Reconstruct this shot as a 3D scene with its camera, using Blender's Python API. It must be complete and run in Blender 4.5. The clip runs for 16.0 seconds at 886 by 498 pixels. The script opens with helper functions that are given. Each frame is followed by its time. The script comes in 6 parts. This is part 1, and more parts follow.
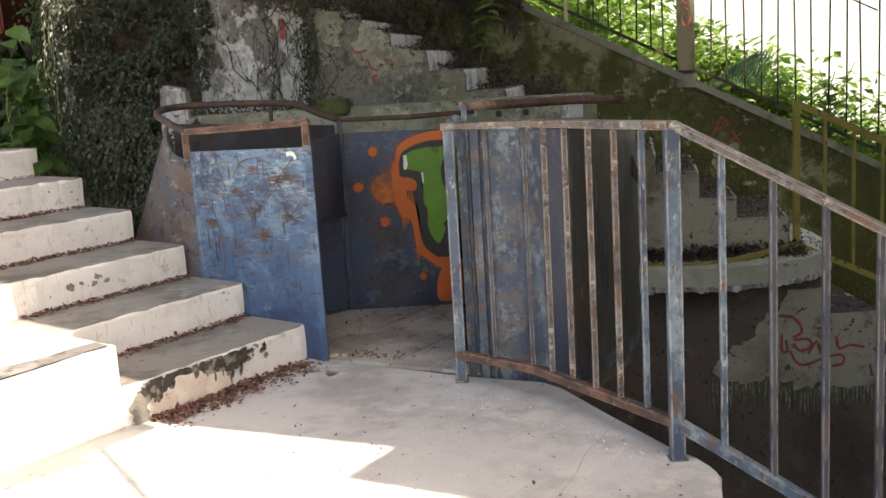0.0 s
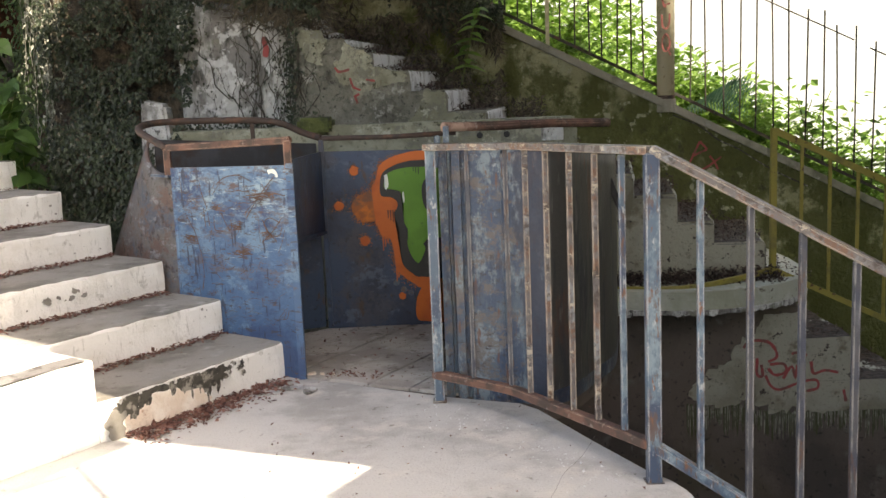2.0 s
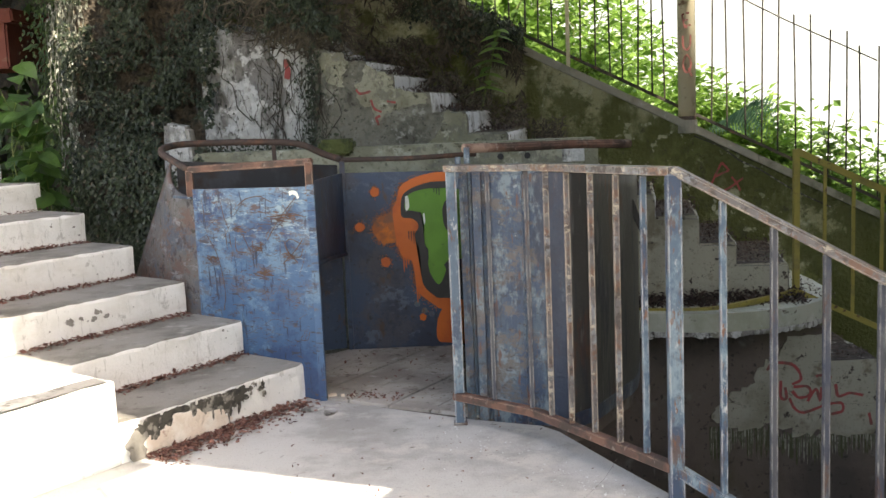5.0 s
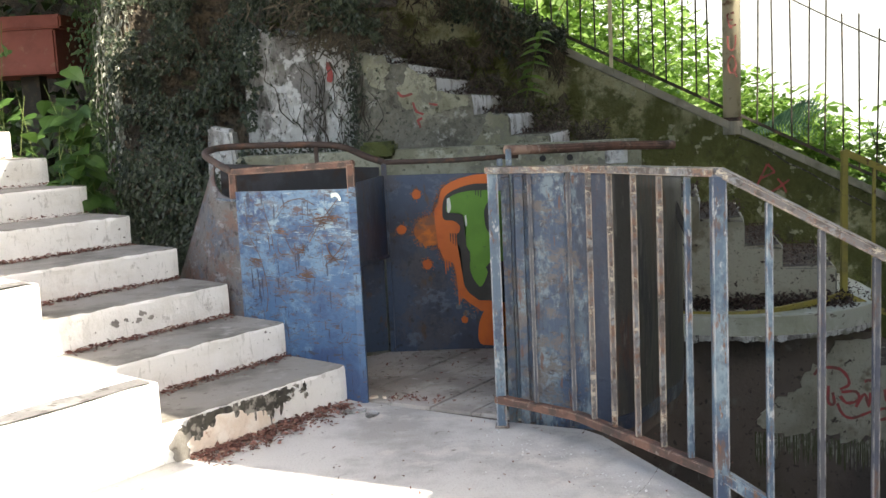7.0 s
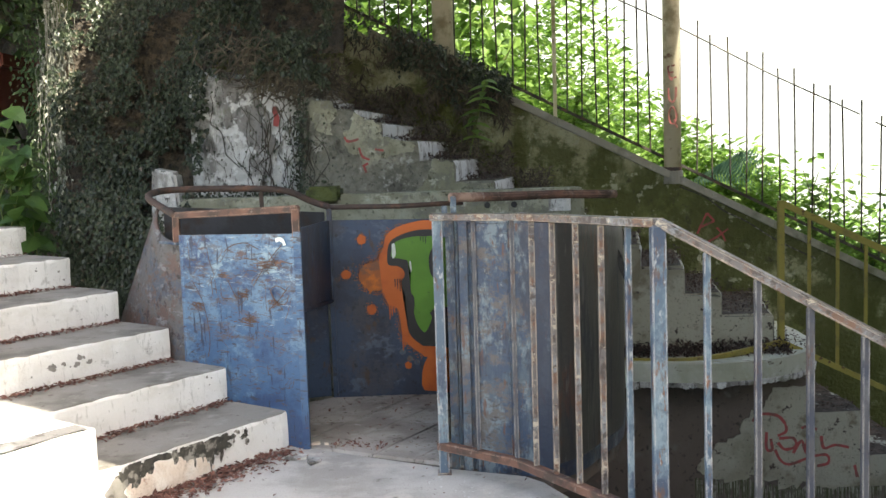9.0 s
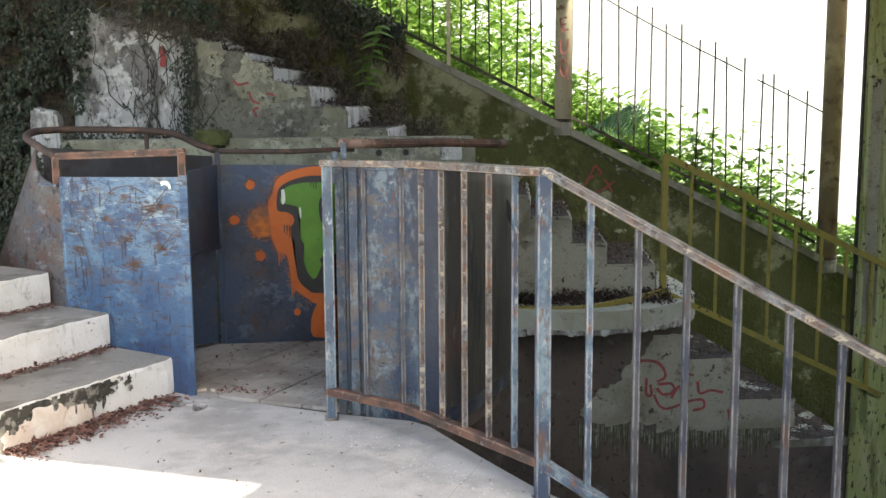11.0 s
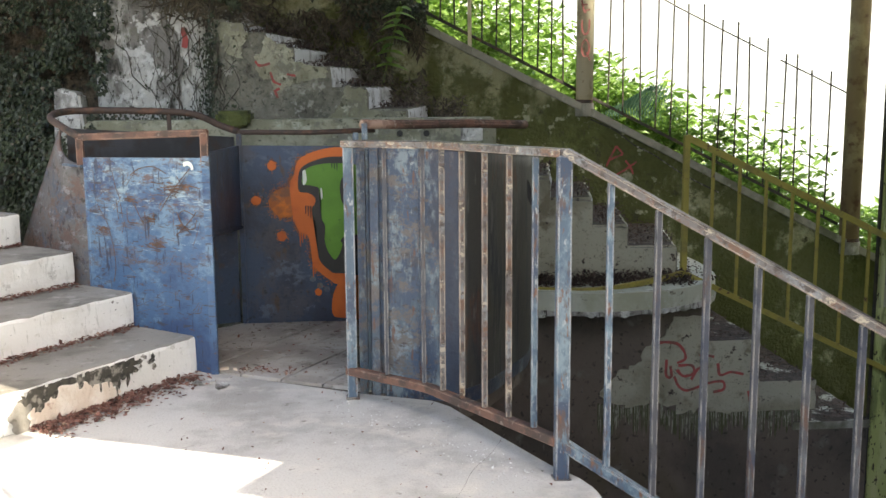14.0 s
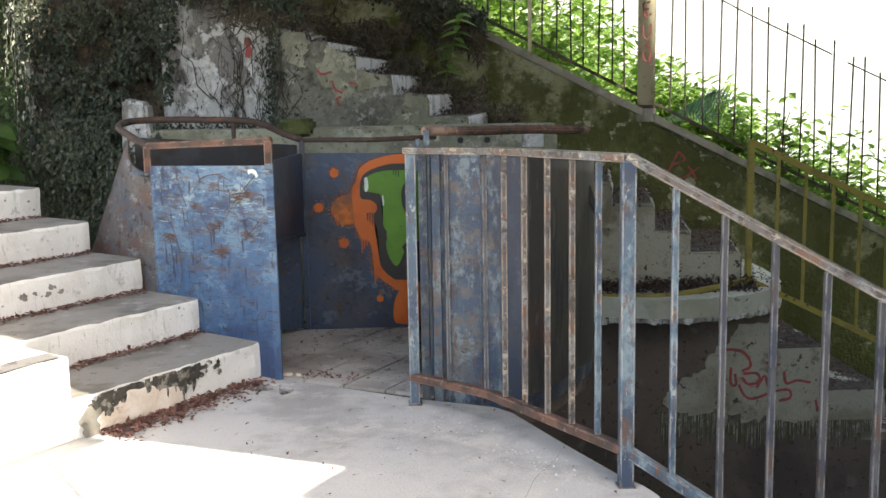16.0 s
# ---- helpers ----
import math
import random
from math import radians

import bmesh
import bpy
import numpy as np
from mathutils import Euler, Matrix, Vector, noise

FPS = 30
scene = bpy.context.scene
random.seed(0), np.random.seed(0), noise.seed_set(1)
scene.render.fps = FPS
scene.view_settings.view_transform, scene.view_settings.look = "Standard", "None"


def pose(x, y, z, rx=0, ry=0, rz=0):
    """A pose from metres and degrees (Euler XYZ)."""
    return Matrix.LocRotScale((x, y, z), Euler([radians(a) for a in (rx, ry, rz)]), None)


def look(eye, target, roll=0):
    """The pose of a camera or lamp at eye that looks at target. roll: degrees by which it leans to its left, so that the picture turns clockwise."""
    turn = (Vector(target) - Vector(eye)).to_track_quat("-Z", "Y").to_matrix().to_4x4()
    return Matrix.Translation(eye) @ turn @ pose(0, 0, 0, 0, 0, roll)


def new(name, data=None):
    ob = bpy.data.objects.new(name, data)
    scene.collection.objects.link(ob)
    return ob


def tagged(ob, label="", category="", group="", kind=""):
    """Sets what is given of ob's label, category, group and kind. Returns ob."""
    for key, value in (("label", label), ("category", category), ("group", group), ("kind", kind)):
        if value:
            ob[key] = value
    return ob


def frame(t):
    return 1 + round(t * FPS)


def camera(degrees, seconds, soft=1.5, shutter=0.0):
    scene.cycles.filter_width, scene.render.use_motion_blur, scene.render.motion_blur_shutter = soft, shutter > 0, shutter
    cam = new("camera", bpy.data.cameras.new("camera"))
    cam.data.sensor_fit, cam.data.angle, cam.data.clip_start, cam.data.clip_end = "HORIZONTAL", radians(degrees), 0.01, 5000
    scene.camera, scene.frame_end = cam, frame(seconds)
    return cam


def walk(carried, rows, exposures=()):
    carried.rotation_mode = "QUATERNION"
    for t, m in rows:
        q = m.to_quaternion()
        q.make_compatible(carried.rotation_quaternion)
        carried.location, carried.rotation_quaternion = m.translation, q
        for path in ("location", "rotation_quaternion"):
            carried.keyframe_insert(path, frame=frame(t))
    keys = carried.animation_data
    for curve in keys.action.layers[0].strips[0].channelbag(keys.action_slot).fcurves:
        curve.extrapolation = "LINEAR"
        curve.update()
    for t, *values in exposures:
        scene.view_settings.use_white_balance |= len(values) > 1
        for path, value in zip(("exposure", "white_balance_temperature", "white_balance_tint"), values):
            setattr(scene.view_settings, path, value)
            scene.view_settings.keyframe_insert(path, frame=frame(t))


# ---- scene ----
cam = camera(46.0, 16.0)
PATH = [
    (0, (0.024, 0.001, 1.352), (-0.004, 1.971, 1.007), -3.4),
    (0.5, (0.024, -0.012, 1.356), (0.053, 1.956, 1.0), -2.0),
    (1, (0.013, -0.013, 1.355), (0.032, 1.955, 1.001), -1.3),
    (1.5, (0.012, -0.013, 1.362), (0.012, 1.96, 1.035), -2.1),
    (2, (0.015, -0.012, 1.357), (0.031, 1.964, 1.047), -2.3),
    (2.5, (0.012, -0.022, 1.361), (0.022, 1.954, 1.054), -2.2),
    (3, (0.009, -0.015, 1.359), (0.0, 1.963, 1.06), -2.3),
    (3.2, (0.009, -0.015, 1.359), (0.002, 1.963, 1.0555), -2.3),
    (5.3, (0.015, -0.006, 1.356), (-0.013, 1.979, 1.097), -2.6),
    (5.5, (0.015, -0.005, 1.356), (-0.034, 1.979, 1.106), -3.3),
    (6, (0.025, 0.008, 1.355), (-0.085, 1.993, 1.139), -4.4),
    (6.5, (0.022, 0.004, 1.355), (-0.077, 1.988, 1.123), -3.9),
    (7, (0.016, 0.007, 1.351), (-0.086, 1.987, 1.092), -2.7),
    (7.5, (0.014, 0.007, 1.359), (-0.108, 1.989, 1.116), -2.9),
    (8, (0.029, -0.004, 1.364), (-0.042, 1.986, 1.176), -2.8),
    (8.5, (0.026, -0.015, 1.365), (0.02, 1.977, 1.188), -2.2),
    (9, (0.02, -0.012, 1.364), (0.026, 1.98, 1.184), -1.8),
    (9.5, (0.025, -0.012, 1.361), (0.061, 1.98, 1.185), -1.1),
    (10, (0.02, -0.016, 1.363), (0.138, 1.97, 1.16), 0.3),
    (10.2, (0.022, -0.017, 1.362), (0.165, 1.967, 1.138), 0.3),
    (12.3, (0.047, -0.026, 1.349), (0.294, 1.928, 1.013), -1.1),
    (12.5, (0.047, -0.026, 1.349), (0.294, 1.928, 1.004), -1.1),
    (13, (0.042, -0.032, 1.355), (0.266, 1.925, 1.01), -0.7),
    (13.5, (0.039, -0.033, 1.354), (0.24, 1.928, 1.014), -0.5),
    (14, (0.033, -0.037, 1.356), (0.201, 1.931, 1.04), -0.4),
    (14.5, (0.026, -0.035, 1.352), (0.152, 1.936, 1.036), -0.2),
    (15, (0.025, -0.036, 1.35), (0.104, 1.94, 1.048), -0.8),
    (15.5, (0.02, -0.035, 1.353), (0.069, 1.94, 1.041), -1.8),
    (16, (0.019, -0.039, 1.352), (0.075, 1.938, 1.051), -1.0),
]
walk(cam, [(t, look(eye, target, roll)) for t, eye, target, roll in PATH],
     exposures=[(0, 1.44, 7700, 14), (1, 1.50, 7700, 14), (2.5, 1.66, 7700, 12), (6.5, 1.70, 7000, 10), (9, 1.83, 6950, 8), (13.5, 1.84, 7200, 9), (16, 1.72, 7050, 9)])

# ---- world, sun and exposure ----
SUN = Vector((0.40, -0.46, 1.0)).normalized()          # towards the sun
world = bpy.data.worlds.new("world")
scene.world = world
world.use_nodes = True
wn = world.node_tree.nodes
sky = wn.new("ShaderNodeTexSky")
sky.sky_type = 'NISHITA'
sky.sun_disc = False
sky.sun_elevation = math.asin(SUN.z)
sky.sun_rotation = math.atan2(SUN.x, SUN.y)
sky.dust_density = 4.0
sky.air_density = 1.2
wn["Background"].inputs["Strength"].default_value = 0.15
world.node_tree.links.new(sky.outputs[0], wn["Background"].inputs["Color"])
sun_data = bpy.data.lights.new("sun", 'SUN')
sun_data.energy = 4.5
sun_data.angle = radians(0.5)
sun_data.color = (1.0, 0.95, 0.86)
sun = new("sun", sun_data)
sun.matrix_world = look(SUN * 30, (0, 0, 0))


# ---- materials ----
def ramp_layer(nt, coord, color_in, color, scale, lo, hi, stretch=(1, 1, 1), detail=6.0, rough=0.6, seed=0.0, amount=1.0, zone=None):
    """Lays one noise-shaped layer of a colour over what is there; zone (axis, from, to) lets the layer fade in along an
    axis.
    """
    n = nt.nodes
    mp = n.new("ShaderNodeMapping")
    mp.inputs["Scale"].default_value = stretch
    mp.inputs["Location"].default_value = (seed * 3.7, seed * 1.9, seed * 5.3)
    nt.links.new(coord, mp.inputs["Vector"])
    tx = n.new("ShaderNodeTexNoise")
    tx.inputs["Scale"].default_value = scale
    tx.inputs["Detail"].default_value = detail
    tx.inputs["Roughness"].default_value = rough
    nt.links.new(mp.outputs[0], tx.inputs["Vector"])
    mr = n.new("ShaderNodeMapRange")
    mr.interpolation_type = 'SMOOTHSTEP'
    mr.inputs["From Min"].default_value = lo
    mr.inputs["From Max"].default_value = hi
    mr.inputs["To Max"].default_value = amount
    fac = tx.outputs["Fac"]
    if zone:                                            # the layer thins out along one axis
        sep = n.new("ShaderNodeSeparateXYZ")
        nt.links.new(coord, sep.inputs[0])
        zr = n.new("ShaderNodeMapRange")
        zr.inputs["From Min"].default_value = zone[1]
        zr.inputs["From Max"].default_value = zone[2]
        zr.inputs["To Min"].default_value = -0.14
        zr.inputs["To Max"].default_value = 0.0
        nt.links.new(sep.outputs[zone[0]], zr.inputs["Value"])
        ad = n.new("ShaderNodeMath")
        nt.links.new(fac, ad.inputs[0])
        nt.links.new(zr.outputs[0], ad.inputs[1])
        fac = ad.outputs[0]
    nt.links.new(fac, mr.inputs["Value"])
    mix = n.new("ShaderNodeMix")
    mix.data_type = 'RGBA'
    nt.links.new(mr.outputs[0], mix.inputs["Factor"])
    nt.links.new(color_in, mix.inputs[6])
    mix.inputs[7].default_value = (*color, 1)
    return mix.outputs[2], mr.outputs[0]


def surface(name, base, layers=(), rough=0.85, metal=0.0, bump=0.25, bump_scale=70.0, vary=0.0, dist=0.01):
    m = bpy.data.materials.new(name)
    m.use_nodes = True
    nt = m.node_tree
    n = nt.nodes
    b = n["Principled BSDF"]
    co = n.new("ShaderNodeTexCoord").outputs["Object"]
    rgb = n.new("ShaderNodeRGB")
    rgb.outputs[0].default_value = (*base, 1)
    col = rgb.outputs[0]
    last = None
    for i, l in enumerate(layers):
        col, last = ramp_layer(nt, co, col, seed=i + 1.0, **l)
    if vary:
        info = n.new("ShaderNodeObjectInfo")
        hsv = n.new("ShaderNodeHueSaturation")
        mr = n.new("ShaderNodeMapRange")
        mr.inputs["To Min"].default_value = 1 - vary
        mr.inputs["To Max"].default_value = 1 + vary
        nt.links.new(info.outputs["Random"], mr.inputs["Value"])
        nt.links.new(mr.outputs[0], hsv.inputs["Value"])
        nt.links.new(col, hsv.inputs["Color"])
        col = hsv.outputs[0]
    nt.links.new(col, b.inputs["Base Color"])
    b.inputs["Roughness"].default_value = rough
    b.inputs["Metallic"].default_value = metal
    tx = n.new("ShaderNodeTexNoise")
    tx.inputs["Scale"].default_value = bump_scale
    tx.inputs["Detail"].default_value = 8
    nt.links.new(co, tx.inputs["Vector"])
    tx2 = n.new("ShaderNodeTexNoise")
    tx2.inputs["Scale"].default_value = bump_scale / 9
    tx2.inputs["Detail"].default_value = 4
    nt.links.new(co, tx2.inputs["Vector"])
    add = n.new("ShaderNodeMath")
    nt.links.new(tx.outputs["Fac"], add.inputs[0])
    nt.links.new(tx2.outputs["Fac"], add.inputs[1])
    bp = n.new("ShaderNodeBump")
    bp.inputs["Strength"].default_value = bump
    bp.inputs["Distance"].default_value = dist
    nt.links.new(add.outputs[0], bp.inputs["Height"])
    nt.links.new(bp.outputs[0], b.inputs["Normal"])
    return m


def leafy(name, a, b, through_light=0.35, rough=0.5, dead=None):
    """Leaves: colour varies leaf by leaf, and some light comes through."""
    m = bpy.data.materials.new(name)
    m.use_nodes = True
    nt = m.node_tree
    n = nt.nodes
    p = n["Principled BSDF"]
    geo = n.new("ShaderNodeNewGeometry")
    cr = n.new("ShaderNodeValToRGB")
    cr.color_ramp.elements[0].color = (*a, 1)
    cr.color_ramp.elements[1].color = (*b, 1)
    if dead:
        e = cr.color_ramp.elements.new(0.94)
        e.color = (*b, 1)
        cr.color_ramp.elements[-1].color = (*dead, 1)
    nt.links.new(geo.outputs["Random Per Island"], cr.inputs[0])
    nt.links.new(cr.outputs[0], p.inputs["Base Color"])
    p.inputs["Roughness"].default_value = rough
    tr = n.new("ShaderNodeBsdfTranslucent")
    nt.links.new(cr.outputs[0], tr.inputs["Color"])
    mx = n.new("ShaderNodeMixShader")
    mx.inputs[0].default_value = through_light
    nt.links.new(p.outputs[0], mx.inputs[1])
    nt.links.new(tr.outputs[0], mx.inputs[2])
    nt.links.new(mx.outputs[0], n["Material Output"].inputs["Surface"])
    return m


def L(color, scale, lo, hi, **k):
    return dict(color=color, scale=scale, lo=lo, hi=hi, **k)


CONCRETE = surface("landing_concrete", (0.50, 0.495, 0.475), [
    L((0.345, 0.335, 0.315), 1.3, 0.46, 0.62, detail=11, rough=0.68), L((0.56, 0.54, 0.50), 4, 0.53, 0.68, detail=9), L((0.12, 0.10, 0.08), 16, 0.64, 0.74, amount=0.7),
    L((0.2, 0.19, 0.17), 120, 0.55, 0.7, amount=0.5)], rough=0.92, bump=0.3, bump_scale=90)
BOOTH_FLOOR = surface("dusty_booth_floor", (0.44, 0.41, 0.37), [
    L((0.28, 0.255, 0.225), 2.2, 0.45, 0.62, detail=9), L((0.13, 0.11, 0.09), 7, 0.57, 0.68, detail=9), L((0.45, 0.43, 0.40), 9, 0.57, 0.68, detail=9), L((0.08, 0.065, 0.05), 40, 0.61, 0.68, amount=0.8)], rough=0.95, bump=0.45, bump_scale=80)
TREAD = surface("tread_concrete", (0.26, 0.245, 0.22), [
    L((0.15, 0.14, 0.12), 3, 0.42, 0.65), L((0.36, 0.34, 0.31), 9, 0.55, 0.75), L((0.09, 0.075, 0.06), 22, 0.6, 0.72, amount=0.8)], rough=0.95, bump=0.4, bump_scale=80)
WHITE = surface("white_limewash", (0.80, 0.79, 0.755), [
    L((0.66, 0.64, 0.58), 3, 0.45, 0.75, stretch=(1, 1, 2.5)), L((0.5, 0.48, 0.43), 14, 0.62, 0.74, amount=0.8),
    L((0.25, 0.235, 0.21), 34, 0.68, 0.73), L((0.86, 0.85, 0.82), 60, 0.5, 0.8, amount=0.6),
    L((0.56, 0.55, 0.51), 22, 0.565, 0.63, stretch=(1.6, 1.6, 0.35), detail=10, rough=0.72, amount=0.8), L((0.42, 0.40, 0.36), 7, 0.60, 0.66, detail=11, rough=0.74, amount=0.7)], rough=0.9, bump=0.42, bump_scale=75, dist=0.010)
MOLD = surface("black_mould", (0.06, 0.055, 0.045), [L((0.3, 0.28, 0.24), 18, 0.5, 0.62), L((0.02, 0.02, 0.017), 30, 0.5, 0.7)], bump=0.5)
# plaster colour raised to include light bounced off the sunlit floor
PLASTER = surface("bared_plaster", (0.70, 0.60, 0.50), [L((0.80, 0.74, 0.66), 6, 0.45, 0.60, detail=10), L((0.42, 0.27, 0.20), 9, 0.59, 0.68, detail=9)], bump=0.7, bump_scale=40, dist=0.02)
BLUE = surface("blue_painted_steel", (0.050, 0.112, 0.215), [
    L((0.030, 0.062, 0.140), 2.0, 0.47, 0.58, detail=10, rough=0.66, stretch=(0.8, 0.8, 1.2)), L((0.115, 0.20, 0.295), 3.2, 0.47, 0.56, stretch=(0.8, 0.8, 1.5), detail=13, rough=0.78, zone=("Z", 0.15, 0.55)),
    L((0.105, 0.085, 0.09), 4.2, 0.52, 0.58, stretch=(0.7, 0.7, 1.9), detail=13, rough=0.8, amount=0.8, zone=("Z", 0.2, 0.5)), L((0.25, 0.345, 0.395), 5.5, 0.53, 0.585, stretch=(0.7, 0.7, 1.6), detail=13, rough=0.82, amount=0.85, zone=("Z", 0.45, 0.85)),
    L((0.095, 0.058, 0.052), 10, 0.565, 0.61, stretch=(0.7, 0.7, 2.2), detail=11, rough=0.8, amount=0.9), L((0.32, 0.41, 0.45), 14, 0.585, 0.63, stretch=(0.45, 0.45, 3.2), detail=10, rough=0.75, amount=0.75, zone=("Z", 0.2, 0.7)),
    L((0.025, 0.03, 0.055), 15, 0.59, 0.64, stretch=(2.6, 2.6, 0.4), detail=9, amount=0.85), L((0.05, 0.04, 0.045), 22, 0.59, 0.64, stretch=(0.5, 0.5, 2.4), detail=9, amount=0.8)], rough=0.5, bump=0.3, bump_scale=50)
BLUE_DARK = surface("dark_blue_painted_steel", (0.033, 0.058, 0.108), [
    L((0.022, 0.030, 0.058), 2.2, 0.45, 0.60, detail=10), L((0.060, 0.062, 0.078), 3.4, 0.50, 0.60, detail=12, rough=0.74, amount=0.8), L((0.085, 0.12, 0.175), 6, 0.55, 0.62, stretch=(1, 1, 1.4), detail=12, rough=0.76, amount=0.8),
    L((0.068, 0.042, 0.034), 12, 0.59, 0.66, stretch=(1, 1, 0.5), detail=9), L((0.016, 0.018, 0.026), 24, 0.58, 0.65, detail=9, amount=0.8)], rough=0.5, bump=0.25, bump_scale=40)
BLUE_GREY = surface("weathered_blue_grey_steel", (0.078, 0.118, 0.158), [
    L((0.040, 0.068, 0.120), 2.6, 0.46, 0.55, stretch=(1.6, 1.6, 0.5), detail=10, rough=0.7), L((0.165, 0.215, 0.25), 5, 0.50, 0.57, stretch=(1.6, 1.6, 0.8), detail=13, rough=0.8),
    L((0.125, 0.108, 0.10), 7, 0.50, 0.56, stretch=(0.9, 0.9, 1.4), detail=13, rough=0.84, amount=0.9), L((0.33, 0.375, 0.39), 11, 0.555, 0.60, stretch=(1.0, 1.0, 1.3), detail=13, rough=0.84, amount=0.8, zone=("Z", 0.3, 0.9)),
    L((0.038, 0.036, 0.040), 26, 0.55, 0.61, stretch=(0.8, 0.8, 1.3), detail=10, rough=0.8, amount=0.85), L((0.13, 0.062, 0.04), 13, 0.60, 0.65, stretch=(2.2, 2.2, 0.5), detail=10, amount=0.85),
    L((0.020, 0.030, 0.058), 4, 0.40, 0.50, stretch=(1.5, 1.5, 0.5), detail=11, rough=0.7, amount=0.9, zone=("X", 0.34, 0.43))], rough=0.42, bump=0.4, bump_scale=45)
RUSTY_GREY = surface("grey_brown_rusty_steel", (0.125, 0.115, 0.11), [L((0.075, 0.088, 0.115), 2.6, 0.49, 0.58, detail=11, rough=0.72), L((0.125, 0.078, 0.062), 4, 0.47, 0.56, stretch=(1, 1, 1.6), detail=13, rough=0.78), L((0.24, 0.245, 0.25), 9, 0.545, 0.61, stretch=(0.8, 0.8, 1.6), detail=12, rough=0.8, amount=0.8), L((0.04, 0.032, 0.028), 14, 0.54, 0.61, detail=11, rough=0.74)], rough=0.55, bump=0.35, bump_scale=50)
SHADE_BLACK = surface("shade_black_steel", (0.028, 0.029, 0.033), [L((0.045, 0.047, 0.055), 5, 0.46, 0.62, detail=9), L((0.035, 0.024, 0.019), 8, 0.5, 0.64)], rough=0.7, bump=0.2)
BLACK_STEEL = surface("dark_rusty_steel", (0.050, 0.050, 0.047), [
    L((0.075, 0.078, 0.072), 2.5, 0.48, 0.60, stretch=(2, 2, 0.4), detail=11, rough=0.7), L((0.085, 0.046, 0.032), 5, 0.53, 0.62, stretch=(2, 2, 0.5), detail=11, rough=0.72), L((0.022, 0.026, 0.036), 4, 0.52, 0.62, stretch=(3, 3, 0.35), detail=9), L((0.12, 0.12, 0.115), 12, 0.60, 0.66, stretch=(2.5, 2.5, 0.35), detail=9, amount=0.7)],
    rough=0.55, bump=0.3, bump_scale=45)
RUST = surface("rusted_tube", (0.10, 0.055, 0.042), [
    L((0.16, 0.082, 0.056), 8, 0.47, 0.60), L((0.06, 0.04, 0.032), 11, 0.48, 0.6), L((0.30, 0.25, 0.21), 24, 0.60, 0.68, amount=0.6)], rough=0.8, bump=0.35, bump_scale=110, dist=0.004)
DARK_RUST = surface("dark_rusted_tube", (0.07, 0.045, 0.035), [L((0.15, 0.075, 0.045), 9, 0.5, 0.68), L((0.03, 0.025, 0.022), 16, 0.5, 0.7)], rough=0.75, bump=0.3, bump_scale=110, dist=0.004)
RAIL = surface("railing_blue_grey_paint", (0.066, 0.105, 0.150), [
    L((0.155, 0.212, 0.25), 7, 0.48, 0.57, stretch=(1, 1, 0.5), detail=13, rough=0.78), L((0.036, 0.058, 0.100), 5, 0.50, 0.59, detail=10), L((0.085, 0.055, 0.046), 13, 0.54, 0.60, stretch=(1.6, 1.6, 0.4), detail=12, rough=0.8, amount=0.9),
    L((0.135, 0.066, 0.04), 28, 0.585, 0.64, stretch=(1.5, 1.5, 0.4), detail=9), L((0.34, 0.365, 0.37), 40, 0.585, 0.64, stretch=(1, 1, 0.4), detail=10, rough=0.7, amount=0.8)], rough=0.36, bump=0.55, bump_scale=120, dist=0.003)
RAIL_RUSTY = surface("railing_rusty_paint", (0.10, 0.09, 0.09), [
    L((0.16, 0.172, 0.185), 6, 0.51, 0.58, detail=13, rough=0.78), L((0.115, 0.058, 0.036), 9, 0.51, 0.58, detail=13, rough=0.78), L((0.045, 0.033, 0.03), 18, 0.53, 0.60, detail=10, rough=0.7), L((0.40, 0.35, 0.27), 11, 0.55, 0.59, stretch=(1, 1, 1.6), detail=13, rough=0.8, amount=0.85), L((0.03, 0.024, 0.022), 30, 0.58, 0.64, detail=9, amount=0.8)],
    rough=0.42, bump=0.55, bump_scale=120, dist=0.003)


def worn_edges(m, color, radius=0.005):
    """Rubs the paint off along the sharp edges of a steel bar, unevenly."""
    nt = m.node_tree
    n = nt.nodes
    base = n["Principled BSDF"].inputs["Base Color"]
    col = base.links[0].from_socket
    bv = n.new("ShaderNodeBevel")
    bv.samples = 4
    bv.inputs["Radius"].default_value = radius
    geo = n.new("ShaderNodeNewGeometry")
    dot = n.new("ShaderNodeVectorMath")
    dot.operation = 'DOT_PRODUCT'
    nt.links.new(bv.outputs[0], dot.inputs[0])
    nt.links.new(geo.outputs["True Normal"], dot.inputs[1])
    mr = n.new("ShaderNodeMapRange")
    mr.inputs["From Min"].default_value = 0.99
    mr.inputs["From Max"].default_value = 0.90
    nt.links.new(dot.outputs["Value"], mr.inputs["Value"])
    tx = n.new("ShaderNodeTexNoise")
    tx.inputs["Scale"].default_value = 16
    tx.inputs["Detail"].default_value = 6
    nt.links.new(n.new("ShaderNodeTexCoord").outputs["Object"], tx.inputs["Vector"])
    m2 = n.new("ShaderNodeMapRange")
    m2.inputs["From Min"].default_value = 0.40
    m2.inputs["From Max"].default_value = 0.55
    nt.links.new(tx.outputs["Fac"], m2.inputs["Value"])
    mul = n.new("ShaderNodeMath")
    mul.operation = 'MULTIPLY'
    nt.links.new(mr.outputs[0], mul.inputs[0])
    nt.links.new(m2.outputs[0], mul.inputs[1])
    mix = n.new("ShaderNodeMix")
    mix.data_type = 'RGBA'
    nt.links.new(mul.outputs[0], mix.inputs["Factor"])
    nt.links.new(col, mix.inputs[6])
    mix.inputs[7].default_value = (*color, 1)
    nt.links.new(mix.outputs[2], base)


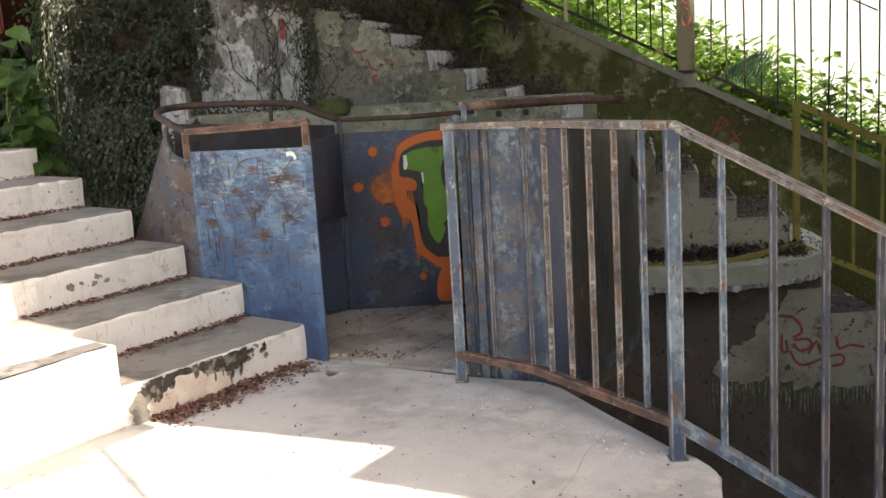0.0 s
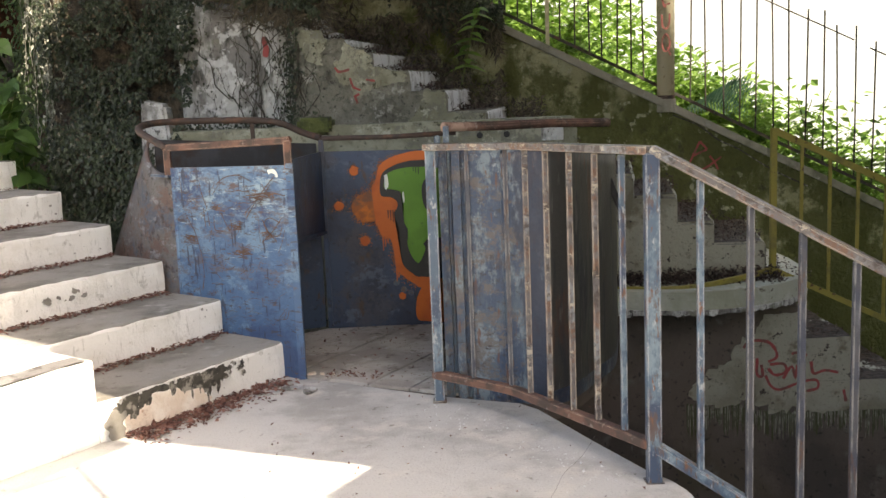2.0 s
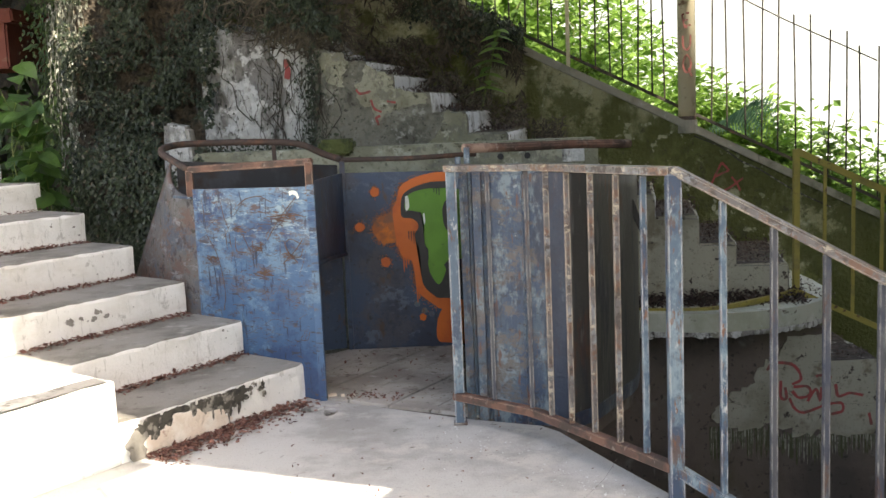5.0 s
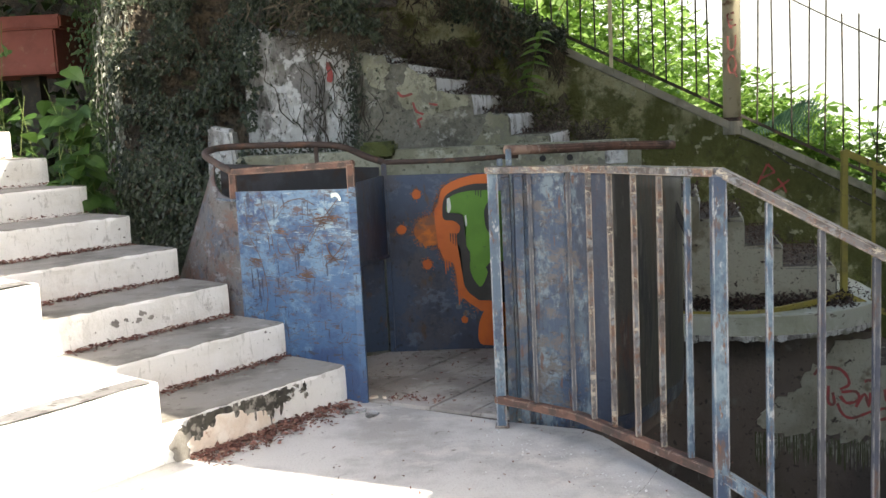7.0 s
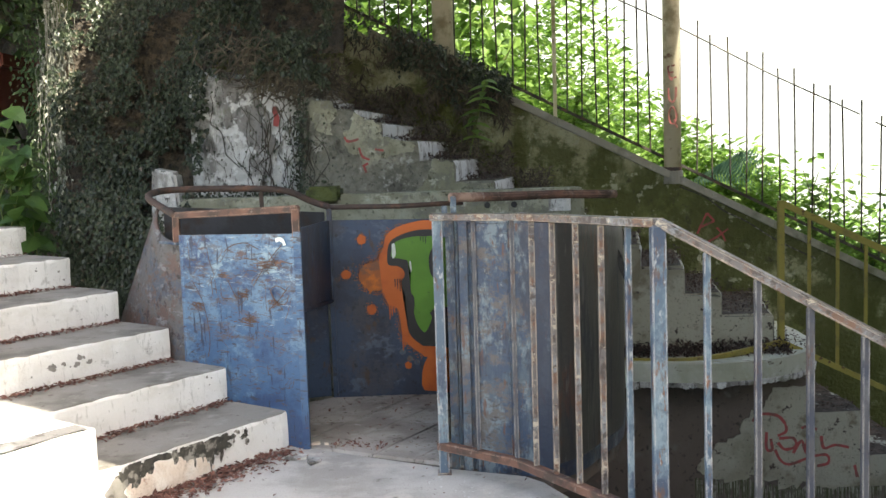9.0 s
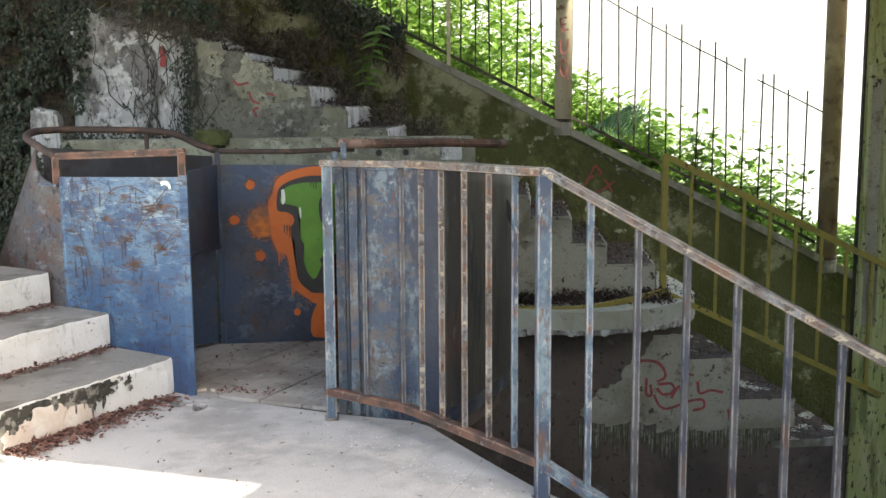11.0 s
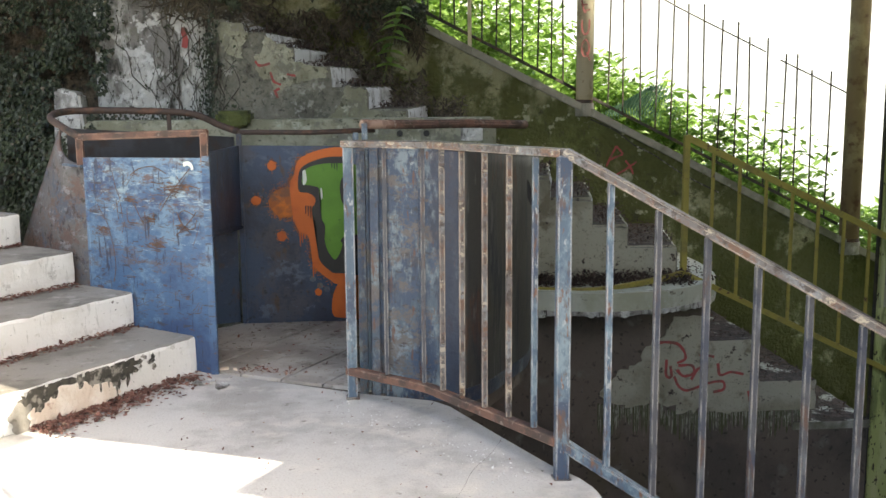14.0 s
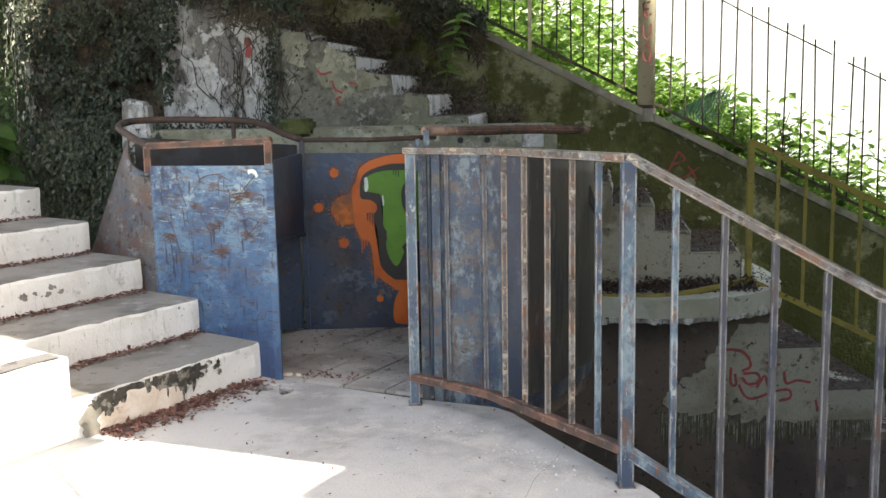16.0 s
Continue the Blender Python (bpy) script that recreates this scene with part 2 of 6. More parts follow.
RAIL_DARK = surface("railing_dark_grey_brown_paint", (0.062, 0.066, 0.078), [
    L((0.040, 0.048, 0.070), 5, 0.48, 0.58, detail=10), L((0.105, 0.115, 0.13), 9, 0.54, 0.61, stretch=(1, 1, 0.5), detail=12, rough=0.78, amount=0.8), L((0.085, 0.052, 0.042), 12, 0.54, 0.61, stretch=(1.5, 1.5, 0.4), detail=12, rough=0.78)], rough=0.4, bump=0.5, bump_scale=120, dist=0.003)
worn_edges(RAIL_DARK, (0.27, 0.26, 0.25))
worn_edges(RUST, (0.30, 0.20, 0.15))
worn_edges(RAIL, (0.38, 0.38, 0.38))
worn_edges(RAIL_RUSTY, (0.36, 0.30, 0.24))
YELLOW = surface("olive_yellow_paint", (0.30, 0.25, 0.05), [L((0.20, 0.17, 0.05), 6, 0.45, 0.7), L((0.11, 0.06, 0.03), 18, 0.6, 0.7)], rough=0.6, bump=0.2)
MOSSY_SHADED = surface("mossy_render_shaded_right", (0.34, 0.33, 0.20), [
    L((0.15, 0.165, 0.055), 1.1, 0.44, 0.58, detail=10), L((0.38, 0.38, 0.25), 2.4, 0.505, 0.58, detail=13, rough=0.76), L((0.095, 0.105, 0.032), 1.8, 0.51, 0.62, stretch=(1, 1, 0.6), detail=10),
    L((0.06, 0.06, 0.03), 6, 0.57, 0.68, detail=10, rough=0.7), L((0.39, 0.39, 0.28), 8, 0.575, 0.625, detail=10, amount=0.85), L((0.07, 0.075, 0.035), 24, 0.56, 0.66, detail=9, rough=0.72, amount=0.7),
    # last layer paints the shaded right end darker, over the real moss
    L((0.075, 0.085, 0.022), 2.2, 0.36, 0.46, detail=11, rough=0.7, amount=0.88, zone=("X", 2.4, 3.3))], rough=0.95, bump=0.9, bump_scale=34, dist=0.03)
CHEEK = surface("stained_grey_bare_render", (0.205, 0.20, 0.165), [
    L((0.125, 0.122, 0.10), 1.7, 0.45, 0.56, detail=11, rough=0.7), L((0.29, 0.29, 0.24), 3.5, 0.55, 0.62, detail=12, rough=0.74), L((0.065, 0.066, 0.05), 5, 0.54, 0.63, detail=11, rough=0.74, amount=0.75),
    L((0.40, 0.40, 0.37), 6, 0.585, 0.625, detail=12, rough=0.76, amount=0.8), L((0.045, 0.043, 0.036), 26, 0.56, 0.63, detail=9, rough=0.72, amount=0.85)], rough=0.95, bump=1.0, bump_scale=26, dist=0.035)
CREAM = surface("cream_painted_render", (0.37, 0.355, 0.28), [
    L((0.24, 0.23, 0.17), 2, 0.44, 0.65, detail=9), L((0.19, 0.17, 0.12), 6, 0.54, 0.66, detail=9), L((0.055, 0.042, 0.035), 15, 0.60, 0.645, detail=8, rough=0.7), L((0.20, 0.185, 0.14), 50, 0.57, 0.66, amount=0.7)], rough=0.92, bump=0.45, bump_scale=40, dist=0.015)
SLAB_PAINT = surface("pale_green_slab_paint", (0.47, 0.49, 0.41), [
    L((0.34, 0.35, 0.26), 2, 0.45, 0.65), L((0.56, 0.57, 0.52), 6, 0.58, 0.72), L((0.10, 0.08, 0.06), 12, 0.62, 0.70)], rough=0.9, bump=0.4, bump_scale=40)
PEELED = surface("peeling_white_render", (0.56, 0.56, 0.54), [
    L((0.25, 0.24, 0.225), 2.4, 0.48, 0.58, detail=10, stretch=(1.6, 1, 0.7)), L((0.66, 0.66, 0.65), 4, 0.55, 0.68), L((0.10, 0.095, 0.085), 6, 0.56, 0.68, stretch=(2, 1, 0.6)),
    L((0.17, 0.18, 0.11), 3, 0.55, 0.66, detail=9), L((0.07, 0.065, 0.055), 22, 0.555, 0.62, stretch=(1.6, 1.6, 0.7), detail=10, rough=0.74), L((0.72, 0.72, 0.71), 10, 0.575, 0.63, detail=9, amount=0.8)], rough=0.95, bump=1.0, bump_scale=26, dist=0.035)
DARKWALL = surface("dark_brown_concrete", (0.135, 0.108, 0.088), [L((0.08, 0.068, 0.058), 1.5, 0.42, 0.62), L((0.105, 0.088, 0.062), 2.1, 0.52, 0.66, stretch=(1, 1, 0.6), detail=9), L((0.16, 0.148, 0.13), 5, 0.56, 0.7, detail=9), L((0.035, 0.03, 0.026), 20, 0.57, 0.65, detail=9, amount=0.8), L((0.2, 0.2, 0.19), 12, 0.66, 0.76, stretch=(3, 3, 0.5), amount=0.7)], bump=0.4, bump_scale=40)
GREENWALL = surface("peeling_green_paint", (0.36, 0.40, 0.145), [
    L((0.45, 0.47, 0.23), 3, 0.46, 0.62, stretch=(1.5, 1.5, 0.5)), L((0.17, 0.20, 0.07), 3.4, 0.50, 0.62, stretch=(2, 2, 0.4), detail=9),
    L((0.05, 0.055, 0.025), 6, 0.60, 0.65, stretch=(2.2, 2.2, 0.7), detail=9, amount=0.85), L((0.45, 0.47, 0.34), 14, 0.66, 0.74), L((0.12, 0.135, 0.045), 4, 0.575, 0.64, stretch=(8, 8, 0.25), detail=9, amount=0.6), L((0.05, 0.045, 0.025), 22, 0.585, 0.63, stretch=(1.6, 1.6, 0.8), detail=9)], rough=0.8, bump=0.5, bump_scale=40)
GREEN_PALE = surface("pale_green_edge_paint", (0.44, 0.46, 0.24), [L((0.24, 0.27, 0.10), 5, 0.48, 0.6, stretch=(2, 2, 0.5), detail=10), L((0.06, 0.06, 0.03), 14, 0.58, 0.65, detail=9)], rough=0.8, bump=0.4)
POLE = surface("cream_painted_pole", (0.54, 0.49, 0.35), [L((0.26, 0.22, 0.13), 5, 0.48, 0.66), L((0.14, 0.07, 0.04), 12, 0.6, 0.72)], rough=0.6, bump=0.2)
POLE_RUST = surface("brown_rusted_pole", (0.22, 0.16, 0.09), [L((0.33, 0.27, 0.16), 4, 0.5, 0.66), L((0.12, 0.06, 0.035), 8, 0.52, 0.68)], rough=0.75, bump=0.3)
FENCE = surface("dark_fence_steel", (0.032, 0.028, 0.022), [L((0.075, 0.062, 0.035), 9, 0.5, 0.68), L((0.10, 0.05, 0.03), 14, 0.58, 0.7)], rough=0.7, bump=0.2)
COPING = surface("grey_coping_concrete", (0.27, 0.26, 0.22), [L((0.13, 0.13, 0.09), 3, 0.45, 0.65), L((0.36, 0.35, 0.31), 8, 0.56, 0.72)], bump=0.4)
SOIL = surface("leaf_mould_soil", (0.055, 0.043, 0.03), [L((0.11, 0.085, 0.055), 9, 0.45, 0.62), L((0.02, 0.018, 0.014), 22, 0.5, 0.66), L((0.06, 0.075, 0.025), 3, 0.58, 0.7)], bump=0.9, bump_scale=40, dist=0.03)
RED_TANK = surface("faded_red_paint", (0.36, 0.10, 0.07), [L((0.26, 0.07, 0.05), 3, 0.45, 0.65), L((0.42, 0.18, 0.13), 9, 0.6, 0.72)], rough=0.6)
ORANGE = surface("orange_spray_paint", (0.56, 0.118, 0.008), [L((0.44, 0.080, 0.007), 5, 0.45, 0.68), L((0.35, 0.11, 0.05), 20, 0.64, 0.72)], rough=0.5, bump=0.12)
ORANGE_DULL = surface("thin_dull_orange_spray", (0.34, 0.10, 0.022), [L((0.20, 0.085, 0.045), 14, 0.48, 0.62, detail=9), L((0.60, 0.16, 0.012), 8, 0.54, 0.66, detail=9)], rough=0.6, bump=0.1)
GREEN_SPRAY = surface("green_spray_paint", (0.085, 0.235, 0.012), [L((0.11, 0.29, 0.018), 4, 0.45, 0.65), L((0.06, 0.15, 0.015), 14, 0.6, 0.72)], rough=0.5, bump=0.12)
BLACK_SPRAY = surface("black_spray_paint", (0.014, 0.015, 0.015), [L((0.03, 0.03, 0.03), 8, 0.5, 0.7)], rough=0.5, bump=0.1)
RED_SPRAY = surface("red_spray_paint", (0.36, 0.07, 0.065), [L((0.2, 0.075, 0.06), 12, 0.46, 0.6)], rough=0.7, bump=0.1)
# Red darkened to look shaded, since the sun reaches the pole letters.
SHADED_RED = surface("shaded_red_paint", (0.15, 0.035, 0.03), [L((0.09, 0.03, 0.022), 14, 0.46, 0.6)], rough=0.8, bump=0.1)
PALE_SPRAY = surface("pale_spray_paint", (0.70, 0.74, 0.66), [L((0.5, 0.56, 0.5), 12, 0.5, 0.7)], rough=0.6)
SCRATCH = surface("scratched_bare_rust", (0.10, 0.06, 0.045), [L((0.17, 0.10, 0.07), 20, 0.5, 0.66)], rough=0.8)
CABLE = surface("black_rubber", (0.015, 0.015, 0.015), [L((0.03, 0.03, 0.03), 30, 0.5, 0.7)], rough=0.6)
IVY = leafy("ivy_leaf", (0.013, 0.021, 0.010), (0.060, 0.080, 0.042), 0.12, 0.38, dead=(0.13, 0.10, 0.065))
SUNLIT_CREEPER = leafy("sunlit_creeper_leaf", (0.10, 0.11, 0.06), (0.62, 0.62, 0.52), 0.3, 0.5)
ROOTS = leafy("dry_root_tangle", (0.036, 0.030, 0.022), (0.15, 0.125, 0.085), 0.05, 0.7, dead=(0.07, 0.10, 0.04))
RISER_WHITE = surface("weathered_white_riser", (0.62, 0.63, 0.63), [L((0.36, 0.36, 0.34), 5, 0.50, 0.60, stretch=(1, 1, 0.6), detail=11, rough=0.72), L((0.12, 0.11, 0.09), 12, 0.58, 0.65, detail=9)], rough=0.9, bump=0.6, bump_scale=40, dist=0.015)
OLIVE_RENDER = surface("olive_painted_render", (0.33, 0.33, 0.25), [L((0.22, 0.22, 0.155), 3, 0.46, 0.60, detail=10), L((0.175, 0.172, 0.14), 4.5, 0.51, 0.58, detail=13, rough=0.76, amount=0.85), L((0.42, 0.42, 0.34), 8, 0.56, 0.62, detail=10, rough=0.72), L((0.07, 0.07, 0.045), 14, 0.58, 0.64, detail=10, rough=0.72), L((0.17, 0.165, 0.11), 36, 0.56, 0.64, amount=0.7)], rough=0.92, bump=0.6, bump_scale=36, dist=0.02)
MOSS_DARK = surface("dark_moss", (0.10, 0.115, 0.035), [L((0.05, 0.06, 0.02), 7, 0.46, 0.6, detail=9), L((0.18, 0.19, 0.09), 16, 0.58, 0.66)], rough=0.95, bump=0.8, bump_scale=50, dist=0.02)
NOSING = surface("dark_grey_nosing", (0.13, 0.125, 0.12), [L((0.20, 0.195, 0.185), 6, 0.48, 0.6, detail=10), L((0.06, 0.055, 0.05), 18, 0.55, 0.64)], rough=0.95, bump=0.5)
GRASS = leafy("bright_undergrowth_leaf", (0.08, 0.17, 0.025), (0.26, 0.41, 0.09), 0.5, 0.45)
FERN = leafy("blue_green_fern_leaf", (0.07, 0.16, 0.10), (0.19, 0.32, 0.22), 0.35, 0.5)
# darker leaf colour for woods and creepers in shade
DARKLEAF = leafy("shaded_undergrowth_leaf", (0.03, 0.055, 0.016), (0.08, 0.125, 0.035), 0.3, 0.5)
BIGLEAF = leafy("large_green_leaf", (0.035, 0.08, 0.018), (0.085, 0.165, 0.035), 0.35, 0.4)
LITTER = leafy("dry_fallen_leaf", (0.085, 0.038, 0.029), (0.25, 0.125, 0.098), 0.05, 0.9, dead=(0.42, 0.33, 0.25))
DARK_LITTER = leafy("damp_leaf_litter", (0.022, 0.015, 0.012), (0.085, 0.055, 0.043), 0.05, 0.8, dead=(0.20, 0.18, 0.16))
LITTERED = surface("littered_tread", (0.035, 0.028, 0.022), [L((0.075, 0.058, 0.045), 14, 0.46, 0.6, detail=9), L((0.40, 0.42, 0.36), 3.2, 0.545, 0.585, detail=12, rough=0.72), L((0.02, 0.016, 0.013), 30, 0.52, 0.62)], bump=0.8, bump_scale=50, dist=0.02)
DRIP = surface("pale_lime_drip", (0.30, 0.295, 0.24), [L((0.12, 0.115, 0.085), 20, 0.45, 0.6)], rough=0.9)
MOSS_DRIP = surface("green_damp_drip", (0.075, 0.08, 0.04), [L((0.12, 0.12, 0.075), 20, 0.5, 0.65)], rough=0.95)
VINE = surface("dry_vine", (0.06, 0.05, 0.04), [L((0.13, 0.11, 0.09), 20, 0.5, 0.7)], bump=0.3)
GREENSTEM = surface("green_stem", (0.14, 0.19, 0.05), [L((0.2, 0.2, 0.08), 10, 0.5, 0.7)], bump=0.2)


# ---- mesh helpers ----
def thing(name, label, category, group="", kind="", at=(0, 0, 0)):
    ob = new(name)
    ob.location = at
    return tagged(ob, label, category, group, kind)


def mesh_of(name, bm, mats):
    me = bpy.data.meshes.new(name)
    bmesh.ops.recalc_face_normals(bm, faces=bm.faces)
    bm.to_mesh(me)
    bm.free()
    for m in (mats if isinstance(mats, (list, tuple)) else [mats]):
        me.materials.append(m)
    return me


def part(name, bm, mats, parent=None, label="", smooth=False, at=None):
    me = mesh_of(name, bm, mats)
    if smooth:
        me.polygons.foreach_set("use_smooth", [True] * len(me.polygons))
    ob = new(name, me)
    if parent:
        ob.parent = parent
    if at:
        ob.location = at
    if label:
        ob["label"] = label
    return ob


def hexa(bm, p, bevel=0.0):
    """A solid from 8 corners: 4 below, 4 above, in the same order."""
    v = [bm.verts.new(c) for c in p]
    fs = [bm.faces.new([v[i] for i in f]) for f in ((0, 3, 2, 1), (4, 5, 6, 7), (0, 1, 5, 4), (1, 2, 6, 5), (2, 3, 7, 6), (3, 0, 4, 7))]
    if bevel:
        bmesh.ops.bevel(bm, geom=list({e for f in fs for e in f.edges}), offset=bevel, segments=2, affect='EDGES')
    return bm


def box(bm, a, b, bevel=0.0):
    (x0, y0, z0), (x1, y1, z1) = a, b
    return hexa(bm, [(x0, y0, z0), (x1, y0, z0), (x1, y1, z0), (x0, y1, z0), (x0, y0, z1), (x1, y0, z1), (x1, y1, z1), (x0, y1, z1)], bevel)


def bar(bm, p, q, w, h, bevel=0.003, up=(0, 0, 1)):
    """A rectangular bar from p to q, w wide and h high."""
    p, q = Vector(p), Vector(q)
    d = (q - p).normalized()
    u = Vector(up)
    if abs(d.dot(u)) > 0.95:
        u = Vector((0, 1, 0))
    s = d.cross(u).normalized() * w / 2
    t = s.cross(d).normalized() * h / 2
    return hexa(bm, [p - s - t, p + s - t, q + s - t, q - s - t, p - s + t, p + s + t, q + s + t, q - s + t], bevel)


def tube(bm, pts, r, n=8, taper=1.0):
    """A round tube along a line of points."""
    pts = [Vector(p) for p in pts]
    rings = []
    for i, p in enumerate(pts):
        d = (pts[min(i + 1, len(pts) - 1)] - pts[max(i - 1, 0)]).normalized()
        a = d.cross(Vector((0, 0, 1)) if abs(d.z) < 0.9 else Vector((1, 0, 0))).normalized()
        b = d.cross(a)
        rr = r * (1 + (taper - 1) * i / max(1, len(pts) - 1))
        rings.append([bm.verts.new(p + (a * math.cos(k * math.tau / n) + b * math.sin(k * math.tau / n)) * rr) for k in range(n)])
    for u, v in zip(rings, rings[1:]):
        for k in range(n):
            bm.faces.new((u[k], u[(k + 1) % n], v[(k + 1) % n], v[k]))
    bm.faces.new(rings[0][::-1])
    bm.faces.new(rings[-1])
    return bm


def sweep_bar(bm, pts, w, h):
    """One continuous flat bar along a line of points."""
    pts = [Vector(p) for p in pts]
    rings = []
    for i, p in enumerate(pts):
        d = (pts[min(i + 1, len(pts) - 1)] - pts[max(i - 1, 0)]).normalized()
        s = d.cross(Vector((0, 0, 1))).normalized() * w / 2
        t = s.cross(d).normalized() * h / 2
        rings.append([bm.verts.new(p + a * s + b * t) for a, b in ((-1, -0.8), (-0.8, -1), (0.8, -1), (1, -0.8), (1, 0.8), (0.8, 1), (-0.8, 1), (-1, 0.8))])
    for u, v in zip(rings, rings[1:]):
        for k in range(8):
            bm.faces.new((u[k], u[(k + 1) % 8], v[(k + 1) % 8], v[k]))
    bm.faces.new(rings[0][::-1])
    bm.faces.new(rings[-1])
    return bm


def smooth_line(pts, per=5):
    """A rounded line through points (Catmull-Rom)."""
    p = [Vector(a) for a in pts]
    p = [2 * p[0] - p[1]] + p + [2 * p[-1] - p[-2]]
    out = []
    for i in range(1, len(p) - 2):
        for k in range(per):
            t = k / per
            a, b, c, d = p[i - 1:i + 3]
            out.append(0.5 * (2 * b + (c - a) * t + (2 * a - 5 * b + 4 * c - d) * t * t + (3 * b - a - 3 * c + d) * t ** 3))
    return out + [p[-2]]


def prism(bm, poly, z0, z1, bevel=0.0):
    lo = [bm.verts.new((x, y, z0)) for x, y in poly]
    hi = [bm.verts.new((x, y, z1)) for x, y in poly]
    n = len(poly)
    bm.faces.new(lo[::-1])
    top = bm.faces.new(hi)
    for i in range(n):
        bm.faces.new((lo[i], lo[(i + 1) % n], hi[(i + 1) % n], hi[i]))
    if bevel:
        bmesh.ops.bevel(bm, geom=list(top.edges), offset=bevel, segments=2, affect='EDGES')
    return bm


def sheet(bm, grid, thick=0.004):
    """A bent sheet with thickness, from rows of points."""
    rows = [[Vector(p) for p in row] for row in grid]
    nr, nc = len(rows), len(rows[0])

    def normal(i, j):
        a = rows[min(i + 1, nr - 1)][j] - rows[max(i - 1, 0)][j]
        b = rows[i][min(j + 1, nc - 1)] - rows[i][max(j - 1, 0)]
        return a.cross(b).normalized()
    f = [[bm.verts.new(rows[i][j]) for j in range(nc)] for i in range(nr)]
    g = [[bm.verts.new(rows[i][j] + normal(i, j) * thick) for j in range(nc)] for i in range(nr)]
    for i in range(nr - 1):
        for j in range(nc - 1):
            bm.faces.new((f[i][j], f[i][j + 1], f[i + 1][j + 1], f[i + 1][j]))
            bm.faces.new((g[i][j], g[i + 1][j], g[i + 1][j + 1], g[i][j + 1]))
    for i in range(nr - 1):
        bm.faces.new((f[i][0], f[i + 1][0], g[i + 1][0], g[i][0]))
        bm.faces.new((f[i][-1], g[i][-1], g[i + 1][-1], f[i + 1][-1]))
    for j in range(nc - 1):
        bm.faces.new((f[0][j], g[0][j], g[0][j + 1], f[0][j + 1]))
        bm.faces.new((f[-1][j], f[-1][j + 1], g[-1][j + 1], g[-1][j]))
    return bm


def worn_block(bm, a, b, depth, z0, z1, seg=0.045, rag=0.008, r=0.014, lip=0.0, top_from=4):
    """A cast step: front edge from a to b (plan), depth vector, with a rounded, ragged nosing. Material 1 lies on top."""
    a, b, d = Vector((*a, 0)), Vector((*b, 0)), Vector((*depth, 0))
    n = max(2, int((b - a).length / seg))
    dn = d.normalized()
    prof = [(0, z0), (0, z0 + (z1 - z0) * 0.35), (0, z0 + (z1 - z0) * 0.7), (-lip, z1 - r * 1.2), (r * 0.3 - lip, z1 - r * 0.3), (r - lip, z1), (d.length * 0.4, z1), (d.length, z1), (d.length, z0)]
    rings = []
    for i in range(n + 1):
        t = i / n
        end = 0.006 if i in (0, n) else 0
        ring = []
        for k, (x, z) in enumerate(prof):
            w = noise.noise(Vector((a.x * 3 + t * 9 + k * 0.31, a.y * 5 + z * 7, z1 * 11)))
            w2 = noise.noise(Vector((t * 31 + k, a.y * 9, z1 * 23)))
            dx = (w * rag + w2 * rag * 0.7) if k in (1, 2, 3, 4, 5) else w * rag * 0.4 if k == 0 else 0
            dz = (w2 * rag * 0.8) if 3 <= k <= 5 else w * 0.003 if k == 6 else 0
            p = a.lerp(b, t) + dn * (x + dx + (end if k < 5 else 0))
            ring.append(bm.verts.new((p.x, p.y, z + dz)))
        rings.append(ring)
    m = len(prof)
    for u, v in zip(rings, rings[1:]):
        for k in range(m):
            f = bm.faces.new((u[k], v[k], v[(k + 1) % m], u[(k + 1) % m]))
            f.material_index = 1 if top_from <= k <= 6 else 0
    bm.faces.new(rings[0])
    bm.faces.new(rings[-1][::-1])
    return bm


def leaf_mesh(name, leaves, mat, fold=0.25):
    """Many folded leaves in one mesh: (place, direction, normal, length, width)."""
    verts, faces = [], []
    for p, d, n, ln, wd in leaves:
        d = d.normalized()
        s = d.cross(n)
        if s.length < 1e-4:
            s = Vector((1, 0, 0))
        s.normalize()
        n = s.cross(d)
        b = len(verts)
        verts += [p, p + d * ln * 0.35 + s * wd / 2 + n * fold * wd, p + d * ln, p + d * ln * 0.35 - s * wd / 2 + n * fold * wd, p + d * ln * 0.5 - n * 0.02 * ln]
        faces += [(b, b + 1, b + 4), (b + 1, b + 2, b + 4), (b, b + 4, b + 3), (b + 3, b + 4, b + 2)]
    me = bpy.data.meshes.new(name)
    me.from_pydata([tuple(v) for v in verts], [], faces)
    me.materials.append(mat)
    me.update()
    return me


def broad_leaf_mesh(name, leaves, mat, cup=0.12):
    """Broad, heart-shaped leaves with a midrib fold: (place, direction, normal, length, width)."""
    shape = ((0.0, 0.0), (-0.06, 0.26), (0.18, 0.5), (0.5, 0.44), (0.8, 0.2), (1.0, 0.0))
    verts, faces = [], []
    for p, d, n, ln, wd in leaves:
        d = d.normalized()
        s = d.cross(n)
        if s.length < 1e-4:
            s = Vector((1, 0, 0))
        s.normalize()
        n = s.cross(d)
        b = len(verts)
        for a, c in shape:
            verts.append(p + d * (a * ln) - n * (0.25 * ln * a * a))
        for sign in (1, -1):
            k = len(verts)
            for a, c in shape[1:5]:
                verts.append(p + d * (a * ln) + s * (sign * c * wd) + n * (cup * c * wd - 0.25 * ln * a * a))
            ring = [b, k, k + 1, k + 2, k + 3, b + 5]
            mid = [b, b + 1, b + 2, b + 3, b + 4, b + 5]
            for i in range(5):
                q = (mid[i], ring[i], ring[i + 1], mid[i + 1])
                q = tuple(dict.fromkeys(q))
                faces.append(q if sign > 0 else q[::-1])
    me = bpy.data.meshes.new(name)
    me.from_pydata([tuple(v) for v in verts], [], faces)
    me.materials.append(mat)
    me.update()
    return me


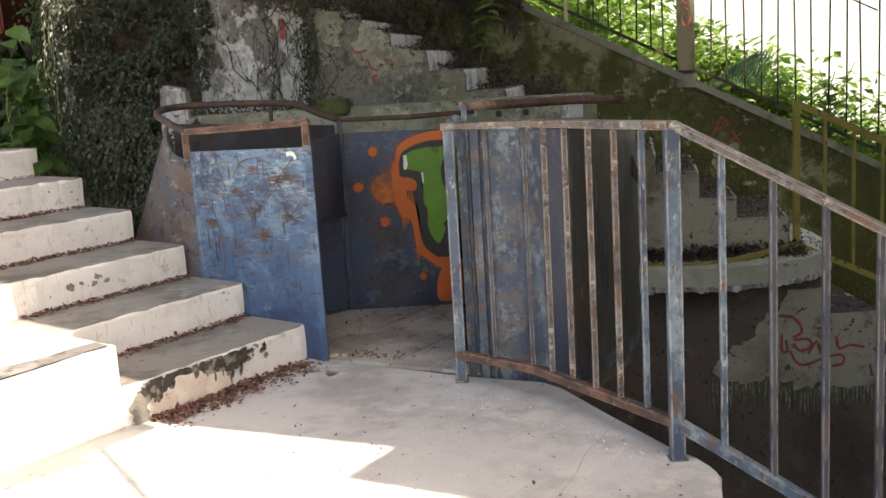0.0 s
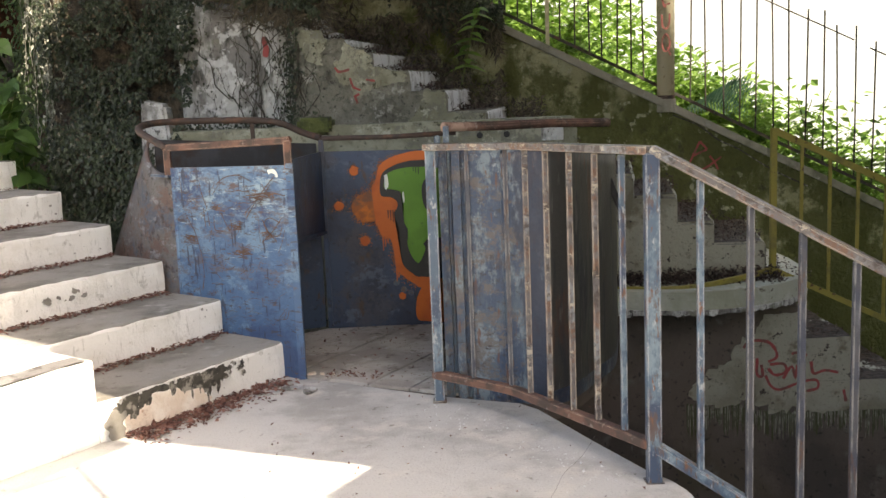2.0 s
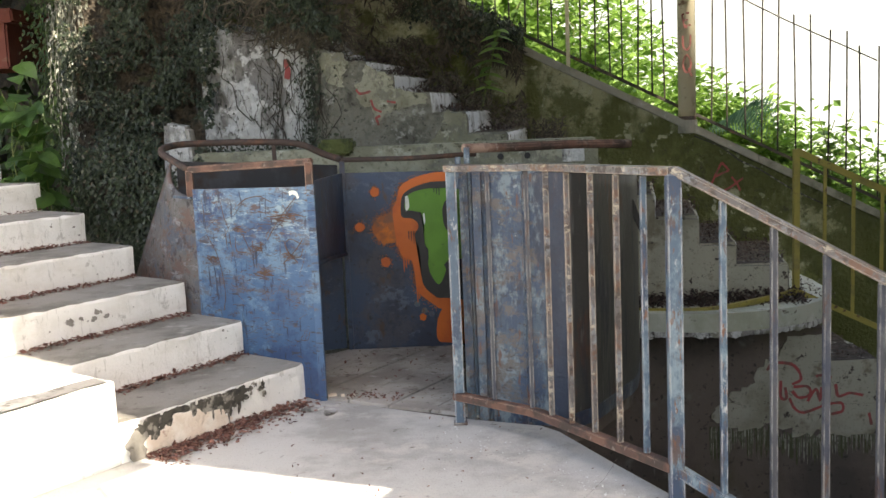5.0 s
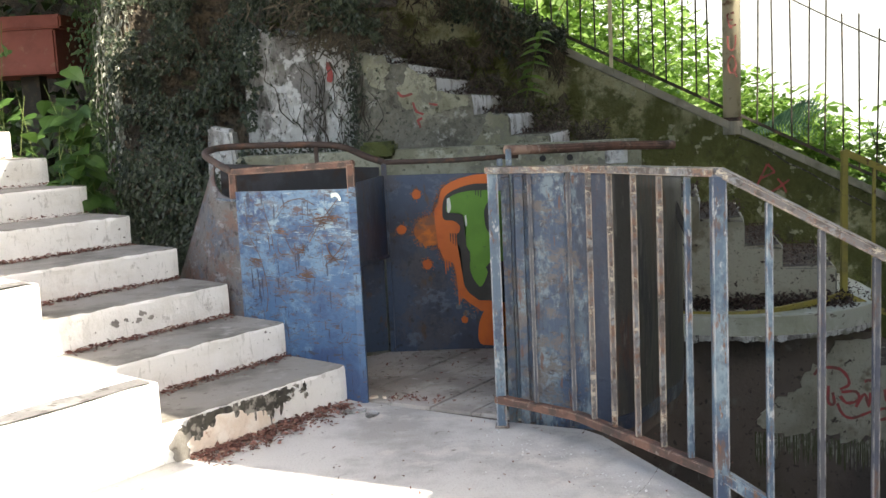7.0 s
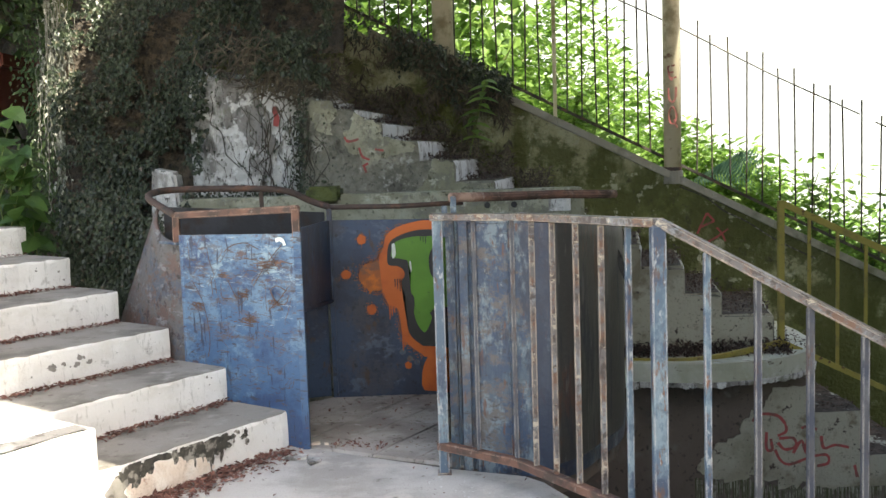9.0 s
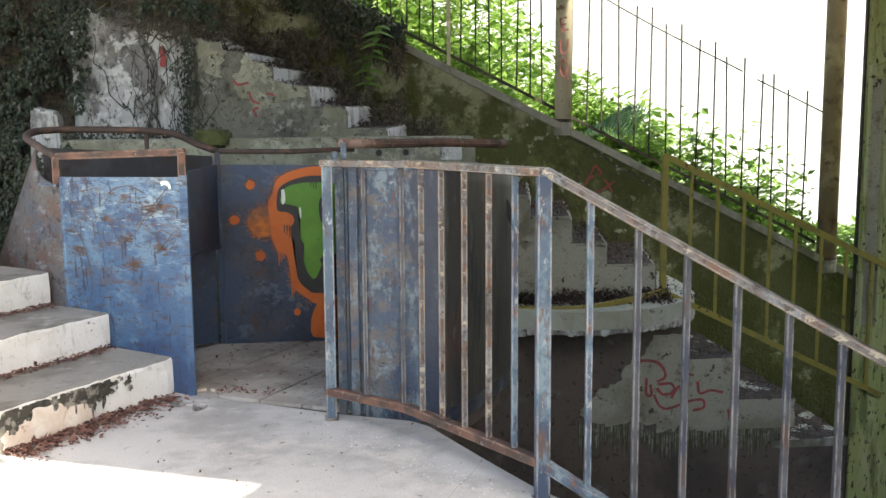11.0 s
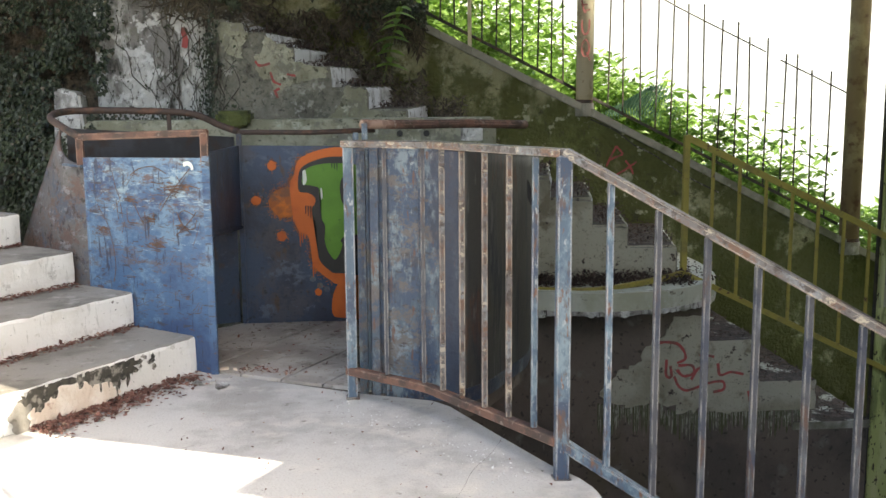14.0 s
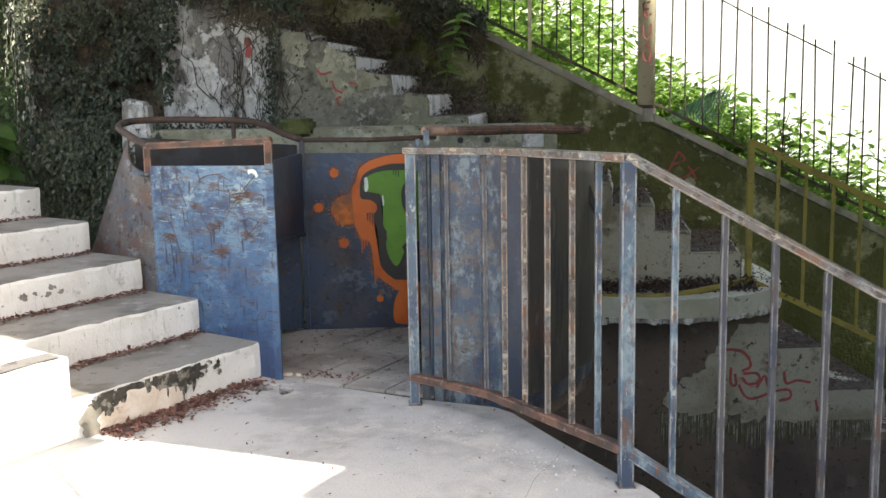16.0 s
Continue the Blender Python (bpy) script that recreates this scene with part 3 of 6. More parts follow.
def rvec(rng, s=1.0):
    return Vector((rng.gauss(0, s), rng.gauss(0, s), rng.gauss(0, s)))


def patch(bm, centre, u, v, outline, lift):
    """A flat, uneven patch of paint or stain on a surface."""
    n = u.cross(v).normalized()
    vs = [bm.verts.new(centre + u * a + v * b + n * lift) for a, b in outline]
    bm.faces.new(vs)
    return bm


def stroke(bm, pts, w, push):
    """A painted stroke: a flat ribbon along a line, with uneven width, lifted by push."""
    pts = [Vector(p) for p in pts]
    push = Vector(push)
    n = push.normalized()
    prev = None
    for i, p in enumerate(pts):
        d = (pts[min(i + 1, len(pts) - 1)] - pts[max(i - 1, 0)]).normalized()
        s = d.cross(n).normalized() * w / 2 * (1 + 0.35 * noise.noise(p * 40))
        cur = (bm.verts.new(p + s + push), bm.verts.new(p - s + push))
        if prev:
            bm.faces.new((prev[0], prev[1], cur[1], cur[0]))
        prev = cur
    return bm


# ---- the ground and the landing ----
rng = random.Random(7)
bm = bmesh.new()
for i in range(41):
    for j in range(41):
        x, y = (i - 20) * 15.0, (j - 20) * 15.0
        bm.verts.new((x, y, -2.4 + 0.05 * noise.noise(Vector((x, y, 0)))))
bm.verts.ensure_lookup_table()
for i in range(40):
    for j in range(40):
        bm.faces.new([bm.verts[k] for k in (i * 41 + j, i * 41 + j + 41, i * 41 + j + 42, i * 41 + j + 1)])
tagged(part("ground", bm, SOIL), "dark bare earth far below the landing", "ground", kind="structure")

LANDING = [(-5.0, -3.0), (0.76, -3.0), (0.77, 2.6), (0.775, 3.0), (0.80, 3.12), (0.835, 3.2), (0.83, 3.27), (0.79, 3.35), (0.72, 3.47),
           (0.58, 3.8), (0.42, 4.2), (0.36, 4.3), (0.04, 4.43), (-0.62, 4.82), (-1.6, 5.6), (-5.0, 8.2)]
bm = bmesh.new()
prism(bm, LANDING, -0.22, 0.0, 0.012)
landing = tagged(part("landing_floor", bm, CONCRETE), "worn grey concrete landing with dust and cracks", "floor", kind="structure")
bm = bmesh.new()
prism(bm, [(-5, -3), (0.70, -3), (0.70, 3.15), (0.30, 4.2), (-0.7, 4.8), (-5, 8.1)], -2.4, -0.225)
tagged(part("landing_base", bm, DARKWALL), "dark concrete wall carrying the landing", "wall", kind="structure")

# steps that go down from the landing beside the railing
DOWN = Vector((0.88, -0.475))
ACROSS = Vector((-0.475, -0.88))
down_stairs = thing("stairs_down", "grey concrete steps going down beside the railing", "stairs", kind="structure")
for i in range(7):
    a = Vector((0.86, 3.22)) + DOWN * 0.30 * i
    bm = bmesh.new()
    worn_block(bm, a + ACROSS * 0.08 + DOWN * 0.3, a + ACROSS * 1.6 + DOWN * 0.3, -DOWN * 0.31, -2.3, -0.17 * (i + 1) - 0.02)
    part("step", bm, [TREAD, TREAD], down_stairs)

# ---- white steps and seating tiers ----
O = Vector((-0.728, 4.88))
RUN = Vector((-0.339, 0.258))
EDGE = Vector((-0.57, -0.82)).normalized()
RISE = 0.17
SEAT_S = 1.08
stairs = thing("white_steps", "whitewashed concrete steps with grey worn treads", "stairs", kind="structure")
step_obs = []
for i in range(8):
    a = O + RUN * i
    bm = bmesh.new()
    worn_block(bm, a, a + EDGE * (SEAT_S - 0.004), RUN * 1.12 if i < 7 else RUN * 4, max(0, RISE * (i - 1)) + 0.001, RISE * (i + 1))
    step_obs.append(part("step", bm, [WHITE, TREAD], stairs))
for k in range(4):
    a = O + RUN * (2 * k) + EDGE * SEAT_S
    seat = thing("seating_tier", "broad whitewashed concrete seating tier", "seat tier", "seating tiers", "structure")
    bm = bmesh.new()
    worn_block(bm, a, a + EDGE * 3.6, RUN * 2.1, max(0, 2 * RISE * (k - 1)) + 0.001, RISE * 2 * (k + 1), rag=0.008)
    part("body", bm, [WHITE, WHITE], seat)
    bm = bmesh.new()
    n_dir = (-RUN).normalized()
    u = Vector((EDGE.x, EDGE.y, 0))
    z = RISE * 2 * (k + 1)
    pts = [Vector((*(a + EDGE * (0.02 + 3.5 * t / 40) - n_dir * (0.064 + 0.005 * math.sin(t * 1.7))), z + 0.003)) for t in range(41)]
    stroke(bm, pts, 0.118, (0, 0, 0.004))
    part("nosing", bm, NOSING, seat, "dark grey strip along the edge")

# chips in the limewash
chips = random.Random(12)


def chip(i, s0, z0, r, seed, lift):
    n_out = (-RUN).normalized()
    vs = []
    for k in range(11):
        a = k * math.tau / 11
        rr = r * (1 + 0.9 * noise.noise(Vector((math.cos(a) * 1.7, math.sin(a) * 1.7, seed))))
        p = O + RUN * i + EDGE * (s0 + rr * math.cos(a) * 1.4) + n_out * lift
        vs.append((p.x, p.y, RISE * i + min(0.155, max(0.006, z0 + rr * math.sin(a)))))
    return vs


for i in range(7):
    bm = bmesh.new()
    spots = [(chips.uniform(0.05, 1.0), chips.uniform(0.01, 0.15), chips.uniform(0.002, 0.006)) for _ in range(5)]
    if i == 2:
        spots += [(0.62 + chips.gauss(0, 0.06), 0.085 + chips.gauss(0, 0.022), chips.uniform(0.006, 0.016)) for _ in range(9)]
    for q, (s0, z0, r) in enumerate(spots):
        bm.faces.new([bm.verts.new(v) for v in chip(i, s0, z0, r, q + i * 7.7, 0.0085 + 0.0002 * q)])
    part("chipped_spots", bm, TREAD, step_obs[i], "grey chips in the white paint")

# mould and broken render on the lowest riser
riser_n = Vector((EDGE.y, -EDGE.x, 0))
riser_n = riser_n if riser_n.y < 0 else -riser_n
Z3 = Vector((0, 0, 1))


def on_riser(s, z, lift=0.012):
    p = O + EDGE * s
    return Vector((p.x, p.y, z)) + riser_n * lift


def ragged(bm, place, s0, s1, z0, z1, n=26, rag=0.25, seed=0.0, lift=0.012):
    """A patch with torn edges on the lowest riser."""
    vs = []
    for i in range(n):
        a = i / n * math.tau
        k = 1 + rag * 2 * noise.noise(Vector((math.cos(a) * 2.3, math.sin(a) * 2.3, seed)))
        s = (s0 + s1) / 2 + (s1 - s0) / 2 * math.cos(a) * k
        z = min(0.166, max(0.002, (z0 + z1) / 2 + (z1 - z0) / 2 * math.sin(a) * k))
        vs.append(bm.verts.new(place(s, z, lift)))
    bm.faces.new(vs)


bm = bmesh.new()
rm = random.Random(3)
for q in range(46):
    s0 = rm.choice((rm.uniform(0.25, 0.42), rm.uniform(0.42, 0.95), rm.uniform(0.5, 0.8)))
    top = rm.uniform(0.10, 0.165)
    w = rm.uniform(0.012, 0.05)
    ragged(bm, on_riser, s0, s0 + w, top - rm.uniform(0.02, 0.08) * (1.2 if s0 > 0.42 else 0.5), top, n=16, rag=0.5, seed=q * 1.7, lift=0.0095 + 0.0002 * q)
for q in range(16):
    s0 = 0.40 + 0.034 * q + rm.uniform(-0.02, 0.02)
    ragged(bm, on_riser, s0, s0 + rm.uniform(0.06, 0.12), rm.uniform(0.075, 0.115), 0.165, n=30, rag=0.45, seed=q * 2.3 + 50, lift=0.0190 + 0.0002 * q)
part("mould_stain", bm, MOLD, step_obs[0], "black mould streaking down the riser")
bm = bmesh.new()
ragged(bm, on_riser, 0.52, 0.99, -0.035, 0.118, n=60, rag=0.12, seed=5.1, lift=0.0235)
ragged(bm, on_riser, 0.66, 0.88, 0.04, 0.140, n=44, rag=0.16, seed=9.4, lift=0.0240)
part("bared_plaster", bm, PLASTER, step_obs[0], "pinkish plaster laid bare by broken paint, brightened as if by bounced light")
bm = bmesh.new()
ragged(bm, on_riser, 0.94, 1.06, -0.02, 0.125, n=40, rag=0.30, seed=2.2, lift=0.0228)
part("brown_dirt", bm, TREAD, step_obs[0], "brown dirt at the broken corner")
bm = bmesh.new()
for q, (s0, w, z0, z1) in enumerate(((0.515, 0.014, 0.015, 0.15), (0.56, 0.010, 0.07, 0.15), (0.605, 0.012, 0.055, 0.15), (0.645, 0.018, 0.095, 0.155), (0.70, 0.03, 0.105, 0.158), (0.535, 0.05, 0.10, 0.16), (0.60, 0.06, 0.105, 0.162), (0.83, 0.04, 0.10, 0.150), (0.90, 0.05, 0.06, 0.150))):
    ragged(bm, on_riser, s0, s0 + w, z0, z1, n=18, rag=0.22, seed=q * 3.3 + 80, lift=0.0245 + 0.0002 * q)
part("mould_drip", bm, MOLD, step_obs[0], "black drips running down the bared plaster")


# ---- the blue booth ----
A, B, C = Vector((-0.645, 4.83, 0)), Vector((-1.31, 5.345, 0)), Vector((-0.61, 5.88, 0))
booth = thing("blue_booth", "rusty blue steel booth with graffiti and open front", "booth", at=(0, 0, 0))

# floor of the booth
bm = bmesh.new()
prism(bm, [(0.04, 4.47), (0.36, 4.40), (0.48, 4.385), (0.60, 4.49), (0.86, 4.96), (0.84, 5.9), (-0.62, 5.86), (-1.25, 5.33), (-0.66, 4.86), (-0.615, 4.826)], -0.12, -0.012)
part("floor_bed", bm, DARKWALL, booth)
FN = Vector((-0.86, 0.51))


def clip_poly(poly, n, c, keep_above):
    out = []
    for i in range(len(poly)):
        p, q = poly[i], poly[(i + 1) % len(poly)]
        dp, dq = (p.dot(n) - c) * (1 if keep_above else -1), (q.dot(n) - c) * (1 if keep_above else -1)
        if dp >= 0:
            out.append(p)
        if dp * dq < 0:
            out.append(p.lerp(q, dp / (dp - dq)))
    return out


FLOOR = [Vector(p) for p in ((0.045, 4.49), (0.36, 4.42), (0.48, 4.40), (0.60, 4.51), (0.85, 4.98), (0.83, 5.87), (-0.62, 5.86), (-1.22, 5.33), (-0.66, 4.88), (-0.605, 4.834))]
c0 = min(p.dot(FN) for p in FLOOR)
k = 0
while c0 + k * 0.22 < max(p.dot(FN) for p in FLOOR):
    poly = clip_poly(clip_poly(FLOOR, FN, c0 + k * 0.22 + 0.004, True), FN, c0 + (k + 1) * 0.22 - 0.004, False)
    k += 1
    if len(poly) > 2:
        bm = bmesh.new()
        prism(bm, [(p.x, p.y) for p in poly], -0.011, 0.002 + 0.002 * (k % 2), 0.003)
        part("floor_slab", bm, BOOTH_FLOOR, booth)


def panel(bm, p, q, z0, z1p, z1q, n=18, m=10, thick=0.012, dent=0.006, z0q=None):
    """A slightly dented steel sheet between two plan points."""
    grid = []
    for i in range(m + 1):
        row = []
        for j in range(n + 1):
            t = j / n
            c = p.lerp(q, t)
            z1 = z1p + (z1q - z1p) * t
            zb = z0 + ((z0 if z0q is None else z0q) - z0) * t
            z = zb + (z1 - zb) * i / m
            nn = Vector((q.y - p.y, p.x - q.x, 0)).normalized()
            edge = 1 if 0 < i < m and 0 < j < n else 0
            row.append(Vector((c.x, c.y, z)) + nn * dent * edge * noise.noise(Vector((c.x * 3, c.y * 3, z * 3))))
        grid.append(row)
    return sheet(bm, grid, thick)


bm = bmesh.new()
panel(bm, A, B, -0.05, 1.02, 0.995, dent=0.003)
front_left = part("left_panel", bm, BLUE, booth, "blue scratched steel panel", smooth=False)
bm = bmesh.new()
bar(bm, A + Vector((0.008, -0.004, -0.04)), A + Vector((0.004, -0.004, 1.03)), 0.035, 0.035)
part("corner_post", bm, BLUE, booth)
bm = bmesh.new()
bar(bm, B + Vector((0.012, -0.016, 0)), B + Vector((0.012, -0.016, 0.99)), 0.02, 0.012)
part("seam_strip", bm, BLUE, booth)

# the flared side plate, cut in a curve at the top
AB = (B - A).normalized()
BACK = Vector((AB.y, -AB.x, 0))
BACK = BACK if BACK.y > 0 else -BACK
grid = []
for i in range(15):
    row = []
    for j in range(15):
        u = j / 14
        top = 0.955 + 0.20 * u ** 2.3
        z = -0.02 + (top + 0.02) * i / 14
        s_out = u * (0.315 + (1.15 - z) * 0.60)
        row.append(B + AB * s_out + BACK * (0.015 + 0.11 * u ** 2.0) + Vector((0, 0, z)))
    grid.append(row)
bm = bmesh.new()
sheet(bm, grid, 0.012)
part("side_plate", bm, RUSTY_GREY, booth, "flared grey-brown rusty side plate", smooth=True)
bm = bmesh.new()
bar(bm, B + Vector((-0.13, 0.085, 0.955)), B + Vector((-0.015, -0.005, 0.95)), 0.02, 0.012)
part("bracket", bm, BLUE_GREY, booth)

# inner left wall, open below
bm = bmesh.new()
panel(bm, C, A + Vector((0.0, 0.04, 0)), 0.565, 1.015, 1.04, dent=0.003, z0q=0.66)
part("inner_side_panel", bm, BLUE_DARK, booth)
bm = bmesh.new()
bar(bm, C + Vector((0.012, -0.03, 0.56)), A + Vector((0.012, 0.04, 0.655)), 0.02, 0.02)
part("ledge", bm, BLUE_DARK, booth)
# upper part coloured black as the shade inside the open box
bm = bmesh.new()
panel(bm, B + AB * 0.29 + BACK * 0.125, C + Vector((-0.02, 0.03, 0)), 0.60, 1.13, 1.06, dent=0.003)
part("outer_back_panel", bm, SHADE_BLACK, booth, "steel panel coloured black for the dark inside")
bm = bmesh.new()
panel(bm, B + AB * 0.29 + BACK * 0.125, C + Vector((-0.02, 0.03, 0)), 0.0, 0.597, 0.597, dent=0.003)
part("outer_back_panel", bm, BLUE_DARK, booth)

# back wall
BW = 5.885
bm = bmesh.new()
panel(bm, Vector((0.84, BW, 0)), Vector((-0.61, BW, 0)), -0.01, 0.99, 1.015, n=24, dent=0.002)
back_wall = part("back_panel", bm, BLUE_DARK, booth, "dark blue panel with orange and green graffiti")
bm = bmesh.new()
bar(bm, C + Vector((0.012, -0.012, 0)), C + Vector((0.012, -0.012, 1.08)), 0.028, 0.028)
part("inner_corner_post", bm, BLUE_DARK, booth)

# right side: a bent sheet
RP = [(0.052, 4.470), (0.072, 4.468), (0.078, 4.492), (0.104, 4.488), (0.110, 4.455), (0.128, 4.452), (0.134, 4.474), (0.160, 4.467), (0.166, 4.444), (0.24, 4.424), (0.31, 4.405), (0.318, 4.418), (0.40, 4.392), (0.485, 4.37)]
rt = [1.076] * len(RP)


def bent(line, tops, rows=15, wave=0.006):
    return [[Vector((p.x, p.y, -0.03 + (t + 0.03) * i / (rows - 1))) + Vector((0.5, -0.8, 0)) * wave * noise.noise(Vector((p.x * 5, i * 0.5, 2))) for p, t in zip(line, tops)] for i in range(rows)]


rl = [Vector((x, y, 0)) for x, y in RP]
bm = bmesh.new()
sheet(bm, bent(rl, rt), -0.012)
part("right_panel", bm, BLUE_GREY, booth, "weathered blue-grey steel panel with folded ribs")
sl = smooth_line([Vector((0.49, 4.372, 0)), Vector((0.61, 4.49, 0)), Vector((0.75, 4.74, 0)), Vector((0.87, 4.98, 0)), Vector((0.97, 5.45, 0))], 5)
st = [p.x for p in smooth_line([Vector((z, 0, 0)) for z in (1.076, 1.066, 1.04, 1.010, 0.97)], 5)]
bm = bmesh.new()
sheet(bm, bent(sl, st), -0.012)
part("right_side_panel", bm, BLACK_STEEL, booth, "dark rusty steel side panel", smooth=True)
for j, w in ((0, 0.016), (8, 0.010), (10, 0.010)):
    bm = bmesh.new()
    p = rl[j]
    bar(bm, (p.x, p.y - 0.020, -0.03), (p.x, p.y - 0.020, rt[j] - 0.012), w, 0.02)
    part("rib", bm, BLUE_GREY, booth)
bm = bmesh.new()
sweep_bar(bm, [(p.x, p.y - 0.006, t) for p, t in zip(rl + sl[1:], rt + st[1:])], 0.025, 0.02)
part("top_flange", bm, BLUE_GREY, booth)
bm = bmesh.new()
sheet(bm, [[p + Vector((0.012, -0.012, z)) for p in sl] for z in (-0.04, 0.025)], 0.01)
part("base_angle", bm, BLUE_GREY, booth)
bm = bmesh.new()
panel(bm, Vector((0.03, 4.58, 0)), Vector((0.03, 5.87, 0)), 0.0, 1.06, 1.0, dent=0.002)
part("inner_right_panel", bm, BLUE_DARK, booth)

bm = bmesh.new()
sweep_bar(bm, [(0.835, 4.95, 0.91), (0.865, 4.955, 0.87), (0.89, 4.96, 0.80), (0.925, 4.965, 0.72)], 0.012, 0.03)
part("torn_strip", bm, CABLE, booth, "black torn rubber strip")

# rails along the top
loop = [(-0.63, 4.835, 1.135), (-1.335, 5.37, 1.095), (-1.44, 5.47, 1.14), (-1.535, 5.60, 1.185), (-1.52, 5.77, 1.21), (-1.36, 5.87, 1.215), (-1.0, 5.9, 1.205), (-0.83, 5.9, 1.185), (-0.70, 5.9, 1.125), (-0.60, 5.885, 1.09)]
bm = bmesh.new()
bar(bm, loop[0], loop[1], 0.03, 0.035, 0.006)
part("front_rail", bm, RUST, booth, "orange-brown rusted rail")
bm = bmesh.new()
tube(bm, smooth_line(loop[1:], 6), 0.019, 10)
part("loop_rail", bm, DARK_RUST, booth, "dark rusted bent tube", smooth=True)
bm = bmesh.new()
tube(bm, [(-0.60, 5.885, 1.088), (-0.2, 5.885, 1.082), (0.16, 5.885, 1.092)], 0.014, 8)
part("back_rail", bm, DARK_RUST, booth, smooth=True)
for p, z0, z1 in ((A + Vector((0, 0, 0)), 1.0, 1.135), (B + Vector((-0.025, 0.022, 0)), 0.95, 1.09), (Vector((-0.98, 5.9, 0)), 1.0, 1.2), (C + Vector((0.01, 0, 0)), 1.0, 1.09)):
    bm = bmesh.new()
    bar(bm, (p.x, p.y, z0), (p.x, p.y, z1), 0.036 if p.y < 5.6 else 0.022, 0.03 if p.y < 5.6 else 0.022)
    part("rail_upright", bm, DARK_RUST if p.y > 5.6 else RUST, booth)
bm = bmesh.new()
tube(bm, [(0.075, 4.6, 1.175), (0.3, 4.78, 1.165), (0.6, 5.0, 1.158), (0.84, 5.15, 1.145), (0.90, 5.2, 1.142)], 0.022, 10)
part("right_rail", bm, RUST, booth, "red-brown rusted tube", smooth=True)
for x in (0.045, 0.085):
    bm = bmesh.new()
    bar(bm, (x, 4.585, 1.0), (x, 4.585, 1.18 if x > 0.05 else 1.14), 0.026, 0.026)
    part("rail_upright", bm, BLUE_GREY, booth)

# ---- front railing ----
railing = thing("railing", "blue-grey painted steel railing with rust", "railing")
RL, RK, RB = Vector((-0.005, 4.365, 0)), Vector((0.31, 4.08, 0)), Vector((0.728, 3.362, 0))
SD = Vector((0.90, -0.436, 0)).normalized()
SLOPE = -0.525
END = 2.3
TOPZ, LOWZ = 1.115, 0.125
TOP_L, TOP_R = 1.104, 1.122                          # the top rail rises a little towards the stairs


def on_rail(s):
    """A point along the level part of the railing, s metres from its start."""
    l1 = (RK - RL).length
    return RL.lerp(RK, s / l1) if s < l1 else RK + (RB - RK).normalized() * (s - l1)


level_len = (RK - RL).length + (RB - RK).length
bend = [RL, RL.lerp(RK, 0.5), RL.lerp(RK, 0.93), RK.lerp(RB, 0.035), RK.lerp(RB, 0.5), RB]
bm = bmesh.new()
sweep_bar(bm, [p + Z3 * (TOP_L + (TOP_R - TOP_L) * i / 5) for i, p in enumerate(bend)], 0.045, 0.03)
part("top_rail", bm, RAIL_RUSTY, railing, "flat rusty top rail")
bm = bmesh.new()
sweep_bar(bm, [p + Z3 * LOWZ for p in bend], 0.04, 0.035)
part("bottom_rail", bm, RUST, railing, "rust-brown bottom rail")
bm = bmesh.new()
bar(bm, RB + Z3 * (TOPZ + 0.012), RB + SD * END + Z3 * (TOPZ + 0.012 + SLOPE * END), 0.046, 0.030, 0.005)
part("sloping_top_rail", bm, RAIL_RUSTY, railing, "flaking rust and cream paint")
bm = bmesh.new()
bar(bm, RB + Z3 * LOWZ, RB + SD * END + Z3 * (LOWZ + SLOPE * END), 0.04, 0.04, 0.006)
part("sloping_bottom_rail", bm, RAIL, railing)
for p, w, z0 in ((RL + Vector((0.016, -0.004, 0)), 0.044, 0.0), (RB, 0.048, -0.01), (RB + SD * (END - 0.05), 0.048, -1.5)):
    bm = bmesh.new()
    drop = SLOPE * (p - RB).length if z0 < -1 else 0
    bar(bm, (p.x, p.y, z0), (p.x, p.y, TOPZ + drop), w, w, 0.004)
    part("post", bm, RAIL, railing)
    bm = bmesh.new()
    bar(bm, (p.x, p.y, z0 + 0.002), (p.x, p.y, z0 + 0.012), w * 1.35, w * 1.35, 0.002)
    part("foot_plate", bm, RAIL_RUSTY, railing)
BAR_T = [0.195, 0.372, 0.488, 0.605, 0.732, 0.86, 0.988]
for i, s in enumerate(BAR_T):
    p = on_rail(s * level_len / 1.12)
    bm = bmesh.new()
    bar(bm, p + Z3 * (LOWZ + 0.015), p + Z3 * (TOPZ - 0.012), 0.018 if i < 2 else 0.022, 0.014 if i < 2 else 0.022, 0.003)
    part("baluster", bm, RAIL_DARK if i < 2 else RAIL if i == 6 else RAIL_RUSTY, railing)
for i in range(1, 14):
    s = 0.157 * i
    p = RB + SD * s + Z3 * SLOPE * s
    bm = bmesh.new()
    bar(bm, p + Z3 * (LOWZ + 0.015), p + Z3 * (TOPZ - 0.005), 0.022, 0.022, 0.003)
    part("baluster", bm, RAIL if i < 2 else RAIL_DARK, railing)


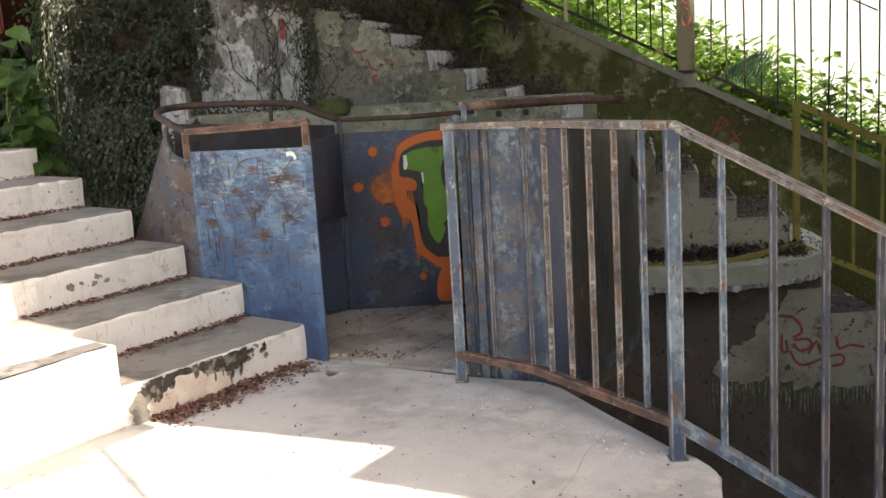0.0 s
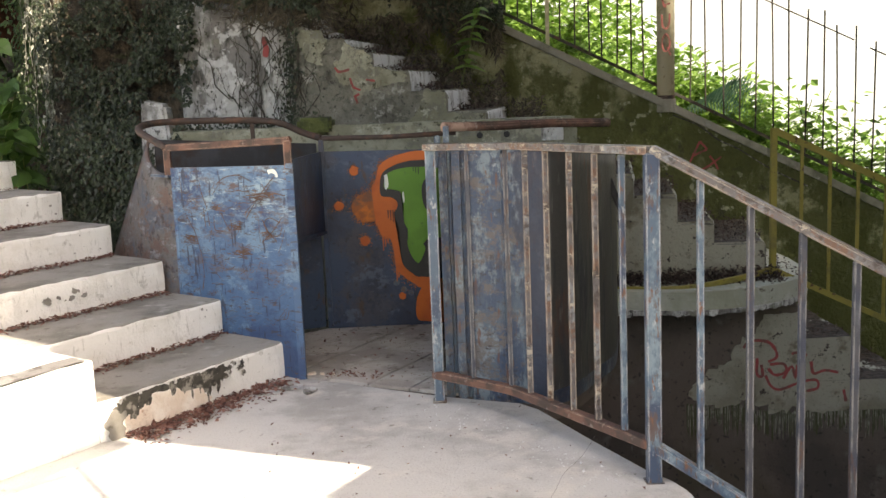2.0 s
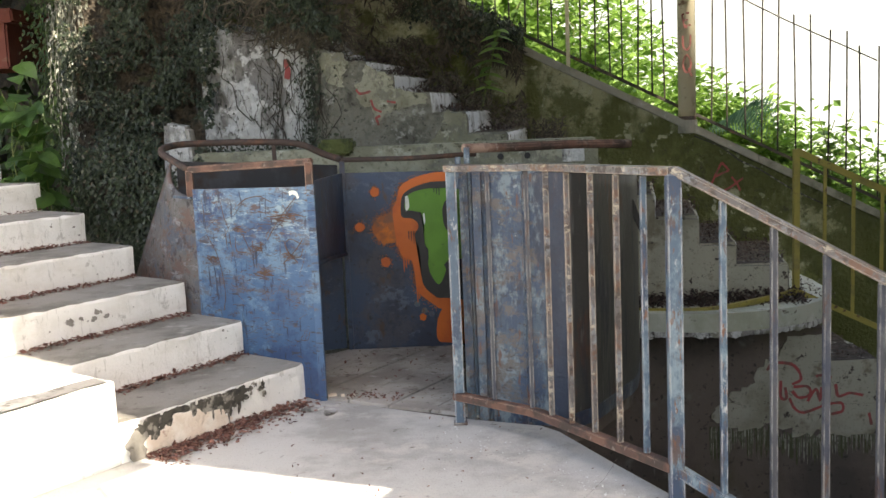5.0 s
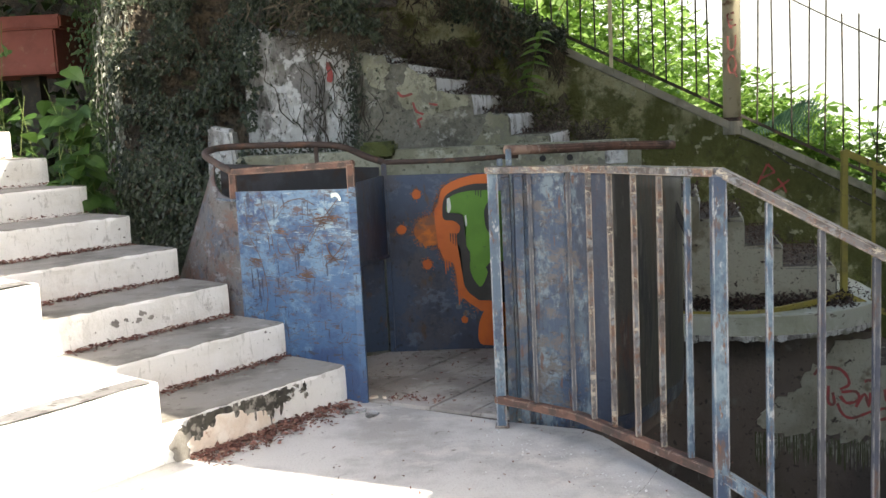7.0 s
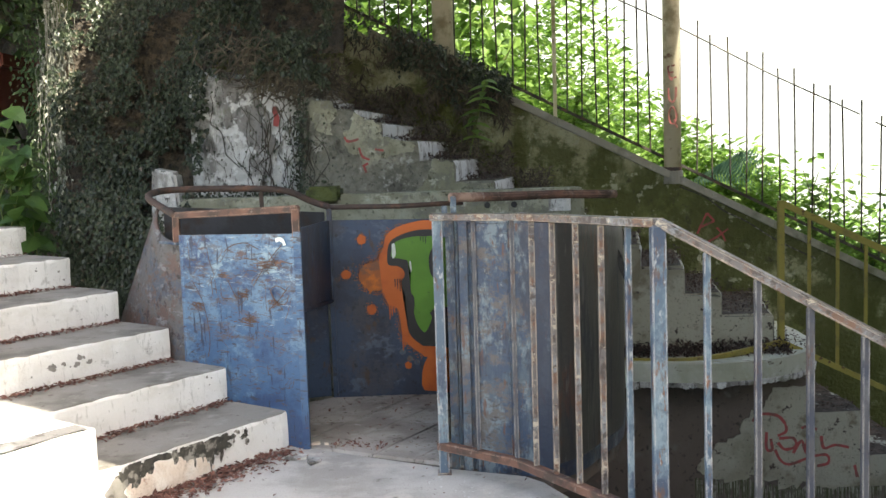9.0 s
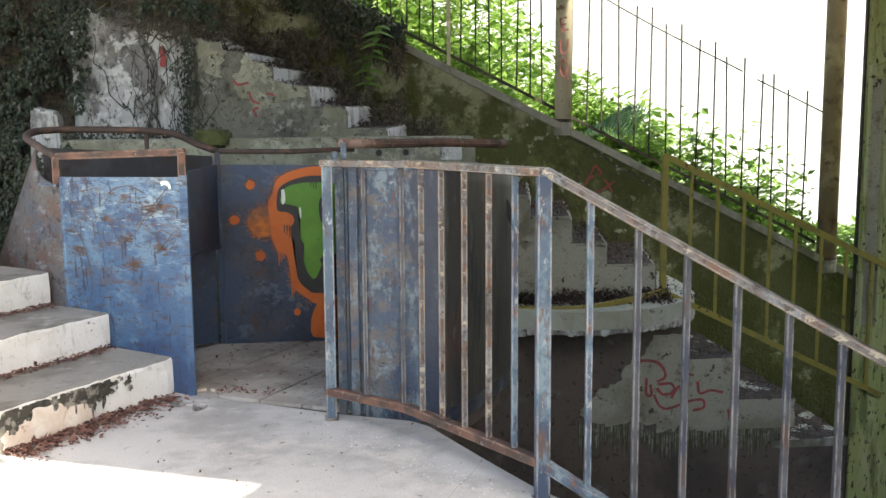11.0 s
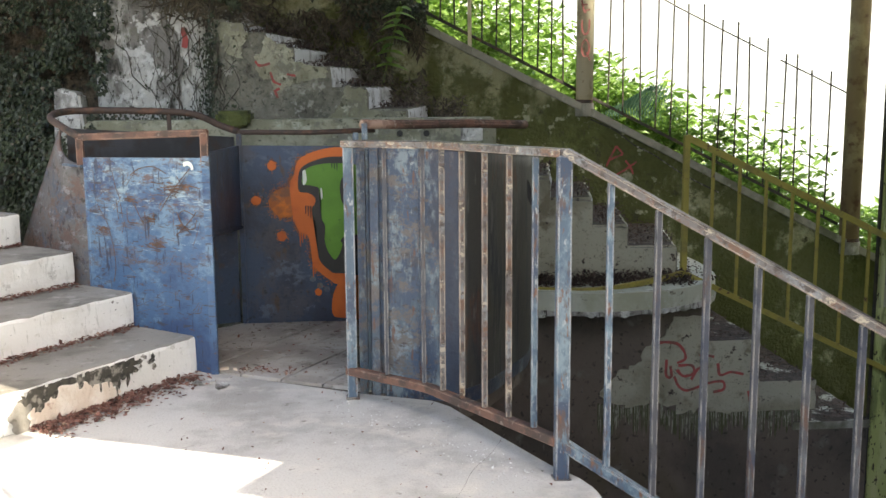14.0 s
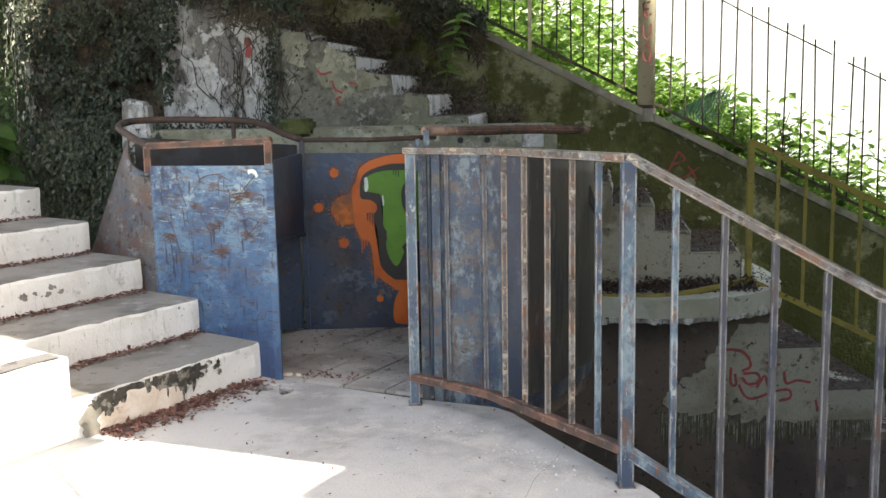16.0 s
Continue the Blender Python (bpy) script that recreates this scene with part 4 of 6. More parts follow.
# ---- the far flight of steps, its slab and walls ----
CY = 7.3                                             # cheek of the far flight
WY = 8.5                                             # sloping wall behind it
far = thing("far_steps", "stained concrete steps climbing along a mossy wall", "stairs", kind="structure")
STEP_X = [(-0.80, 1.79), (-0.53, 1.70), (-0.345, 1.60), (-0.10, 1.47), (0.155, 1.325), (0.43, 1.175), (0.72, 1.03), (1.02, 0.86), (1.44, 0.69), (1.75, 0.53), (2.01, 0.33), (2.38, 0.17)]
for i, (x, z) in enumerate(STEP_X):
    x0 = STEP_X[i - 1][0] - 0.02 if i else x - 0.10
    bm = bmesh.new()
    worn_block(bm, (x, CY + 0.02 + 0.004 * (i % 2)), (x + 0.22, WY + 0.05), (x0 - x, 0), z - 0.34, z, rag=0.014, r=0.025, top_from=5)
    bm.normal_update()
    for f in bm.faces:
        if abs(f.normal.x) > 0.7 and f.calc_center_median().x > x - 0.05 and f.material_index == 0:
            f.material_index = 2
    part("step", bm, [CHEEK if i < 6 else CREAM, SOIL, RISER_WHITE], far)
# cheek wall under the steps
bm = bmesh.new()
poly = [(-0.92, -0.3), (-0.93, 0.9), (-0.90, 1.7)]
for i, (x, z) in enumerate(STEP_X):
    n0 = STEP_X[i - 1][0] if i else -0.9
    poly += [(n0 + (x - n0) * t, z - 0.012 + 0.012 * noise.noise(Vector((n0 + t * 3, z * 5, 0)))) for t in (0.06, 0.3, 0.55, 0.8)]
    poly += [(x - 0.02, z - 0.022), (x - 0.006, z - 0.05)]
    if i + 1 < len(STEP_X):
        poly += [(x - 0.006, STEP_X[i + 1][1] - 0.02)]
poly += [(2.374, -0.3)]
lo = [bm.verts.new((x, CY, z)) for x, z in poly]
hi = [bm.verts.new((x, CY + 0.015, z)) for x, z in poly]
bm.faces.new(lo)
bm.faces.new(hi[::-1])
for i in range(len(poly)):
    j = (i + 1) % len(poly)
    bm.faces.new((lo[i], hi[i], hi[j], lo[j]))
cheek_wall = tagged(part("wall_cheek", bm, CHEEK), "stained render cheek wall of the far steps", "wall", kind="structure")

# painted render that still clings to the cheek
LOWER_PAINT = [(0.73, -0.09), (0.73, 1.005)]
for (x0, z0), (x1, z1) in zip(STEP_X[6:], STEP_X[7:]):
    LOWER_PAINT += [(x0 - 0.012, z0 - 0.03), (x0 - 0.012, z1 - 0.012)]
LOWER_PAINT += [(2.36, 0.15), (2.36, -0.09)]
def torn(outline, seed, j=0.016):
    fine = []
    for i in range(len(outline)):
        a, b = Vector(outline[i]), Vector(outline[(i + 1) % len(outline)])
        for k in range(6):
            q = a.lerp(b, k / 6)
            fine.append((q.x + j * noise.noise(Vector((i + k * 0.6, 1, seed))), q.y + j * noise.noise(Vector((i + k * 0.6, 5, seed)))))
    return fine


for seed, outline in ((1.0, [(-0.22, 1.04), (-0.14, 1.11), (-0.07, 1.18), (-0.03, 1.27), (-0.01, 1.335), (0.135, 1.305), (0.14, 1.16), (0.41, 1.155), (0.415, 1.01), (0.70, 1.01), (0.72, 0.6), (-0.3, 0.6), (-0.34, 0.98)]),
                      (2.0, [(-0.63, 1.54), (-0.58, 1.56), (-0.55, 1.675), (-0.37, 1.58), (-0.36, 1.50), (-0.13, 1.455), (-0.14, 1.40), (-0.27, 1.37), (-0.36, 1.35), (-0.43, 1.33), (-0.48, 1.25), (-0.5, 1.29), (-0.52, 1.38), (-0.58, 1.39), (-0.61, 1.44)]),
                      (4.0, LOWER_PAINT),
                      (3.0, [(-0.88, 1.70), (-0.84, 1.77), (-0.70, 1.76), (-0.66, 1.66), (-0.72, 1.60), (-0.70, 1.52), (-0.80, 1.55)])):
    bm = bmesh.new()
    fine = torn(outline, seed, 0.004 if outline is LOWER_PAINT else 0.020)
    lo = [bm.verts.new((x, CY - 0.001, z)) for x, z in fine]
    hi = [bm.verts.new((x, CY - 0.012, z)) for x, z in fine]
    bm.faces.new(hi)
    for i in range(len(fine)):
        j = (i + 1) % len(fine)
        bm.faces.new((lo[i], lo[j], hi[j], hi[i]))
    part("painted_render", bm, CREAM if outline is LOWER_PAINT else OLIVE_RENDER, cheek_wall, "olive painted render with torn edges")

# slab with a curved front edge
front = smooth_line([(0.70, 7.12, 0), (1.2, 7.0, 0), (1.7, 6.86, 0), (2.15, 6.92, 0), (2.5, 7.12, 0), (2.72, 7.45, 0), (2.78, 8.0, 0)], 5)
edge = [(p.x, p.y) for p in front]
bm = bmesh.new()
prism(bm, edge + [(2.78, 8.5), (0.7, 8.5)], -0.215, -0.085, 0.014)
slab = thing("landing_slab", "pale green painted concrete slab with broken curved edge", "slab", kind="structure")
part("deck", bm, SLAB_PAINT, slab)
bm = bmesh.new()


def broken(p):
    """How far the plaster below the slab's edge hangs down and stands out."""
    f = noise.noise(p * 5) + 0.6 * noise.noise(p * 16) + 0.4 * noise.noise(p * 40)
    return -0.236 - 0.032 * max(0.0, min(1.0, 0.5 + 0.7 * f)), 0.004 + 0.012 * noise.noise(p * 11)


for p, q in zip(front, front[1:]):
    k = 8
    for i in range(k):
        a, b = p.lerp(q, i / k), p.lerp(q, (i + 1) / k)
        n = Vector((b.y - a.y, a.x - b.x, 0)).normalized()
        (za, da), (zb, db) = broken(a), broken(b)
        hexa(bm, [a + n * da + Z3 * za, b + n * db + Z3 * zb, b - n * 0.06 + Z3 * zb, a - n * 0.06 + Z3 * za,
                  a + n * 0.010 + Z3 * -0.212, b + n * 0.010 + Z3 * -0.212, b - n * 0.06 + Z3 * -0.212, a - n * 0.06 + Z3 * -0.212])
bmesh.ops.remove_doubles(bm, verts=bm.verts, dist=0.0004)
part("broken_edge", bm, PEELED, slab, "chipped white edge of the slab")
# lower flight to the right
lower = thing("lower_steps", "peeling painted concrete steps with dead leaves", "stairs", kind="structure")
for x0, x1, z in ((2.55, 3.02, -0.55), (2.7, 3.47, -0.87), (3.3, 3.92, -1.2)):
    bm = bmesh.new()
    worn_block(bm, (x1, CY - 0.02), (x1, WY), (x0 - x1, 0), z - (0.23 if x0 < 3 else 0.06), z, rag=0.016, r=0.02)
    part("step", bm, [CREAM if x0 < 3 else COPING, LITTERED], lower)
bm = bmesh.new()
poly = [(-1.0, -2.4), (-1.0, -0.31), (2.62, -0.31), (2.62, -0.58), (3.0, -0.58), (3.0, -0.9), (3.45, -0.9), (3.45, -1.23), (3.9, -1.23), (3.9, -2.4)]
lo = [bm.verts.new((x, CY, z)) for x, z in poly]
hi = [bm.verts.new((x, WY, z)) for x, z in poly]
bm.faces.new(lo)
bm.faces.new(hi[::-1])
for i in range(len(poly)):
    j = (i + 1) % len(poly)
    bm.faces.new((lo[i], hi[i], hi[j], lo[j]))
pit_wall = tagged(part("wall_pit", bm, DARKWALL), "dark concrete wall under the slab", "wall", kind="structure")
# remains of painted render on the pit wall
bm = bmesh.new()
out = [(1.80, -0.93), (1.95, -0.76), (2.10, -0.70), (2.16, -0.58), (2.30, -0.50), (2.36, -0.36), (2.615, -0.35), (2.615, -0.60), (2.985, -0.60), (2.99, -0.80), (3.06, -0.93), (3.30, -0.95), (3.28, -1.06), (3.1, -1.10), (2.95, -1.06), (2.8, -1.12), (2.6, -1.06), (2.45, -1.10), (2.25, -1.0), (2.05, -1.04), (1.9, -1.0)]
fine = []
for i in range(len(out)):
    a, b = Vector(out[i]), Vector(out[(i + 1) % len(out)])
    for k in range(5):
        q = a.lerp(b, k / 5)
        j = 0.05 if (i < 6 or i > 10) else 0.006
        fine.append((q.x + j * noise.noise(Vector((i + k * 0.7, 1, 0))), q.y + j * noise.noise(Vector((i + k * 0.7, 5, 0)))))
lo = [bm.verts.new((x, CY - 0.004, z)) for x, z in fine]
hi = [bm.verts.new((x, CY - 0.016, z)) for x, z in fine]
bm.faces.new(hi)
for i in range(len(fine)):
    j = (i + 1) % len(fine)
    bm.faces.new((lo[i], lo[j], hi[j], hi[i]))
part("render_patch", bm, CREAM, pit_wall, "remains of cream painted render")
# damp and lime drips below the render
rd = random.Random(9)
for nm, mat, count, w, ln in (("moss_drip", MOSS_DRIP, 230, 0.018, 0.26), ("lime_drip", DRIP, 190, 0.0052, 0.26)):
    bm = bmesh.new()
    for k in range(count):
        x = rd.uniform(1.8, 3.42)
        top = -1.0 if x < 2.3 else -1.06
        d = rd.uniform(0.3, 1.0) * ln * (0.6 + 0.8 * abs(noise.noise(Vector((x * 3, 0, 4)))))
        dw = w * rd.uniform(0.5, 1.2)
        y = CY - (0.002 if mat is MOSS_DRIP else 0.003) - 0.000004 * k
        top -= rd.uniform(0, 0.06)
        bm.faces.new([bm.verts.new(p) for p in ((x - dw / 2, y, top), (x + dw / 2, y, top), (x + dw * 0.4, y, top - d * 0.8), (x, y, top - d), (x - dw * 0.4, y, top - d * 0.8))])
    tagged(part(nm, bm, mat, pit_wall, "greenish damp streaks" if mat is MOSS_DRIP else "thin pale lime drips"), kind="stuff")


def coping_z(x):
    return 1.18 - 0.505 * (x - 1.9)


# sloping wall with its coping
bm = bmesh.new()
xs = [-3.0 + 0.25 * i for i in range(38)]
hexa(bm, [(-3, WY, -2.4), (6.2, WY, -2.4), (6.2, WY + 0.22, -2.4), (-3, WY + 0.22, -2.4), (-3, WY, coping_z(-3) - 0.06), (6.2, WY, coping_z(6.2) - 0.06), (6.2, WY + 0.22, coping_z(6.2) - 0.06), (-3, WY + 0.22, coping_z(-3) - 0.06)])
slope_wall = tagged(part("wall_sloping", bm, MOSSY_SHADED), "mossy yellow-green rendered wall sloping down with the steps, shade painted at its right", "wall", kind="structure")
bm = bmesh.new()
for a, b in zip(xs[10:], xs[11:]):
    j = 0.004 * noise.noise(Vector((a * 3, 0, 0)))
    hexa(bm, [(a, WY - 0.05 + j, coping_z(a) - 0.065), (b - 0.003, WY - 0.05 + j, coping_z(b) - 0.065), (b - 0.003, WY + 0.27, coping_z(b) - 0.065), (a, WY + 0.27, coping_z(a) - 0.065),
              (a, WY - 0.05 + j, coping_z(a)), (b - 0.003, WY - 0.05 + j, coping_z(b)), (b - 0.003, WY + 0.27, coping_z(b)), (a, WY + 0.27, coping_z(a))])
part("coping", bm, COPING, slope_wall, "grey concrete coping")

# fence on the coping
fence = thing("fence", "thin dark steel bar fence on a sloping coping", "fence")
FY = WY + 0.1
bm = bmesh.new()
bar(bm, (-1.2, FY, coping_z(-1.2) + 0.10), (4.2, FY, coping_z(4.2) + 0.10), 0.02, 0.025)
part("bottom_rail", bm, FENCE, fence)
bm = bmesh.new()
tube(bm, [(x, FY, coping_z(x) + 1.205 + 0.01 * math.sin(x * 4)) for x in xs[7:27]], 0.006, 5)
part("top_wire", bm, FENCE, fence)
bm = bmesh.new()
tube(bm, [(3.63, FY, coping_z(3.63) + 1.212), (3.93, FY, coping_z(3.93) + 1.225), (4.22, FY, coping_z(4.22) + 1.235)], 0.006, 5)
part("top_wire", bm, FENCE, fence)
for i in range(43):
    x = (-1.05 + i * 0.1135 if i < 26 else 2.02 + (i - 26) * 0.1365) + 0.008 * math.sin(i * 2.2)
    if abs(x - 1.0) < 0.04 or x > 4.15:
        continue
    bm = bmesh.new()
    lean = 0.02 * math.sin(i * 1.7)
    tube(bm, [(x, FY, coping_z(x) + 0.09), (x + lean * 0.5, FY, coping_z(x) + 0.7), (x + lean, FY + 0.01, coping_z(x) + 1.31 + 0.03 * math.sin(i * 3.1))], 0.0075, 5)
    part("rod", bm, FENCE, fence)
bm = bmesh.new()
bar(bm, (1.0, FY, coping_z(1.0) - 0.01), (1.0, FY, coping_z(1.0) + 1.4), 0.03, 0.03)
part("flat_post", bm, POLE, fence)


def pole(x, y, z0, z1, r, mat, label):
    ob = thing("pole", label, "pole", "poles in the fence")
    bm = bmesh.new()
    tube(bm, [(x, y, z0), (x, y, (z0 + z1) / 2), (x, y, z1)], r, 16)
    part("shaft", bm, mat, ob, smooth=True)
    bm = bmesh.new()
    tube(bm, [(x, y, z0 - 0.06), (x, y, z0 + 0.045)], r * 1.16, 20)
    part("collar", bm, COPING, ob, "mossy concrete collar")
    bm = bmesh.new()
    tube(bm, [(x, y, z0 + 0.046), (x, y, z0 + 0.075)], r * 1.05, 20)
    part("rust_ring", bm, DARK_RUST, ob, "dark rusty ring")
    return ob


main_pole = pole(1.94, WY + 0.02, coping_z(1.94) - 0.03, 4.2, 0.070, POLE, "cream painted round pole with red writing")
pole(0.10, WY + 0.06, coping_z(0.1) - 0.04, 4.6, 0.085, POLE, "cream painted round pole behind ivy")
pole(4.27, WY + 0.02, coping_z(4.27) - 0.05, 4.0, 0.082, POLE_RUST, "brown rusted round pole by the green wall")

# yellow rail of the lower flight
yrail = thing("yellow_railing", "olive yellow painted steel stair railing", "railing")
YS = -0.49
bm = bmesh.new()
bar(bm, (2.415, CY - 0.02, 0.955), (4.14, CY - 0.02, 0.955 + YS * 1.725), 0.04, 0.045)
part("top_rail", bm, YELLOW, yrail)
bm = bmesh.new()
bar(bm, (2.415, CY - 0.02, -0.03), (4.14, CY - 0.02, -0.03 + YS * 1.725), 0.035, 0.04)
part("bottom_rail", bm, YELLOW, yrail)
bm = bmesh.new()
low_line = [(2.415, CY - 0.03, -0.03), (2.1, 7.12, -0.06), (1.7, 6.99, -0.085), (1.2, 7.1, -0.09), (0.8, 7.2, -0.08)]
sweep_bar(bm, smooth_line(low_line, 4), 0.03, 0.04)
part("curved_low_rail", bm, YELLOW, yrail)
bm = bmesh.new()
bar(bm, (2.415, CY - 0.02, -0.2), (2.415, CY - 0.02, 0.97), 0.042, 0.042)
part("post", bm, YELLOW, yrail)
for i in range(1, 9):
    x = 2.415 + 0.2 * i
    bm = bmesh.new()
    bar(bm, (x, CY - 0.02, -0.02 + YS * 0.2 * i), (x, CY - 0.02, 0.94 + YS * 0.2 * i), 0.022, 0.022)
    part("baluster", bm, YELLOW, yrail)

# green wall at the end of the fence
gw = thing("wall_green", "green painted wall with peeling paint and a recess", "wall", kind="structure")
GY = 7.34
bm = bmesh.new()
box(bm, (3.94, GY, -2.4), (7.5, GY + 0.05, 4.5), 0.006)
part("wall_body", bm, GREENWALL, gw)
for x0, x1, y0, z1 in ((3.925, 3.938, GY + 0.01, 4.5), (3.945, 3.965, GY - 0.045, 1.60), (4.075, 4.095, GY - 0.05, 1.62), (4.165, 4.172, GY - 0.012, 4.5), (4.30, 4.33, GY - 0.014, 4.5)):
    bm = bmesh.new()
    box(bm, (x0, y0, -0.34 if 3.94 < x0 < 4.08 else -2.4), (x1, GY - 0.002 if x0 > 3.94 else GY + 0.05, z1), 0.004)
    part("jamb", bm, FENCE if x0 < 3.94 else GREEN_PALE, gw, "dark edge strip" if x0 < 3.94 else "")
bm = bmesh.new()
hexa(bm, [(3.967, GY - 0.045, 1.50), (4.073, GY - 0.05, 1.54), (4.073, GY - 0.002, 1.54), (3.967, GY - 0.002, 1.50), (3.967, GY - 0.045, 1.58), (4.073, GY - 0.05, 1.62), (4.073, GY - 0.002, 1.62), (3.967, GY - 0.002, 1.58)], 0.004)
part("lintel", bm, GREEN_PALE, gw)
bm = bmesh.new()
box(bm, (3.967, GY - 0.006, -0.34), (4.073, GY - 0.002, 1.498))
part("recess_panel", bm, CREAM, gw, "pale grey-beige panel")
# flat black patches stand in for the darkness inside small holes
for x, z, w, h in ((4.27, 1.13, 0.05, 0.12), (4.215, 0.86, 0.02, 0.035), (4.235, 0.45, 0.03, 0.05), (4.20, 1.9, 0.02, 0.09)):
    bm = bmesh.new()
    vs = [bm.verts.new((x + w * 0.5 * math.cos(k * math.tau / 10) * (1 + 0.3 * math.sin(k * 2.3)), GY - 0.003, z + h * 0.5 * math.sin(k * math.tau / 10) * (1 + 0.2 * math.sin(k * 3.1)))) for k in range(10)]
    bm.faces.new(vs)
    part("broken_hole", bm, SHADE_BLACK, gw, "dark hole in the paint")

# rendered wall and low parapet behind the booth
bm = bmesh.new()
hexa(bm, [(-1.75, 7.55, -0.5), (-0.72, 7.55, -0.5), (-0.72, 8.4, -0.5), (-1.75, 8.4, -0.5), (-1.75, 7.55, 2.0), (-0.72, 7.55, 1.80), (-0.72, 8.4, 1.9), (-1.75, 8.4, 2.1)], 0.03)
wall_render = tagged(part("wall_render", bm, PEELED), "tall wall with peeling white render", "wall", kind="structure")
bm = bmesh.new()
box(bm, (-1.62, 6.62, -0.4), (0.95, 6.85, 1.13), 0.015)
parapet = tagged(part("wall_parapet", bm, OLIVE_RENDER), "low pale parapet behind the booth", "wall", kind="structure")
bm = bmesh.new()
box(bm, (-0.82, 6.60, 1.075), (-0.60, 6.86, 1.185), 0.02)
tagged(part("coping_stone", bm, MOSS_DARK), "mossy stone lying on the parapet", "stone", kind="structure")
bm = bmesh.new()
hexa(bm, [(-1.93, 7.0, 0.7), (-1.68, 7.0, 0.7), (-1.68, 7.3, 0.7), (-1.93, 7.3, 0.7), (-1.90, 7.02, 1.33), (-1.74, 7.02, 1.30), (-1.74, 7.2, 1.3), (-1.90, 7.2, 1.34)], 0.02)
tagged(part("broken_pillar", bm, PEELED), "broken white stub of a pillar", "pillar", kind="structure")

# ---- banks and hillside ----
def bank_y(x, z):
    return 7.75 + 0.35 * noise.noise(Vector((x * 0.9, z * 0.9, 4))) + max(0, z - 2.0) * 0.5 + max(0, -2.6 - x) * -0.35


bm = bmesh.new()
nx, nz = 44, 30
vs = [[bm.verts.new((-2.75 + 2.1 * i / nx, bank_y(-2.75 + 2.1 * i / nx, -0.5 + 4.4 * j / nz) + 0.08, -0.5 + 4.4 * j / nz)) for j in range(nz + 1)] for i in range(nx + 1)]
for i in range(nx):
    for j in range(nz):
        c = vs[i][j].co
        if c.x > -1.70 and c.z < 2.0:
            continue
        bm.faces.new((vs[i][j], vs[i + 1][j], vs[i + 1][j + 1], vs[i][j + 1]))
bmesh.ops.delete(bm, geom=[v for v in bm.verts if not v.link_faces], context='VERTS')
tagged(part("bank", bm, SOIL), "dark earth bank under ivy", "bank", kind="structure")

bm = bmesh.new()


def hill_z(x, y):
    return coping_z(min(max(x, -6), 7)) * 0.9 + 0.02 + (y - 8.7) * 0.04 + 0.12 * noise.noise(Vector((x, y, 0))) - max(0, y - 9.8) * 0.3 * min(1, max(0, (x - 1.6) / 1.5))


nx, ny = 50, 24
vs = [[bm.verts.new((-7 + 19 * i / nx, 8.73 + 14 * (j / ny) ** 1.6, hill_z(-7 + 19 * i / nx, 8.73 + 14 * (j / ny) ** 1.6) - 0.12)) for j in range(ny + 1)] for i in range(nx + 1)]
for i in range(nx):
    for j in range(ny):
        bm.faces.new((vs[i][j], vs[i + 1][j], vs[i + 1][j + 1], vs[i][j + 1]))
tagged(part("hillside", bm, SOIL), "overgrown earth slope behind the fence", "hillside", kind="structure")

# ivy
leaves = []
r2 = random.Random(11)


def ivy_leaf(p, out=0.12, size=(0.022, 0.050)):
    d = Vector((r2.gauss(0, 0.55), -0.35 + r2.gauss(0, 0.3), -1 + r2.gauss(0, 0.4)))
    s = r2.uniform(*size) * (0.75 + 0.5 * abs(noise.noise(p * 1.7)))
    leaves.append((p - Vector((0, r2.uniform(0, out), 0)), d, Vector((r2.gauss(0, 0.4), -1, 0.35 + r2.gauss(0, 0.35))), s, s * 0.85))


for _ in range(46000):
    x, z = r2.uniform(-2.75, -0.7), r2.uniform(0.1, 3.6)
    if x > -1.60 - 0.16 * noise.noise(Vector((x * 3, z * 3, 1))) - 0.12 * max(0, 1.5 - z) and z < 2.05 - 0.22 * (x + 1.6) + 0.16 * noise.noise(Vector((x * 5, z * 2, 9))):
        continue
    if noise.noise(Vector((x * 2.5, z * 2.5, 2.2))) + 0.6 * noise.noise(Vector((x * 8, z * 8, 5.2))) < -0.16:
        continue
    lump = 0.16 * noise.noise(Vector((x * 3.5, z * 3.5, 8)))
    ivy_leaf(Vector((x, bank_y(x, z) - 0.06 + lump - (0.22 if x > -1.75 else 0), z)))
for _ in range(3600):                                   # ivy heaped beside the booth and on the parapet's end
    x, z = r2.uniform(-2.35, -1.55), r2.uniform(0.0, 1.22)
    if z > 1.05 and -1.9 < x < -1.62:
        continue
    ivy_leaf(Vector((x, 6.5 + 0.25 * noise.noise(Vector((x * 3, z * 3, 0))) + (x + 1.95) ** 2 * 0.6 + max(0, z - 0.9) * 0.6, z)), 0.02)
for _ in range(1500):                                   # ivy spilling over the top of the rendered wall
    x = r2.uniform(-1.8, -0.75)
    z = 2.10 - 0.20 * (x + 1.75) + abs(r2.gauss(0, 0.12)) - 0.14 * max(0, noise.noise(Vector((x * 6, 2, 0))))
    ivy_leaf(Vector((x, 7.5 + max(0, z - 2.1) * 0.6, z)), 0.08)
for _ in range(5200):                                   # ivy creeping over the sloping wall and its coping
    x = r2.uniform(-2.0, 0.62)
    if -1.05 < x < -0.30 and r2.random() < 0.85:
        continue
    z = coping_z(x) + 0.12 - r2.random() * (0.30 + 0.3 * noise.noise(Vector((x * 3, 0, 3)))) * (1 if x < 0.2 else 0.5)
    ivy_leaf(Vector((x, WY - 0.06, z + r2.gauss(0, 0.03))))
tagged(new("ivy", leaf_mesh("ivy", leaves, IVY)), "dark green ivy covering the bank and wall", "ivy", kind="stuff")

